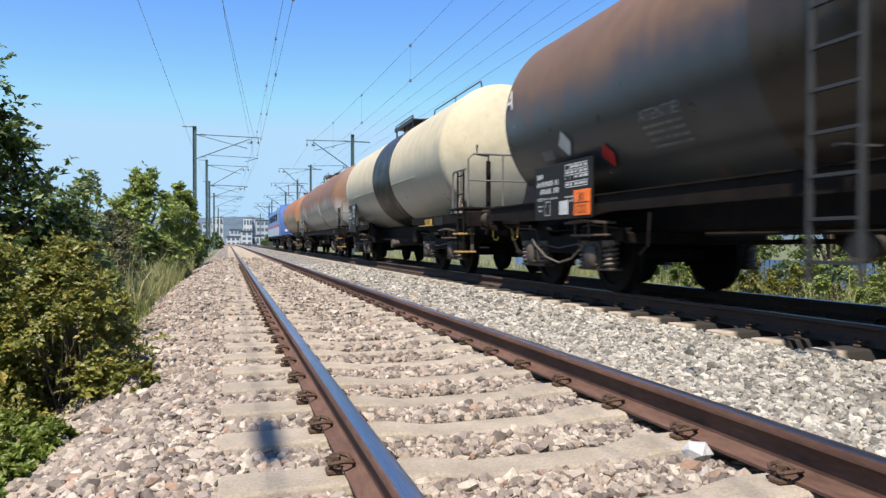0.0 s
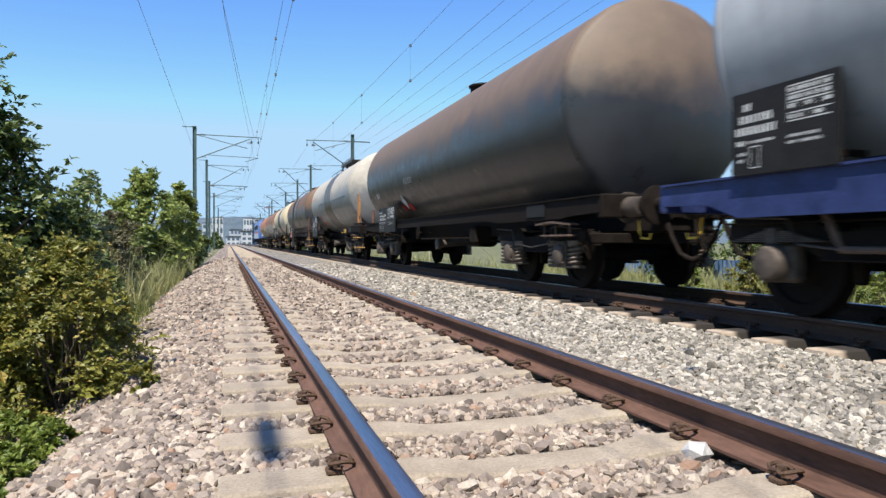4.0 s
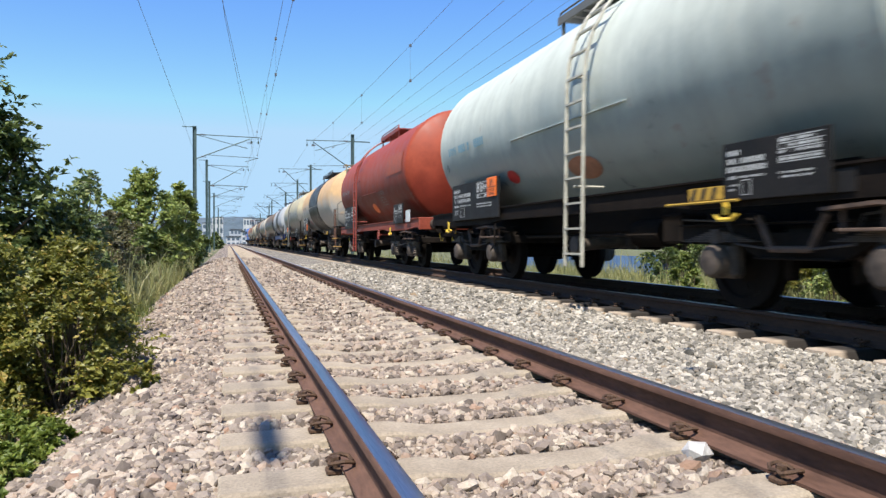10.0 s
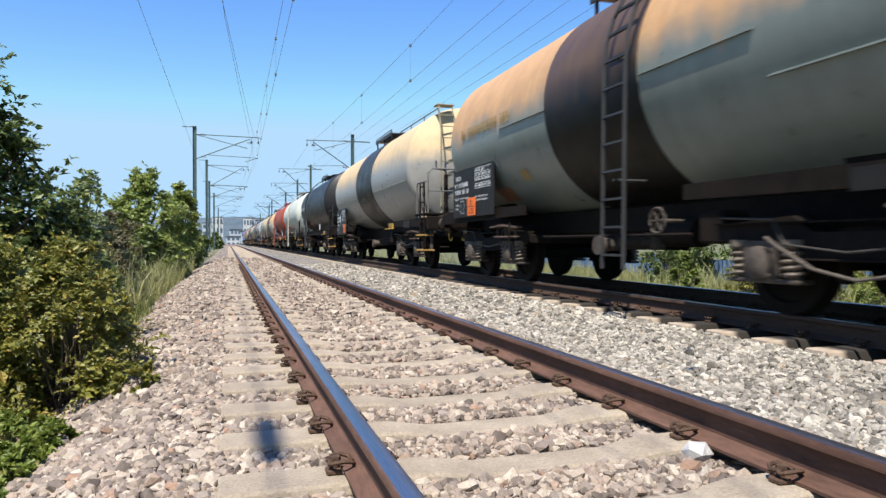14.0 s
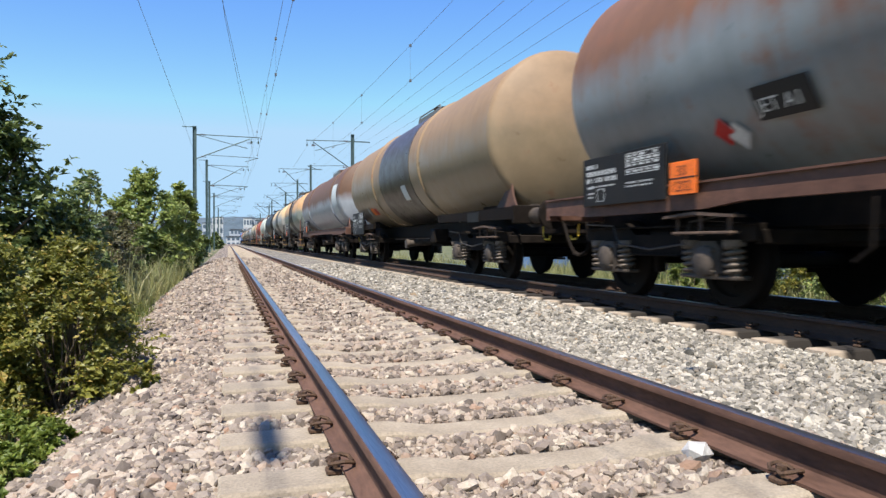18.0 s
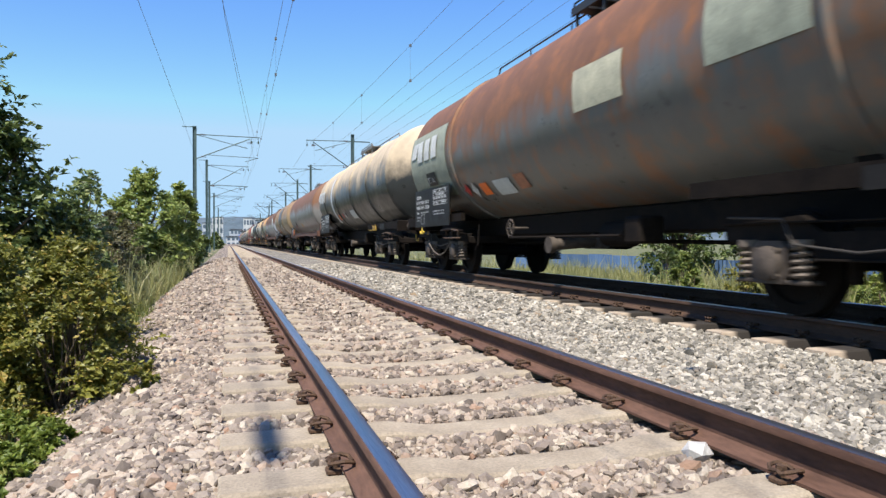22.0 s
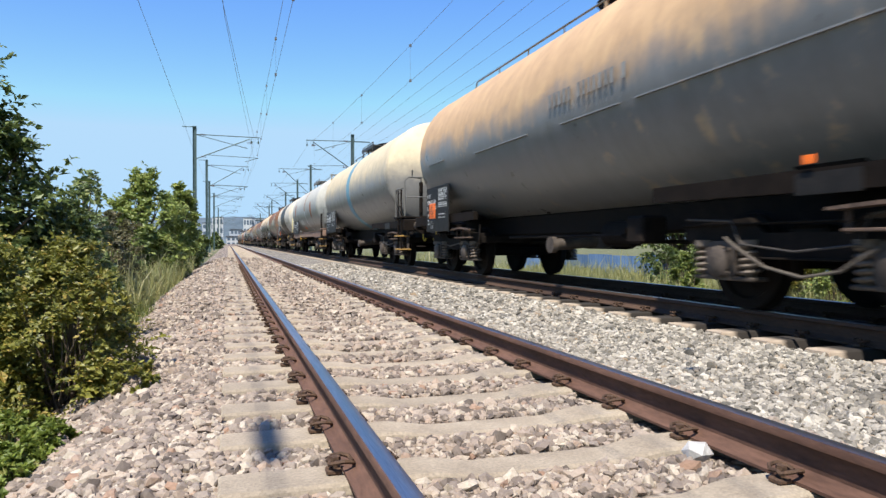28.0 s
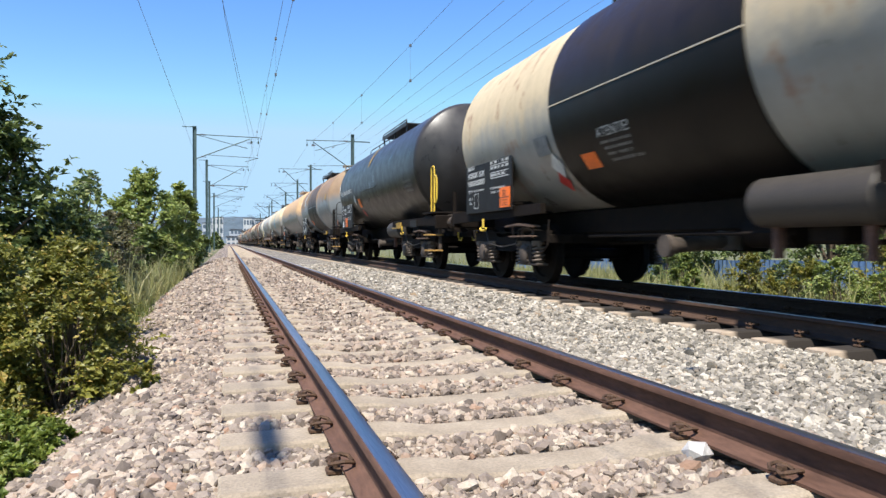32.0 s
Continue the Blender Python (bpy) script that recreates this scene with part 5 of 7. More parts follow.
def marks(y0, y1, z0, z1, x, seed):
    """Unreadable lettering on a board: three lines of figures, a ruled table, a framed card and small print, all as plain bars."""
    r = random.Random(seed)
    s = Shape()
    w, h = y0 - y1, z1 - z0

    def bar(a, b, c, d):
        s.add([(x, y0 - w * a, z0 + h * c), (x, y0 - w * b, z0 + h * c), (x, y0 - w * b, z0 + h * d), (x, y0 - w * a, z0 + h * d)], [(0, 1, 2, 3)])

    def line(a, z, wide, high):
        for p, q in figures(w * wide, h * high, r):
            bar(a + p / w, a + q / w, z - high, z)
    line(0.05, 0.86, 0.16, 0.09)
    line(0.05, 0.72, 0.4, 0.095)
    line(0.05, 0.58, 0.42, 0.095)
    line(0.06, 0.42, 0.1, 0.06)
    line(0.18, 0.41, 0.26, 0.035)
    line(0.07, 0.28, 0.1, 0.04)
    line(0.07, 0.2, 0.08, 0.04)
    # framed card
    for a, b, c, d in ((0.2, 0.3, 0.33, 0.34), (0.2, 0.3, 0.08, 0.09), (0.2, 0.206, 0.08, 0.34), (0.294, 0.3, 0.08, 0.34)):
        bar(a, b, c, d)
    # table of loads
    for k, z in enumerate((0.93, 0.84, 0.75, 0.63, 0.54)):
        bar(0.57, 0.94, z, z + 0.012)
        if k < 4:
            for c in range(5):
                a = 0.57 + c * 0.076
                bar(a, a + 0.006, z - 0.07, z)
                if r.random() < 0.85:
                    bar(a + 0.014, a + r.uniform(0.04, 0.066), z - 0.058, z - 0.016)
    for i in range(2):
        line(0.57, 0.4 - 0.07 * i, 0.3, 0.035)
    return s


def board(parent, y0, y1, z0, z1, seed, orange=None, x=-1.3, white=None, dia=None):
    """A lettering board on the near side. orange, white and dia: places along and up, 0 to 1."""
    b = part("lettering_board", Shape().box(x - 0.012, x + 0.012, y1, y0, z0, z1, 0.004), BOARD, parent, "black board with white lettering")
    tagged(part("lettering", marks(y0, y1, z0, z1, x - 0.014, seed), MARK, b, "white worn lettering"), kind="stuff")
    for y in (y0 - 0.15, y1 + 0.15):
        part("board_bracket", Shape().box(x + 0.012, x + 0.4, y - 0.02, y + 0.02, z0 + 0.08, z0 + 0.13), FRAME_BLACK, b)
    w, h = y0 - y1, z1 - z0
    if orange:
        oy, oz = y0 - orange[0] * w, z0 + orange[1] * h
        part("hazard_plate", Shape().box(x - 0.03, x - 0.016, oy - 0.2, oy + 0.2, oz - 0.16, oz + 0.16, 0.004), ORANGE, b, "orange hazard number plate")
        ink = on_side(x - 0.033, oy + 0.09, oz + 0.02, KEMLER, 0.11).join(on_side(x - 0.033, oy + 0.17, oz - 0.13, UN_NUMBER, 0.11))
        ink.box(x - 0.031, x - 0.033, oy - 0.2, oy + 0.2, oz - 0.006, oz + 0.006)
        part("hazard_number", ink, BLACK_INK, b)
    if white:
        oy, oz = y0 - white[0] * w, z0 + white[1] * h
        part("card", Shape().box(x - 0.02, x - 0.016, oy - 0.12, oy + 0.12, oz - 0.09, oz + 0.09), MARK, b, "white card in a holder")
    if dia:
        oy, oz = y0 - dia[0] * w, z0 + dia[1] * h
        part("danger_label", Shape().add([(x - 0.02, oy + 0.19, oz), (x - 0.02, oy, oz + 0.19), (x - 0.02, oy - 0.19, oz), (x - 0.02, oy, oz - 0.19)], [(0, 1, 2, 3)]), PALE, b, "white diamond danger label")
        part("label_sign", Shape().add([(x - 0.022, oy + 0.07, oz - 0.02), (x - 0.022, oy + 0.02, oz + 0.06), (x - 0.022, oy - 0.05, oz), (x - 0.022, oy - 0.02, oz - 0.07)], [(0, 1, 2, 3)]), BLACK_INK, b)
    return b


def handwheel(parent, x, y, z, material):
    s = Shape()
    s.tube([(x, y + 0.13 * math.cos(k * math.pi / 8), z + 0.13 * math.sin(k * math.pi / 8)) for k in range(17)], 0.016, 6, False)
    for k in range(3):
        a = k * math.pi / 3
        s.tube([(x, y - 0.13 * math.cos(a), z - 0.13 * math.sin(a)), (x, y + 0.13 * math.cos(a), z + 0.13 * math.sin(a))], 0.01, 5)
    s.cyl((x, y, z), (x + 0.3, y, z), 0.02, 8)
    part("brake_handwheel", s, material, parent, "brake handwheel")


def chevron_step(parent, y, x=-1.3, z=1.0, long=0.5):
    """A yellow pull rod with a small black and yellow warning plate over it."""
    part("pull_rod", Shape().tube([(x - 0.03, y + 0.3, z - 0.02), (x - 0.03, y - 0.7, z - 0.02)], 0.014, 6), ROD_AMBER, parent, "yellow pull rod")
    s = part("warning_plate", Shape().box(x, x + 0.02, y - long, y, z, z + 0.12, 0.004), YELLOW_MARK, parent, "yellow plate with black chevrons")
    k = 0
    while k * 0.14 + 0.13 < long:
        a = y - 0.03 - k * 0.14
        part("chevron", Shape().add([(x - 0.003, a, z + 0.005), (x - 0.003, a - 0.06, z + 0.005), (x - 0.003, a - 0.1, z + 0.115), (x - 0.003, a - 0.04, z + 0.115)], [(0, 1, 2, 3)]), BLACK_INK, s)
        k += 1


HOOK_PLATE = Shape().box(-1.36, -1.34, -0.035, 0.035, 0.86, 1.02, 0.008).tube([(-1.35, -0.13, 0.86), (-1.35, -0.08, 0.82), (-1.35, 0.08, 0.82), (-1.35, 0.13, 0.86)], 0.022, 6).mesh("lashing_hook", RAIL_YELLOW)
RAIL_STRAW = plain("straw-yellow handrail paint", (0.62, 0.53, 0.28), 0.5)
RAIL_TAN = plain("sun-faded tan ladder", (0.24, 0.2, 0.13), 0.6, worn=0.3)
RAIL_AMBER = plain("amber step paint", (0.36, 0.21, 0.06), 0.6, worn=0.3)
def wagon(w, L):
    """One tank wagon. All stations are metres behind the leading buffer faces (negative y)."""
    g = w.get
    R, tail = g("R", 1.42), g("tail", 1.8 if g("plat") else 1.3)
    yf, yr = -1.66, -(L - tail - 0.05)
    frame_m, rail_m, gear = g("frame", FRAME_BLACK), g("rail", RAIL_BLACK), g("gear", "coil")
    t = thing("tank_wagon", g("label"), "tank wagon", "wagons of the passing train")
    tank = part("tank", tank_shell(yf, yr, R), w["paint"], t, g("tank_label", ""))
    for y in (yf, yr):
        part("end_rim", Shape().lathe([(y + 0.02 * math.cos(k * math.pi / 5), R - 0.003 + 0.009 * math.sin(k * math.pi / 5)) for k in range(6)], (0, AXIS_Z), 64), w["paint"], tank)
    for y, wide, lift, m in g("bands", ()):
        part("band", ring(-1.5 - y - wide / 2, wide, R, lift, 72), m, tank, "band of different paint round the tank")
    for y in g("rings", ()):
        part("stiffening_ring", Shape().lathe([(-1.5 - y + 0.05 * math.cos(k * math.pi / 6), R - 0.005 + 0.045 * math.sin(k * math.pi / 6)) for k in range(7)], (0, AXIS_Z), 64), g("ring_paint", w["paint"]), tank)
    for y0, y1, z in g("ledges", ()):
        a = math.asin((z - AXIS_Z) / R)
        part("seam_ledge", Shape().box(-R * math.cos(a) - 0.03, -R * math.cos(a) + 0.02, -1.5 - y1, -1.5 - y0, z - 0.008, z + 0.008), w["paint"], tank)
    part("manlid", Shape().lathe([(AXIS_Z + R - 0.05, 0.33), (AXIS_Z + R + 0.16, 0.33), (AXIS_Z + R + 0.17, 0.37), (AXIS_Z + R + 0.21, 0.37), (AXIS_Z + R + 0.25, 0.2), (AXIS_Z + R + 0.26, 0)], (0, (yf + yr) / 2), 20, axis="z"), frame_m, tank)
    # underframe
    for s in (-1, 1):
        x = s * 1.22
        if g("sill") == "full":
            deep = g("deep", 0.2)
            out = [(-0.62, 1.2), (-L + 0.62, 1.2), (-L + 0.62, 1.0), (-L + 1.3, 0.98), (-L + 1.7, 1.2 - deep - 0.05), (-L + 3.9, 1.2 - deep - 0.05), (-L + 4.4, 1.2 - deep), (-4.4, 1.2 - deep), (-3.9, 1.2 - deep - 0.05), (-1.7, 1.2 - deep - 0.05), (-1.3, 0.98), (-0.62, 1.0)]
            part("side_sill", Shape().prism(out, x - 0.04, x + 0.04, "x").box(x - 0.07, x + 0.07, -L + 0.62, -0.62, 1.195, 1.215), frame_m, t)
        else:
            for a, b in ((-0.62, -4.6), (-L + 4.6, -L + 0.62)):
                lo, hi = min(a, b), max(a, b)
                e = 1 if a > -3 else -1
                out = [(lo, 1.0 if e < 0 else 1.05), (hi, 1.05 if e < 0 else 1.0), (hi, 1.2), (lo, 1.2)]
                part("side_sill", Shape().prism(out, x - 0.04, x + 0.04, "x"), frame_m, t)
    # Added under every tank, with or without long side sills, to fill the gap.
    part("centre_sill", Shape().box(-0.4, 0.4, -L + 0.62, -0.62, 0.76, 1.12, 0.03), GEAR_BLACK, t)
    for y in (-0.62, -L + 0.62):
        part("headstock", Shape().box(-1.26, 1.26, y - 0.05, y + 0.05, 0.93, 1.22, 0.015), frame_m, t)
    for k, y in enumerate((-2.85, -L + 2.85)):
        e = 1 if k == 0 else -1
        arc = [(-0.72, 1.1), (0.72, 1.1)] + [(R * math.sin(a), AXIS_Z - R * math.cos(a)) for a in [0.58 - 1.16 * i / 12 for i in range(13)]]
        part("saddle", Shape().prism(arc, y - 0.35, y + 0.35, "y"), g("frame", GEAR_BLACK), t)
        # gusset plate from the end of the frame up to the tank
        tip = yf if k == 0 else yr
        gus = [(tip + e * 0.34, 1.2), (tip - e * 0.6, 1.2), (tip - e * 0.5, 1.27), (tip - e * 0.12, 1.5), (tip + e * 0.02, 1.74), (tip + e * 0.1, 1.7), (tip + e * 0.18, 1.4)]
        if g("saddle"):
            for s in (-1, 1):
                part("gusset", Shape().prism(gus, s * 1.0 - 0.015, s * 1.0 + 0.015, "x"), g("saddle", frame_m), t)
        bogie(t, y, gear)
        y_face = 0.0 if k == 0 else -L
        for s in (-1, 1):
            turn = 180 if k == 0 else 0
            m = pose(s * 0.875, y_face + (-0.62 if k == 0 else 0.62), 1.06, 0, 0, turn)
            buf = part("buffer", BUFFER, None, t, at=m)
            part("buffer_head", BUFFER_HEAD, None, buf)
            part("shunter_grip", GRIP, None, t, at=pose(s * 0.75, y_face + (-0.58 if k == 0 else 0.58), 0.84, 0, 0, turn))
        part("coupling", COUPLING, None, t, at=pose(0, y_face + (-0.62 if k == 0 else 0.62), 0, 0, 0, 180 if k == 0 else 0))
        for s in (-0.42, 0.42):
            part("brake_hose", HOSE, None, t, at=pose(s, y_face + (-0.62 if k == 0 else 0.62), 0, 0, 0, 180 if k == 0 else 0))
    # brake gear under the middle
    mid = -L / 2
    part("air_reservoir", Shape().lathe([(-0.75, 0.0), (-0.72, 0.12), (-0.62, 0.19), (0.62, 0.19), (0.72, 0.12), (0.75, 0.0)], (0.2, 0.72), 20).moved(pose(0, mid + 0.6, 0)), g("tankette", GEAR_BLACK), t)
    part("brake_cylinder", Shape().cyl((-0.45, mid - 1.2, 0.75), (-0.45, mid - 0.6, 0.75), 0.17, 16), GEAR_BLACK, t)
    part("brake_rod", Shape().tube([(0, -3.9, 0.62), (0, mid, 0.66), (0, -L + 3.9, 0.62)], 0.03, 6), GEAR_BLACK, t)
    part("brake_rod", Shape().tube([(-0.9, mid - 1.6, 0.72), (-0.9, mid + 1.9, 0.72)], 0.022, 6), GEAR_BLACK, t)
    part("outlet_valve", Shape().cyl((-0.25, mid, 0.95), (-0.25, mid, 0.55), 0.13, 14).cyl((-0.25, mid, 0.66), (-1.05, mid - 0.02, 0.6), 0.085, 12).cyl((-1.02, mid - 0.02, 0.6), (-1.1, mid - 0.02, 0.6), 0.12, 14), GEAR, t, "drain valve with a capped outlet")
    part("valve_box", Shape().box(-0.95, -0.6, mid - 2.1, mid - 1.75, 0.62, 0.95, 0.03), GEAR_BLACK, t)
    part("release_lever", Shape().tube([(-1.3, mid + 2.3, 0.95), (-1.32, mid + 2.3, 0.6), (-1.32, mid + 2.45, 0.5)], 0.014, 5), GEAR_BLACK, t)
    if g("handwheel"):
        handwheel(t, -1.3, -1.5 - g("handwheel"), 0.86, g("handwheel_m", RAIL_RED))
    if g("reservoir"):
        y = -1.5 - g("reservoir")
        part("side_reservoir", Shape().lathe([(-0.7, 0.0), (-0.68, 0.14), (-0.6, 0.22), (0.6, 0.22), (0.68, 0.14), (0.7, 0.0)], (-1.0, 0.98), 20).moved(pose(0, y, 0)), PIPE_GREY, t, "dark grey air reservoir on the side")
        for o in (-0.45, 0.45):
            part("reservoir_strap", Shape().box(-1.04, -0.96, y + o - 0.03, y + o + 0.03, 0.5, 1.1), GEAR_RUST, t)
    for y in g("hooks", ()):
        part("lashing_hook", HOOK_PLATE, None, t, at=pose(0.05, y if y < -0.1 else -L + 3.4, 0.02))
    if not g("frame"):
        part("inspection_plate", Shape().box(-1.275, -1.262, -L + 2.7, -L + 2.1, 1.0, 1.17), BOARD, t)
    # fittings on the tank
    if g("ladder"):
        ladder(t, -1.5 - g("ladder"), R, g("ladder_m", rail_m))
    for y0, y1 in g("walks", ()):
        walkway(t, -1.5 - y0, -1.5 - y1, R, g("walk_m", rail_m), rail_m, *((0.7, 0.02) if g("saddle") is FRAME_BROWN and not g("plat") else (1.2, 0.05)))
    for y0, y1 in g("crown", ()):
        crown_rail(t, -1.5 - y0, -1.5 - y1, R, rail_m)
    if g("plat"):
        part("platform", Shape().box(-1.3, 1.3, -L + 0.68, -L + 1.5, 1.26, 1.3, 0.008), frame_m, t)
        handrail(t, -L + 1.08, g("hand_m", rail_m), R, g("high", 2.3), 1.3, g("hoops"))
        if g("end_ladder"):
            end_ladder(t, -L + 1.2, R, g("end_m", RAIL_TAN))
        for s in (-1, 1):
            part("footstep", Shape().box(s * 1.2 - 0.16, s * 1.2 + 0.16, -L + 0.72, -L + 1.1, 0.44, 0.475, 0.006), RAIL_AMBER, t, "amber-painted footstep")
            part("footstep", Shape().box(s * 1.22 - 0.16, s * 1.22 + 0.16, -L + 0.72, -L + 1.1, 0.78, 0.815, 0.006), RAIL_AMBER, t, "amber-painted footstep")
            part("step_hanger", Shape().box(s * 1.1 - 0.03, s * 1.1 + 0.03, -L + 0.74, -L + 0.79, 0.44, 1.05, 0.006), GEAR, t)
        rust_m = GEAR_RUST if g("rusty") else FRAME_BLACK
        top = 1.75 if g("hoops") else 2.2
        part("brake_column", Shape().tube([(-0.7, -L + 0.95, 1.28), (-0.7, -L + 0.95, top)], 0.05, 8), rust_m, t)
        if g("hoops"):
            if g("cross"):
                q = g("high", 2.3) - 0.24
                part("end_rail", Shape().tube([(-1.22, -L + 0.8, q), (-0.9, -L + 0.76, q), (0.9, -L + 0.76, q), (1.22, -L + 0.8, q)], 0.018, 6), g("hand_m", rail_m), t, "bent tube end rail")
                part("end_brace", Shape().tube([(-1.2, -L + 0.8, q - 0.1), (-0.55, -L + 0.76, q - 0.55), (0.3, -L + 0.76, q - 0.55)], 0.016, 6), g("hand_m", rail_m), t)
                part("end_plate", Shape().box(-0.7, 0.25, -L + 0.74, -L + 0.76, q - 0.82, q - 0.58, 0.004), MARK_DIM, t, "faded white plate on the end rail")
        else:
            part("brake_crank", Shape().tube([(-0.7, -L + 0.95, 2.2), (-0.7, -L + 0.95, 2.3), (-0.95, -L + 0.9, 2.32), (-0.95, -L + 0.9, 2.5)], 0.022, 6), RAIL_BLACK, t)
            for e in (0.74, 1.08):
                part("corner_post", Shape().tube([(-1.28, -L + e, 0.46), (-1.28, -L + e, 1.98)], 0.02, 6), rust_m, t)
            for q in (1.1, 1.55, 1.9):
                part("corner_rung", Shape().tube([(-1.28, -L + 0.74, q), (-1.28, -L + 1.08, q)], 0.015, 5), rust_m, t)
    if g("stripes"):
        chevron_step(t, -L + g("stripes"), -1.31, 1.02)
    # lettering
    if g("board"):
        b = g("board")
        board(t, -1.5 - b[0], -1.5 - b[1], b[2], b[3], w["seed"], g("orange"), g("board_x", -1.31), g("card"), g("board_dia"))
    if g("board2"):
        b = g("board2")
        board(t, -1.5 - b[0], -1.5 - b[1], b[2], b[3], w["seed"] + 50, None, -1.3)
    if g("warn"):
        y, z, size, m = g("warn")
        part("warning_text", on_tank(R, -1.5 - y, math.asin((z - AXIS_Z) / R), WARN, size), m, tank, "stencilled warning word")
        for k in range(4):
            tagged(part("warning_line", stencil(R, -1.5 - y - 0.02 - k * 0.02, z - 0.045 - k * 0.066, 1, 0.66, 0.03, w["seed"] + k), MARK_DIM, tank, "worn line of stencilled writing"), kind="stuff")
    for y, z, rows, wide, high, m in g("stencils", ()):
        for k in range(rows):
            tagged(part("stencil", stencil(R, -1.5 - y - k * 0.04, z - k * high * 1.8, 1, wide, high, w["seed"] + k), m, tank, "worn stencilled writing"), kind="stuff")
    for y0, y1, z0, z1, m in g("patches", ()):
        part("patch", patch(R, -1.5 - y0, -1.5 - y1, z0, z1, 0.026 if any(k[2] > 0.015 for k in g("bands", ())) else 0.013), m, tank)
    for y, z, s, m in g("diamonds", ()):
        part("danger_label", diamond(R, -1.5 - y, z, s), m, tank, "diamond danger label")
    for y, z, a, b, m in g("ovals", ()):
        vs, fs = [], []
        for i in range(13):
            dz = b * math.cos(math.pi * i / 12)
            q = math.asin((z + dz - AXIS_Z) / R)
            for e in (1, -1):
                vs.append((-(R + 0.01) * math.cos(q), -1.5 - y + e * a * math.sin(math.pi * i / 12), AXIS_Z + (R + 0.01) * math.sin(q)))
        fs = [(2 * i, 2 * i + 1, 2 * i + 3, 2 * i + 2) for i in range(12)]
        part("primer_patch", Shape().add(vs, fs), m, tank, "oval patch of rusty primer")
    if g("letter_a"):
        y, z = g("letter_a")
        part("letter_mark", on_tank(R, -1.5 - y, math.asin((z - AXIS_Z) / R), SIGN_A, 0.34), MARK, tank, "white letter A")
    for y0, y1, z0, z1, m in g("plates", ()):
        part("side_plate", Shape().box(-1.31, -1.295, -1.5 - y1, -1.5 - y0, z0, z1, 0.004), m, t)
    if g("fuel"):
        y, z = g("fuel")
        part("fuel_plate", patch(R, -1.5 - y, -1.5 - y - 0.62, z - 0.06, z + 0.2, 0.03), BLACK_INK, tank, "black plate with the fuel's name")
        part("fuel_name", on_tank(R, -1.5 - y - 0.03, math.asin((z - AXIS_Z) / R), FUEL, 0.13, 0.036), MARK, tank)
    if g("triangle"):
        y, z = g("triangle")
        tri = [(0.0, 0.2), (0.19, -0.12), (-0.19, -0.12)]
        vs = []
        for dy, dz in tri:
            q = math.asin((z + dz - AXIS_Z) / R)
            vs.append((-(R + 0.02) * math.cos(q), -1.5 - y + dy, AXIS_Z + (R + 0.02) * math.sin(q)))
        part("warning_sign", Shape().add(vs, [(0, 1, 2)]), YELLOW_MARK, tank, "yellow warning triangle")
    if g("logo"):
        y, z, s = g("logo")
        lg = Shape()
        for k in range(4):
            lg.join(patch(R, -1.5 - y - k * s * 1.15, -1.5 - y - k * s * 1.15 - s * 0.85, z + (0.25 * s if k == 0 else 0), z + s, 0.03, 0 if k else -0.3 * s, 3))
        part("logo", lg, MARK, tank, "white block-shaped company mark")
    return t


# Paints
# First colours carry painted shade of the belly, second ones residue and sunlight.
DARK_BAND = tank_paint("dull black band paint", (0.0062, 0.005, 0.0042), (0.036, 0.028, 0.022), 2.8, 3.8, 0.4, 0.0, 3.0, 0.4, rough=0.36, streak=0.2, spec=0.17)
BROWNED_BAND = tank_paint("browned black band paint", (0.0065, 0.005, 0.004), (0.12, 0.08, 0.055), 2.9, 3.6, 0.5, 0.0, 4.0, 0.4, rough=0.42, streak=0.25, spec=0.17)
BROWN_BAND = tank_paint("dark brown band paint", (0.03, 0.0225, 0.016), (0.075, 0.048, 0.029), 2.6, 3.5, 0.6, 0.0, 5.0, 0.4)
BLUE_BAND = plain("blue stripe paint", (0.13, 0.3, 0.39), 0.5)
WHITE_BAND = plain("white stripe paint", (0.62, 0.63, 0.64), 0.5)
RUST_PATCH = plain("rusty primer", (0.36, 0.16, 0.09), 0.7, worn=0.3)
T = tank_paint
W = dict
PALE_GREEN = plain("pale green-grey paint", (0.3, 0.31, 0.23), 0.5, worn=0.25)
CREAM_PATCH = plain("cream repaint", (0.46, 0.43, 0.3), 0.5, worn=0.2)
OCHRE_MARK = plain("faded ochre lettering", (0.3, 0.2, 0.07), 0.7, worn=0.3)
AT = 0.125                       # height of the stencilled warning word
TRAIN = []
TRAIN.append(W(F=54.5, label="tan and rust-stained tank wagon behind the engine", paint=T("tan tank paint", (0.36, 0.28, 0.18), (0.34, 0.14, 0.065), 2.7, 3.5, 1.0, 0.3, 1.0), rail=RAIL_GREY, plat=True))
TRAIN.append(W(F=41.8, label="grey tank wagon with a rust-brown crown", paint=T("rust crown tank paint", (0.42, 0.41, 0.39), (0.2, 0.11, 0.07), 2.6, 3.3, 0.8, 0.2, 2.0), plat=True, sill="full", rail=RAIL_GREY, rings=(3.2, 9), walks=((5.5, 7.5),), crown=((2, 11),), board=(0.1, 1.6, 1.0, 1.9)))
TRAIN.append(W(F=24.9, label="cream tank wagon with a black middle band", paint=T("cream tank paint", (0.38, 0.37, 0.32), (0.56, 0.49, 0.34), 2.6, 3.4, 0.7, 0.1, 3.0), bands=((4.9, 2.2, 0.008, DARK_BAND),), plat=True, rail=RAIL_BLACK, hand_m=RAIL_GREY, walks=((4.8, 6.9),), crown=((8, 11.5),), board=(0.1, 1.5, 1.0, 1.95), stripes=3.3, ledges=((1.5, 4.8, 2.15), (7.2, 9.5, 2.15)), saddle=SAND))
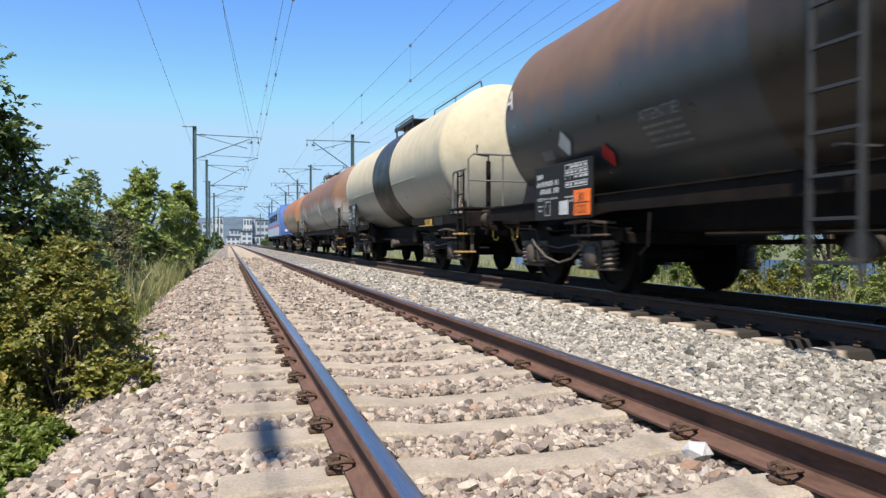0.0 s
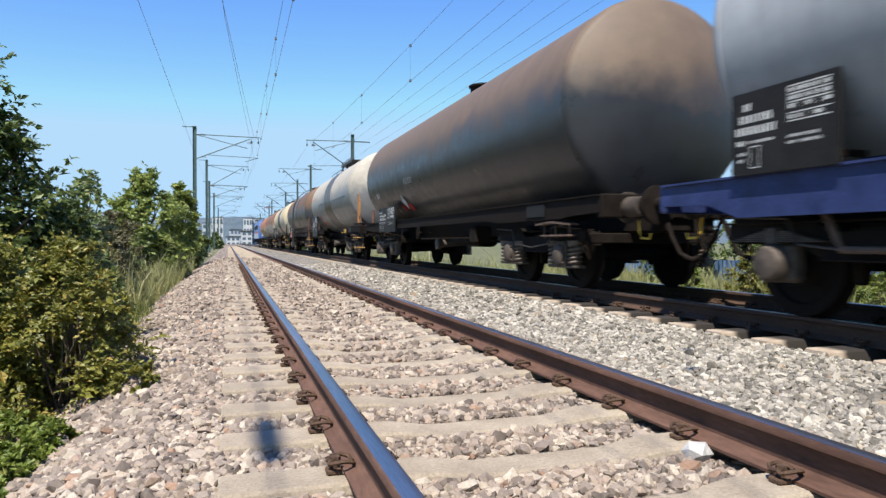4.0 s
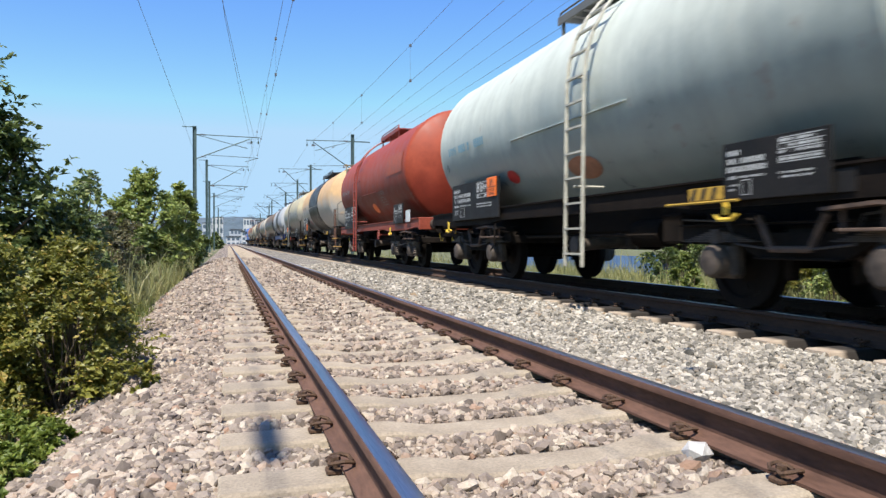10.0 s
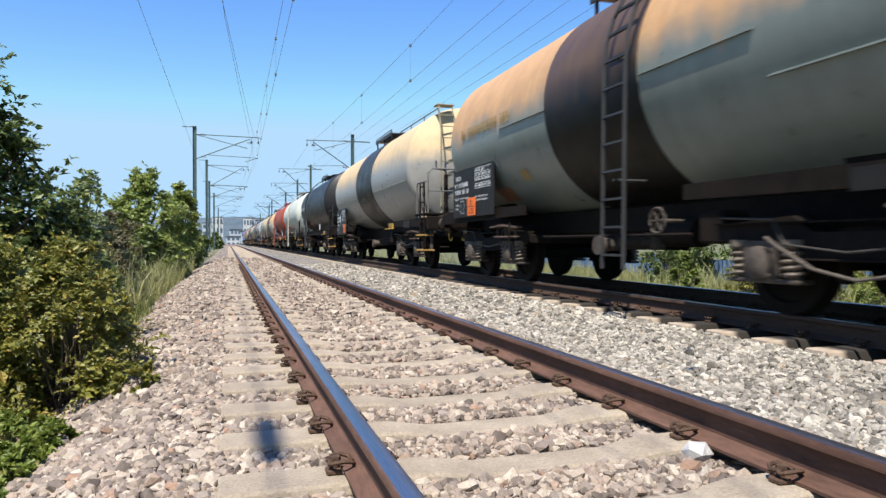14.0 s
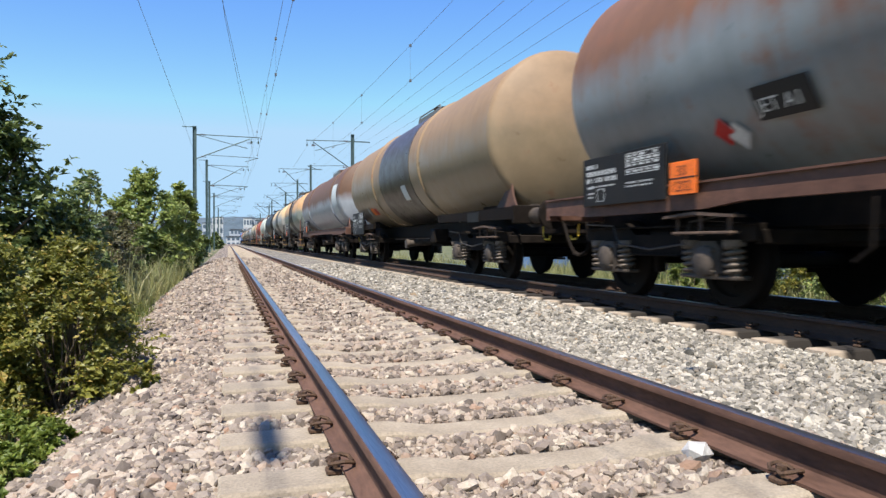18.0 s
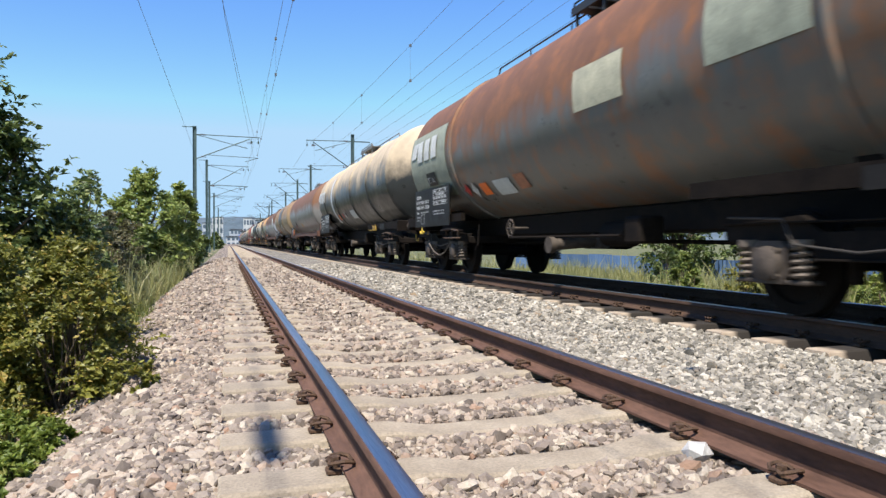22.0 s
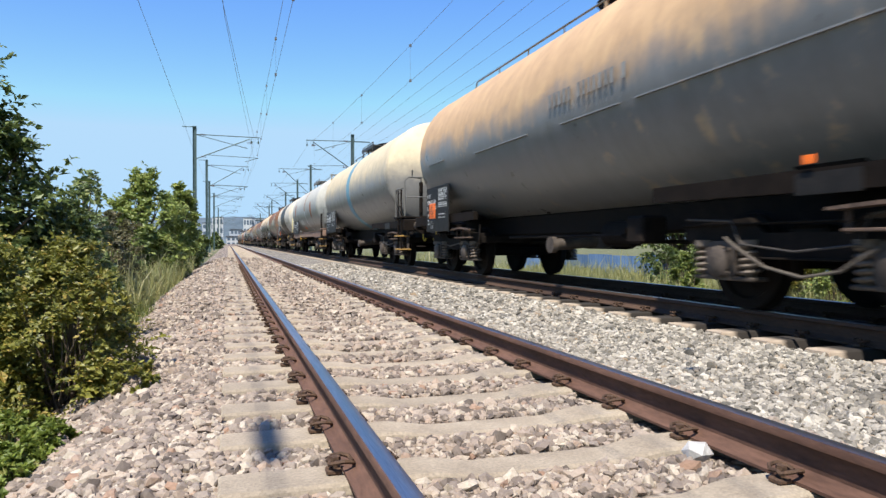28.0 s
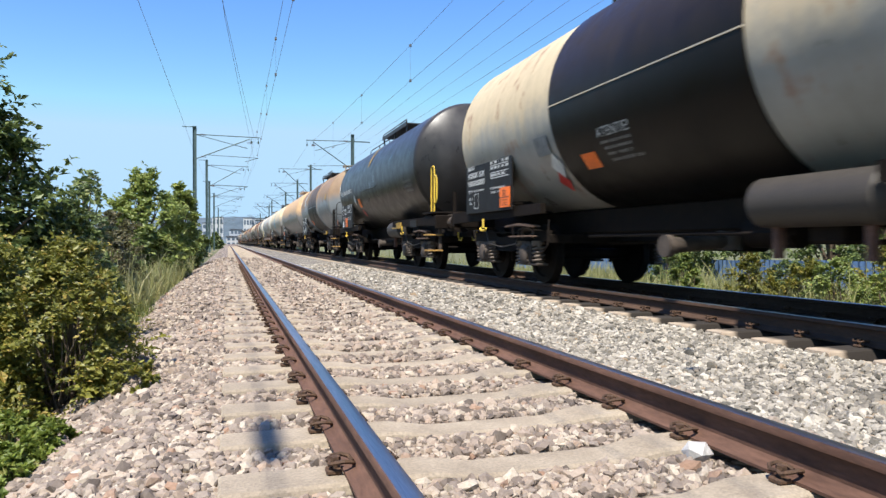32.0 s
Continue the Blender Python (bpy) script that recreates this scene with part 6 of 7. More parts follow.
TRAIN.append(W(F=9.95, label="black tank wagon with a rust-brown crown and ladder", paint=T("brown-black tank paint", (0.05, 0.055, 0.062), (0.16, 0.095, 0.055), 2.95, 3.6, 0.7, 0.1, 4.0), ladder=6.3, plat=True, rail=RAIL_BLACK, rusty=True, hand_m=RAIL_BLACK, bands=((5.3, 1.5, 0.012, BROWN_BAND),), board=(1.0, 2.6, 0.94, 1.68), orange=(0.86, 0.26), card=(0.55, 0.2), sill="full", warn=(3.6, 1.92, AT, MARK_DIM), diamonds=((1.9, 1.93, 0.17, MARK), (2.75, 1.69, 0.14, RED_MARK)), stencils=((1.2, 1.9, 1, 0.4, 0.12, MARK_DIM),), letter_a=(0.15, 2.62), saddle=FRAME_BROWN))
TRAIN.append(W(F=-5.16, label="slate-grey and beige tank wagon with a brown middle band", paint=T("slate and beige tank paint", (0.2, 0.21, 0.22), (0.46, 0.43, 0.37), 3.0, 3.6, 0.9, 0.14, 5.0, rust_colour=(0.35, 0.16, 0.08)), bands=((4.8, 1.9, 0.008, BROWN_BAND),), plat=True, hand_m=RAIL_ORANGE, hoops=True, rail=RAIL_BLACK, walks=((5.4, 8.0),), crown=((0.8, 5.2),), board=(-0.3, 1.6, 0.92, 1.9), diamonds=((2.6, 1.81, 0.15, RED_MARK), (1.04, 2.73, 0.13, ORANGE)), stripes=3.6, ledges=((3.0, 4.7, 2.4), (6.8, 10.5, 2.36)), patches=((2.75, 3.25, 1.47, 1.6, ORANGE),), saddle=FRAME_BROWN, rusty=True))
TRAIN.append(W(F=-19.83, label="blue-black tank wagon with a brownish crown", paint=T("blue-black tank paint", (0.032, 0.036, 0.044), (0.16, 0.115, 0.08), 3.0, 3.7, 0.6, 0.05, 6.0), sill="full", rail=RAIL_GREY, board=(1.4, 3.4, 0.92, 1.6), warn=(4.55, 2.06, AT * 1.15, MARK), diamonds=((3.87, 1.69, 0.19, MARK),), patches=((3.35, 3.65, 1.48, 1.62, RED_MARK), (4.0, 4.3, 1.46, 1.62, RED_MARK)), stencils=((1.25, 2.05, 1, 0.36, 0.14, MARK),), handwheel=5.6, handwheel_m=GEAR_BLACK))
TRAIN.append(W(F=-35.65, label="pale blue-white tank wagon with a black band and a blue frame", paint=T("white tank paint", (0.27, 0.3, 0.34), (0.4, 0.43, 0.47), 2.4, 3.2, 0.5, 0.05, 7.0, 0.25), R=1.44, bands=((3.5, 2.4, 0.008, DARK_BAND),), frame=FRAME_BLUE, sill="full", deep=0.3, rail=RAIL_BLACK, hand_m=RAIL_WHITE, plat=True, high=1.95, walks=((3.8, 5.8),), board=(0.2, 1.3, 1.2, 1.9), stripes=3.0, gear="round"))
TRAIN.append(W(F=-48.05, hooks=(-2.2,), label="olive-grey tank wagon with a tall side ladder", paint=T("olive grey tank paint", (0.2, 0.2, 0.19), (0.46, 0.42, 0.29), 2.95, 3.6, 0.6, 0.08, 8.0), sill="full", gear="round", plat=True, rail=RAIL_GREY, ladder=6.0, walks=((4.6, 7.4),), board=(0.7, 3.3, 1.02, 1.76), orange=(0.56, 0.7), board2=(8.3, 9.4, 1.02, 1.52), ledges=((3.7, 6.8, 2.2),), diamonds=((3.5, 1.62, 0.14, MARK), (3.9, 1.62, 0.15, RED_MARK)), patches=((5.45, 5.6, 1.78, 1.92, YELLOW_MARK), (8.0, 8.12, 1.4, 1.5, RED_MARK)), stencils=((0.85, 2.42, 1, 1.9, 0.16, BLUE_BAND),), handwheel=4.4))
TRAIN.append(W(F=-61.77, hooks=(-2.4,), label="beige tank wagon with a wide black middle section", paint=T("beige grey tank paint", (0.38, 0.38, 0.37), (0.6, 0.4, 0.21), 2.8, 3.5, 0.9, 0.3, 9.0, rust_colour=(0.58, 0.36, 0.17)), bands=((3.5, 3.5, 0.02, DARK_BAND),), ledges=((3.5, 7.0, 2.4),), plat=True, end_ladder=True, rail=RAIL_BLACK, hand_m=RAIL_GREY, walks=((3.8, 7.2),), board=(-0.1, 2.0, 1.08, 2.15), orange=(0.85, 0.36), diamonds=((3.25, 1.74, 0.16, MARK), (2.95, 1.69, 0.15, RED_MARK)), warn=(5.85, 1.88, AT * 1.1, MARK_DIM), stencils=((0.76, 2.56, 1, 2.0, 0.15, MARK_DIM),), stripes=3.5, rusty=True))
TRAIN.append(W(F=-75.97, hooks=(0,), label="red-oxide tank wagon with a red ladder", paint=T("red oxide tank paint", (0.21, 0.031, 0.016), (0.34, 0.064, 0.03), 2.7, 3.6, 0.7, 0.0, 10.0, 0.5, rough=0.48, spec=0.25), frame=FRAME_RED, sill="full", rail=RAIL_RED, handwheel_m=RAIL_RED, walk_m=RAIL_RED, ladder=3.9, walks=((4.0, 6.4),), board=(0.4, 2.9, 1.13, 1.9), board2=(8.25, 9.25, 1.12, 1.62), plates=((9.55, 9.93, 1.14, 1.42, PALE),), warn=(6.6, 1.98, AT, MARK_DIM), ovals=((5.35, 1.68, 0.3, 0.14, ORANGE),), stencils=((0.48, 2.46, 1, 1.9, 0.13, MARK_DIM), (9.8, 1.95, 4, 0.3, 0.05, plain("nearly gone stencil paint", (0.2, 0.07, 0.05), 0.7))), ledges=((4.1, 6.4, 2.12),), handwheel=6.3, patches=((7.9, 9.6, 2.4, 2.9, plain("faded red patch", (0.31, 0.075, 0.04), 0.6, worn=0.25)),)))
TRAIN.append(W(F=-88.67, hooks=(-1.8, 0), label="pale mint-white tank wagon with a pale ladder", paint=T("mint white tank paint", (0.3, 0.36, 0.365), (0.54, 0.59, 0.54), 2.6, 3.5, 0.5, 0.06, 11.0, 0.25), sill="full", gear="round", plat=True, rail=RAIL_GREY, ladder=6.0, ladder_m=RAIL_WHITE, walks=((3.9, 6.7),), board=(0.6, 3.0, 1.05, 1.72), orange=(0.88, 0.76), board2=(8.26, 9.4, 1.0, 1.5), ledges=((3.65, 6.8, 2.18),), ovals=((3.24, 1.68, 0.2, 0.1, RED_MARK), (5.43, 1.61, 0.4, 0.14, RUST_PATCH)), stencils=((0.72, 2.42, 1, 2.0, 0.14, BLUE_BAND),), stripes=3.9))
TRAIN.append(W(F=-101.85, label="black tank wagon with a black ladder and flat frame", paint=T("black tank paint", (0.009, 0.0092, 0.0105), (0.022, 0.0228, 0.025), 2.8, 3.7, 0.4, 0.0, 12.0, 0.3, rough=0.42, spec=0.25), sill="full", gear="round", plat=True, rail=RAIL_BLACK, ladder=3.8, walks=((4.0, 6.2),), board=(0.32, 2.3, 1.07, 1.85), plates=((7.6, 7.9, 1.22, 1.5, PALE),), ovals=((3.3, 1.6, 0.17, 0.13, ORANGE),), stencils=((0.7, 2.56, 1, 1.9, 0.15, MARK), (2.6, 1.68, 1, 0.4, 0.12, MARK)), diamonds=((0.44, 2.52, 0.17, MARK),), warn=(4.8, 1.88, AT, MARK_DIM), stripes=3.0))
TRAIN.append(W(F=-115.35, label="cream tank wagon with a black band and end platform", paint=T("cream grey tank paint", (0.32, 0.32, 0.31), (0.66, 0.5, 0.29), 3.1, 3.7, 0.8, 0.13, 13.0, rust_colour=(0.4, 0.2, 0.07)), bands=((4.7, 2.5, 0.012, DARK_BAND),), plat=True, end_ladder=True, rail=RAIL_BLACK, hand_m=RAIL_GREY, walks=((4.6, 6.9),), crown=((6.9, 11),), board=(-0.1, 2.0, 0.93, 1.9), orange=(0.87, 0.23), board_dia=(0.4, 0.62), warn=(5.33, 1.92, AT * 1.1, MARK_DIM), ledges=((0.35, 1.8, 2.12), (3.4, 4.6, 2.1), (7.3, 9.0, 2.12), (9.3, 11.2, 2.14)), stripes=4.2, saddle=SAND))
TRAIN.append(W(F=-130.14, label="teal-grey tank wagon with an orange-stained crown", paint=T("teal grey tank paint", (0.21, 0.24, 0.22), (0.56, 0.34, 0.17), 3.0, 3.55, 0.8, 0.12, 14.0, rust_colour=(0.42, 0.2, 0.08)), bands=((4.2, 2.2, 0.008, BROWNED_BAND),), ladder=6.2, plat=True, rail=RAIL_BLACK, walks=((4.2, 6.3),), board=(0.0, 2.1, 1.1, 2.0), orange=(0.5, 0.2), ledges=((2.6, 4.2, 2.42), (6.45, 8.06, 2.38), (8.16, 9.3, 1.98)), stencils=((0.83, 2.65, 1, 2.7, 0.16, OCHRE_MARK),), rusty=True, handwheel=6.6, handwheel_m=GEAR, patches=((2.9, 3.15, 1.6, 1.75, OCHRE_MARK), (1.6, 2.2, 1.35, 1.55, RUST_PATCH)), saddle=FRAME_BROWN))
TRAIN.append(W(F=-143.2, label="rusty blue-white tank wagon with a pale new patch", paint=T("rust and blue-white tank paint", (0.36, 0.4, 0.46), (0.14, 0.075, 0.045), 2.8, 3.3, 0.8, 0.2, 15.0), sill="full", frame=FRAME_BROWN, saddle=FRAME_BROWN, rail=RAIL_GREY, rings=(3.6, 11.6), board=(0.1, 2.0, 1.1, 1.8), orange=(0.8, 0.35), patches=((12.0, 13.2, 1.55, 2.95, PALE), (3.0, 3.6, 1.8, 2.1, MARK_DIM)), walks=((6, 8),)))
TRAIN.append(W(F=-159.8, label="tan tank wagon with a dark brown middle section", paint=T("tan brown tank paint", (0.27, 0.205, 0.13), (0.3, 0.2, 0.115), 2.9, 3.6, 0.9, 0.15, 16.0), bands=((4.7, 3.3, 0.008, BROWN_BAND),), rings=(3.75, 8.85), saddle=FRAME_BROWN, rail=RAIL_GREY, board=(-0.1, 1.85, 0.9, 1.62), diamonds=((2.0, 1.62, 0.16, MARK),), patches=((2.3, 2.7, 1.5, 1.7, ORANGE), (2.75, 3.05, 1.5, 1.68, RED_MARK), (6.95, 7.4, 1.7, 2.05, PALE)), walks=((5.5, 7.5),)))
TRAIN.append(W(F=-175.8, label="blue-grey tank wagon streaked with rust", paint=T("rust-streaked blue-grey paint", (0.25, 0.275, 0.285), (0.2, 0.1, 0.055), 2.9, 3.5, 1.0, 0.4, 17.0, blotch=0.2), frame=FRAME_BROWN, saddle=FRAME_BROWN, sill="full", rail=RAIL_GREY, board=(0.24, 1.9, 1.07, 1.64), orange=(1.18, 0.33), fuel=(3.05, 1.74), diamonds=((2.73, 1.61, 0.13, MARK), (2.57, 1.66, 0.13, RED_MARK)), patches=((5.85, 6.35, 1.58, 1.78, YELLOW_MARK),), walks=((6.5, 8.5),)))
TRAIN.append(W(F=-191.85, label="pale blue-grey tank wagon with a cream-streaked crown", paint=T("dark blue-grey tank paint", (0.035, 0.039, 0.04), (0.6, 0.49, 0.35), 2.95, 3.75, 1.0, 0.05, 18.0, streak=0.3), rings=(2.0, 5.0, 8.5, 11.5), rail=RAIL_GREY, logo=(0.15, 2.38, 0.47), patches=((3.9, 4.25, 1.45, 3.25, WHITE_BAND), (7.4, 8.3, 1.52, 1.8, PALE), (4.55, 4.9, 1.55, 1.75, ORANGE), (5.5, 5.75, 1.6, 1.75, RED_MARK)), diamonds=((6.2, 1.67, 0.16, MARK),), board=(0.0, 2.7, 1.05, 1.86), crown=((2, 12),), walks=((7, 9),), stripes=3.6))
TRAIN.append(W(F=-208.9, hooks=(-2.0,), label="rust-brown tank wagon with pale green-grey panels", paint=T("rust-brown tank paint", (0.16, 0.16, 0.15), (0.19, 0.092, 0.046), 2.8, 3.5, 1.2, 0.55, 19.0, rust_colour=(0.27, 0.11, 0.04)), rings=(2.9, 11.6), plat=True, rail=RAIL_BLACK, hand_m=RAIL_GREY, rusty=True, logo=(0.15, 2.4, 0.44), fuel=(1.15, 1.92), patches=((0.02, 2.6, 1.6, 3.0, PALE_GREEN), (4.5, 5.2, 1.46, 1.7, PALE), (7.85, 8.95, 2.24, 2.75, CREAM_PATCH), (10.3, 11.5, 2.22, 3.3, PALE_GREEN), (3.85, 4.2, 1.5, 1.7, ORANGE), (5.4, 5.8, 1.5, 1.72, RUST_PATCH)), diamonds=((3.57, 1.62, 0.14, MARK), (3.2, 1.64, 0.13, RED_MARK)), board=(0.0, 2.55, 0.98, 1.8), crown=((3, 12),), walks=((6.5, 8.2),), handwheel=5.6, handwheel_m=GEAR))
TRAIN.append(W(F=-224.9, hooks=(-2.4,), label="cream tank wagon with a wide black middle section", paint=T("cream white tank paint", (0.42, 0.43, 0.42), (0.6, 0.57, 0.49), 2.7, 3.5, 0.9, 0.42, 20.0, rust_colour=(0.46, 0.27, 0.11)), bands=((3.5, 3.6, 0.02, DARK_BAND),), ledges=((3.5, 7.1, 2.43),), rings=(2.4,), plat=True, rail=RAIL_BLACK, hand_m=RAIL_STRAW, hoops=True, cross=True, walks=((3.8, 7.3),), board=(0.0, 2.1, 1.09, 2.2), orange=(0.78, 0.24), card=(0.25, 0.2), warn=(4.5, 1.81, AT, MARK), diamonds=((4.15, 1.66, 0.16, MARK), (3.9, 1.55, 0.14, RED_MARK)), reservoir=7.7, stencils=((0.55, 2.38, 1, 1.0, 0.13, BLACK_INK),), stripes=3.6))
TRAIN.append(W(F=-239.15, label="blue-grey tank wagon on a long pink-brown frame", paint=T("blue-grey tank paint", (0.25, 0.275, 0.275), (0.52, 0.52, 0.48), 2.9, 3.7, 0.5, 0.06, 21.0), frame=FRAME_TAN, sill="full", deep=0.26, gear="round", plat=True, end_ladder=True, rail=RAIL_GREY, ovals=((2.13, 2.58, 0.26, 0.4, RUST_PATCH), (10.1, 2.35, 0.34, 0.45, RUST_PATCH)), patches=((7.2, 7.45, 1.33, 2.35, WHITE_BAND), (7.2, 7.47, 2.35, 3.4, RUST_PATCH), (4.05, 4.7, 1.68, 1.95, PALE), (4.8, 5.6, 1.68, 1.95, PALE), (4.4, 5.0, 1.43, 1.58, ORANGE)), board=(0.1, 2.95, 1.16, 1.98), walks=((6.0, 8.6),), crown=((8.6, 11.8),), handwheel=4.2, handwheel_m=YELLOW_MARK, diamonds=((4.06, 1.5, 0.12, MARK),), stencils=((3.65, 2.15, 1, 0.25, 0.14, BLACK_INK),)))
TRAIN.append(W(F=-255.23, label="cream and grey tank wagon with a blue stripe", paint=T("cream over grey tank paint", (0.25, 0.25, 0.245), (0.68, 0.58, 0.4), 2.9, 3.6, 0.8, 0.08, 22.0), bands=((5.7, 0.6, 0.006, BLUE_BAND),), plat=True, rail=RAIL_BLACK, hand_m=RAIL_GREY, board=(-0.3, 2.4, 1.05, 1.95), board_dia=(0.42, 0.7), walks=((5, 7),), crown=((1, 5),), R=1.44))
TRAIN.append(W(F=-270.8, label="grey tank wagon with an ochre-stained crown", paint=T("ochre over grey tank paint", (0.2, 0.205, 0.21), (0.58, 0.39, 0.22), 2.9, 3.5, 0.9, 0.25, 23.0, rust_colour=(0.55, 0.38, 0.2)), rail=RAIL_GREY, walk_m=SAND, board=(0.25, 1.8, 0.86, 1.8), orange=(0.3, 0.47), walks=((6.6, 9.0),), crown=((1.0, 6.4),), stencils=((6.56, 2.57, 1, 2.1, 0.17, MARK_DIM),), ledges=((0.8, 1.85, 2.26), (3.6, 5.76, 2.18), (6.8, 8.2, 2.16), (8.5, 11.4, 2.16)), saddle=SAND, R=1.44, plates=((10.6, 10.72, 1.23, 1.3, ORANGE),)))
TRAIN.append(W(F=-285.5, hooks=(-2.5,), label="blue-grey tank wagon with a wide black middle and rust", paint=T("rusty blue-grey tank paint", (0.22, 0.25, 0.275), (0.3, 0.205, 0.13), 2.95, 3.5, 1.0, 0.22, 24.0, rust_colour=(0.26, 0.14, 0.08)), bands=((3.7, 3.7, 0.02, BROWNED_BAND),), ledges=((3.7, 7.4, 2.4),), rings=(3.7, 7.4), plat=True, end_ladder=True, rail=RAIL_BLACK, hand_m=RAIL_BLACK, saddle=FRAME_BROWN, board=(0.0, 2.2, 1.06, 2.15), board_dia=(0.78, 0.26), card=(0.4, 0.2), letter_a=(0.4, 2.68), triangle=(10.5, 2.62), walks=((4.3, 7.7),), patches=((2.15, 2.55, 2.64, 3.5, PALE), (3.9, 4.3, 1.58, 1.8, ORANGE)), warn=(5.9, 2.05, AT * 0.9, MARK_DIM), stripes=3.4))
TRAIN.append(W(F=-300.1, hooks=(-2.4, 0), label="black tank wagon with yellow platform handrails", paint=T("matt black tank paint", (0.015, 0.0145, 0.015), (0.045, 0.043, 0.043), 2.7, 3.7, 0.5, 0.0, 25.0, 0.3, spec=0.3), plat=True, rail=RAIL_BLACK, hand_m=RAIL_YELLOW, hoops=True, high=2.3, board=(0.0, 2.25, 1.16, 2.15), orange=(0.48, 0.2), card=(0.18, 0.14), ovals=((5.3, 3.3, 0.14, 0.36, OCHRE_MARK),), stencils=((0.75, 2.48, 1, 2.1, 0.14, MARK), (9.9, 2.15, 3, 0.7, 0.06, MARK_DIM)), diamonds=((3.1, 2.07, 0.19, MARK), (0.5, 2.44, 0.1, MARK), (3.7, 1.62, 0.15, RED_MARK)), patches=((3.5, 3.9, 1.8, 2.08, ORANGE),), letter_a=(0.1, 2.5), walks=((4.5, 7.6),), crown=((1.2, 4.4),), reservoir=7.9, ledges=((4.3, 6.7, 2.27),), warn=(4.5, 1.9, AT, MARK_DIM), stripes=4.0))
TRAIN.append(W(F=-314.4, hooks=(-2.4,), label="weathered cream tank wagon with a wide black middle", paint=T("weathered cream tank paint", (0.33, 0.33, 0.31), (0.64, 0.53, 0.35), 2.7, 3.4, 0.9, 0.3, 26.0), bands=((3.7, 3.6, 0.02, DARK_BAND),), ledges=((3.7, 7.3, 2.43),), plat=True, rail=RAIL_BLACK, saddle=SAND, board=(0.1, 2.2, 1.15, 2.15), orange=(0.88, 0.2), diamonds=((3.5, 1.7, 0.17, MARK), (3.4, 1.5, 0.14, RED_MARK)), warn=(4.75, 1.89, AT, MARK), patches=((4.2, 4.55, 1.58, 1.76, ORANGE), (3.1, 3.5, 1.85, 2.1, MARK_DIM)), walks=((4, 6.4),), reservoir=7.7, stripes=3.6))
WAGONS = []
for i, spec in enumerate(TRAIN):
    spec["seed"] = 100 + i
    front = spec["F"] + 1.5
    length = front - (TRAIN[i + 1]["F"] + 1.5) if i + 1 < len(TRAIN) else 14.5
    WAGONS.append((wagon(spec, length), front))


# ---- the engine ----
LOCO_BLUE = plain("blue engine paint", (0.06, 0.12, 0.3), 0.35)
LOCO_PALE = plain("pale blue-grey engine paint", (0.4, 0.44, 0.5), 0.4)
LOCO_RED = plain("red engine paint", (0.45, 0.04, 0.03), 0.4)


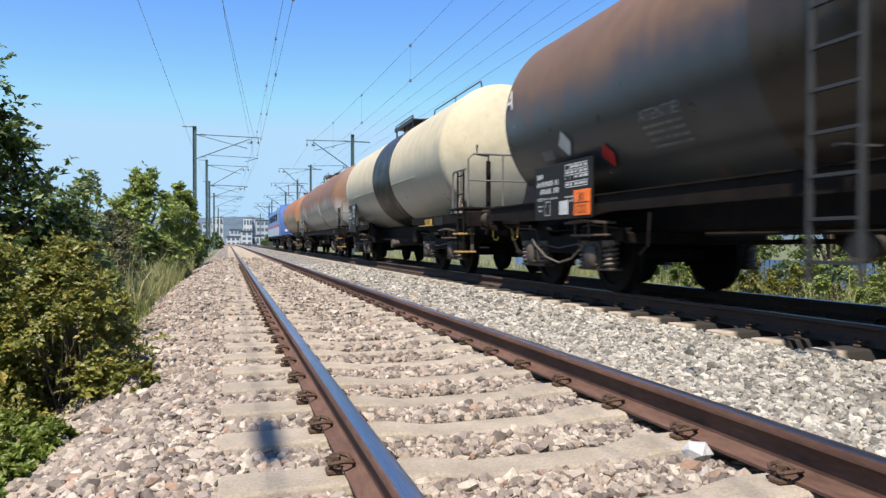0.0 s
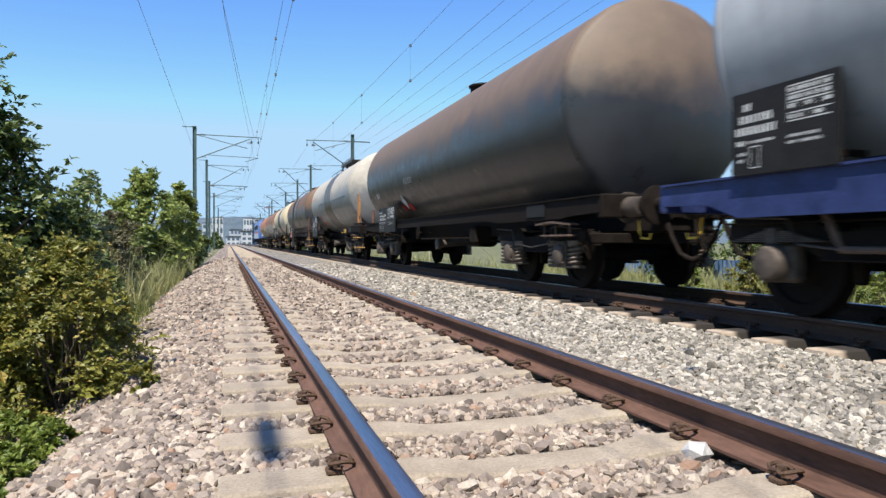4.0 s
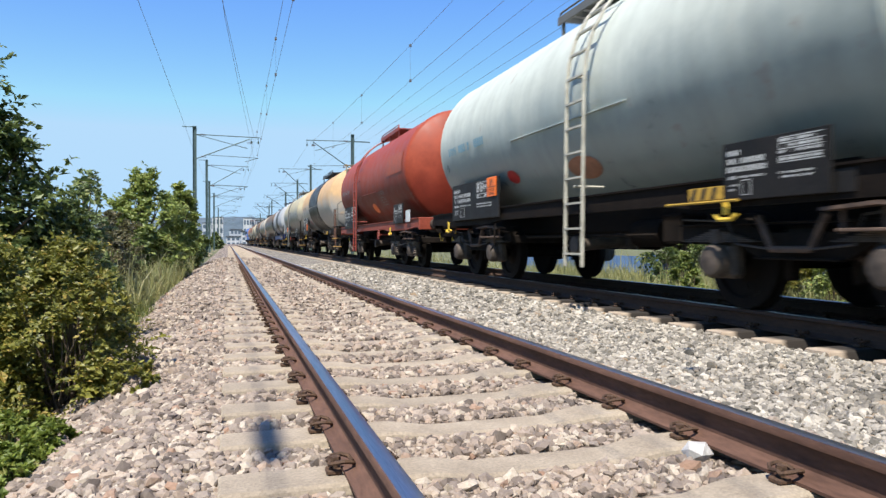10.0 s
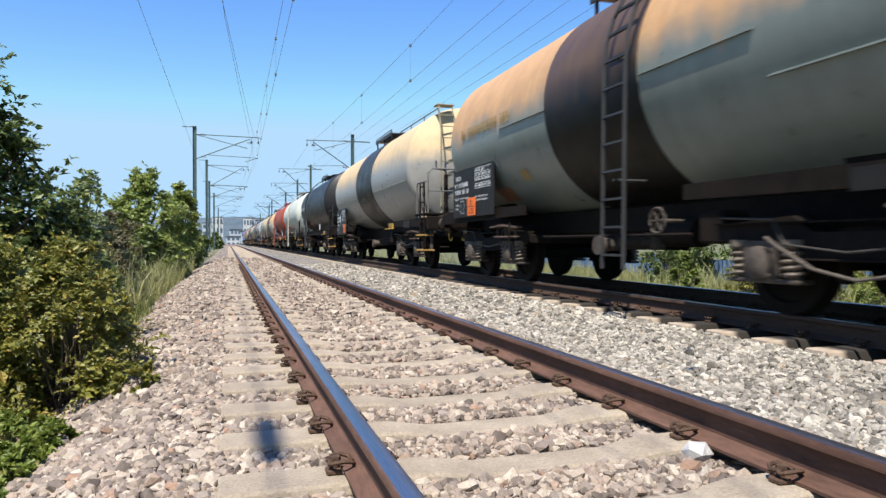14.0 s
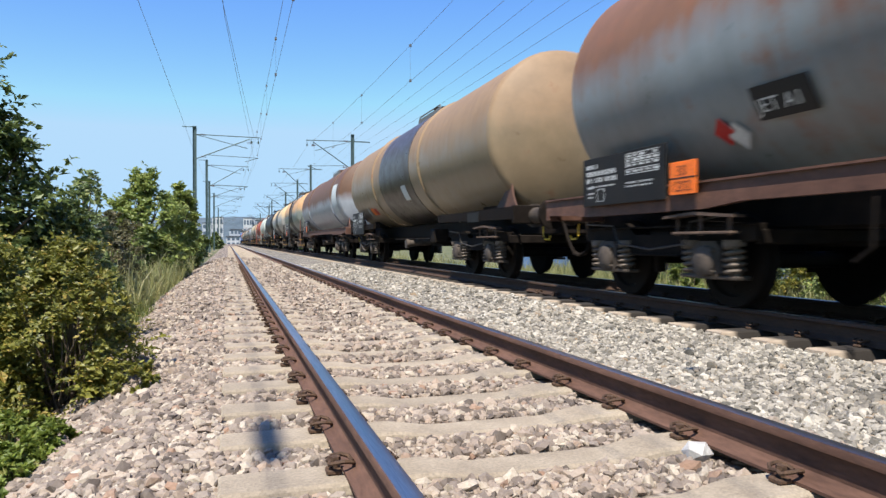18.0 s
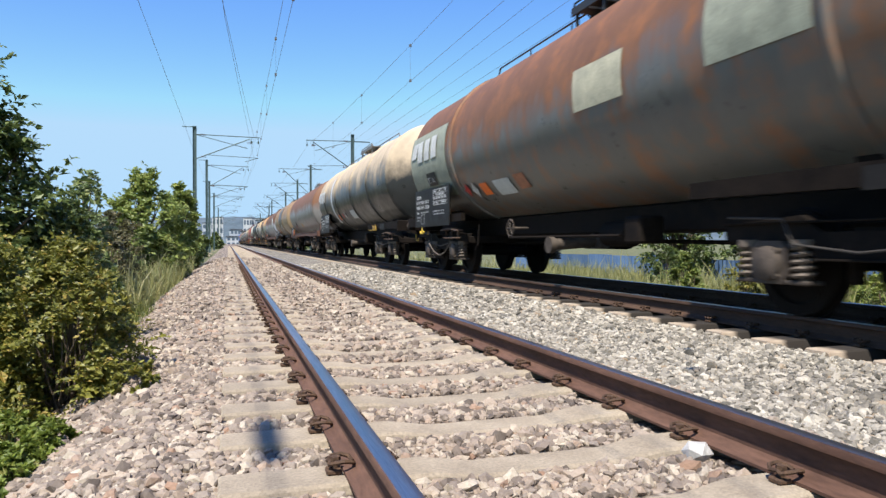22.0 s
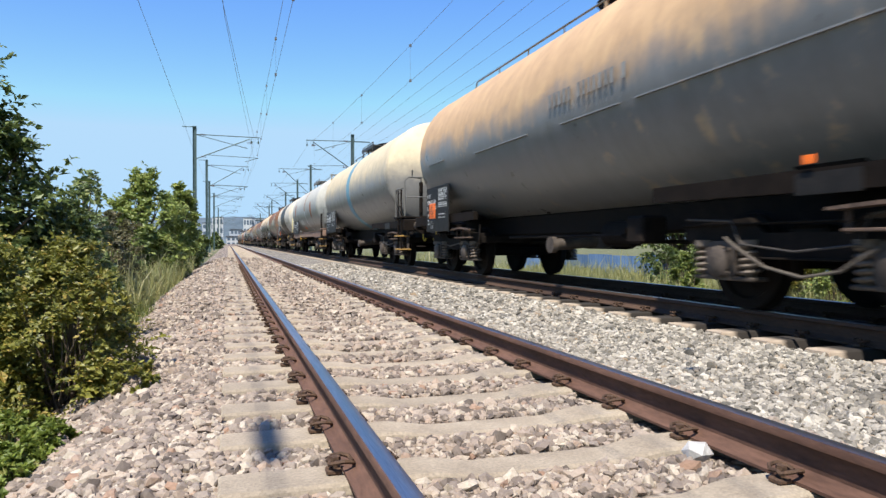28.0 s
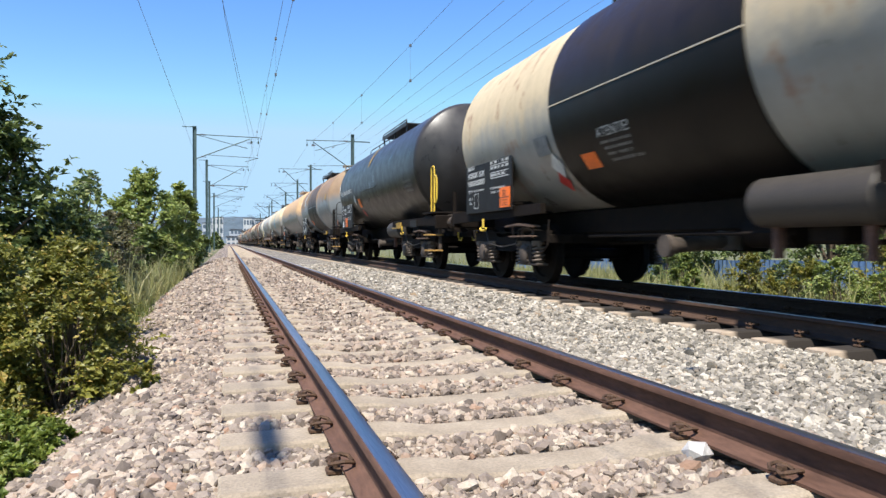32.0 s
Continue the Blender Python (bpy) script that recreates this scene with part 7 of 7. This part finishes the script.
def engine():
    L = 20.0
    e = thing("electric_engine", "blue and pale grey electric railway engine", "engine")
    cross = [(-1.48, 1.15), (-1.48, 3.1), (-1.3, 3.55), (-0.8, 3.75), (0.8, 3.75), (1.3, 3.55), (1.48, 3.1), (1.48, 1.15)]
    part("body", Shape().prism(cross, -L + 1.6, -1.6, "y"), LOCO_BLUE, e)
    for s in (-1, 1):
        part("lower_panel", Shape().box(s * 1.485, s * 1.5, -L + 2.2, -2.2, 1.2, 1.95), LOCO_PALE, e)
        part("stripe", Shape().box(s * 1.485, s * 1.502, -L + 2.2, -2.2, 1.98, 2.12), LOCO_RED, e)
        for k in range(5):
            y = -5 - k * 2.4
            part("side_grille", Shape().box(s * 1.485, s * 1.51, y - 0.7, y + 0.7, 2.5, 3.1, 0.01), FRAME_BLACK, e)
    for y, t in ((-1.6, 1), (-L + 1.6, -1)):
        nose = [(y, 1.15), (y + t * 0.75, 1.15), (y + t * 0.75, 2.1), (y + t * 0.25, 3.5), (y, 3.7)]
        cab = part("cab_front", Shape().prism(nose, -1.46, 1.46, "x"), LOCO_BLUE, e)
        for s in (-1, 1):
            part("windscreen", Shape().add([(s * 0.12, y + t * 0.69, 2.3), (s * 1.25, y + t * 0.69, 2.3), (s * 1.2, y + t * 0.36, 3.22), (s * 0.12, y + t * 0.36, 3.22)], [(0, 1, 2, 3)]), PANE, cab, "dark windscreen pane")
            part("headlight", Shape().cyl((s * 1.0, y + t * 0.74, 1.6), (s * 1.0, y + t * 0.79, 1.6), 0.12, 12), MARK, cab)
            part("cab_window", Shape().box(s * 1.47, s * 1.5, y - t * 0.2, y - t * 1.1, 2.3, 3.0, 0.01), PANE, cab)
            m = pose(s * 0.875, y + t * 0.98, 1.06, 0, 0, 180 if t > 0 else 0)
            buf = part("buffer", BUFFER, None, e, at=m)
            part("buffer_head", BUFFER_HEAD, None, buf)
        part("buffer_beam", Shape().box(-1.4, 1.4, y + t * 0.7, y + t * 0.98, 0.7, 1.2, 0.03), FRAME_BLACK, e)
    part("roof_equipment", Shape().box(-0.7, 0.7, -L + 5, -5, 3.75, 3.95, 0.05), ROOF, e)
    for y in (-4.2, -L + 4.2):
        up = y < -10
        top = 5.55 if up else 4.1
        p = Shape()
        for s in (-1, 1):
            p.tube([(s * 0.5, y, 3.95), (s * 0.45, y + 0.9, (3.95 + top) / 2), (s * 0.55, y, top)], 0.03, 5)
        p.tube([(-0.8, y, top - 0.08), (-0.5, y, top), (0.5, y, top), (0.8, y, top - 0.08)], 0.03, 5)
        part("pantograph", p, RAIL_RED, e)
    part("underframe", Shape().box(-1.4, 1.4, -L + 1.8, -1.8, 0.95, 1.15, 0.02), FRAME_BLACK, e)
    part("transformer_case", Shape().box(-1.1, 1.1, -L / 2 - 1.6, -L / 2 + 1.6, 0.3, 0.95, 0.06), FRAME_BLACK, e)
    bogie(e, -4.6, "coil")
    bogie(e, -L + 4.6, "coil")
    return e


ENGINE = engine()


# ---- movement ----
def motions():
    rows = lambda start: [(t, pose(T2_X, start + SPEED * t, T2_Z + RAIL_TOP)) for t in (0.0, 8.0, 16.0, 24.0, 32.0)]
    for ob, front in WAGONS:
        walk(ob, rows(front))
    walk(ENGINE, rows(WAGONS[0][1] + 20.0))
    # All wheels turn alike; the first is keyed and the others share its keys.
    step = 2 / FPS
    first = WHEELS[0]
    walk(first, [(k * step, pose(0, 0, 0, -math.degrees(SPEED * k * step / WHEEL_R) % -360)) for k in range(int(32.0 / step) + 1)])
    for w in WHEELS[1:]:
        w.rotation_mode = "QUATERNION"
        w.animation_data_create()
        w.animation_data.action = first.animation_data.action
        w.animation_data.action_slot = first.animation_data.action_slot


motions()
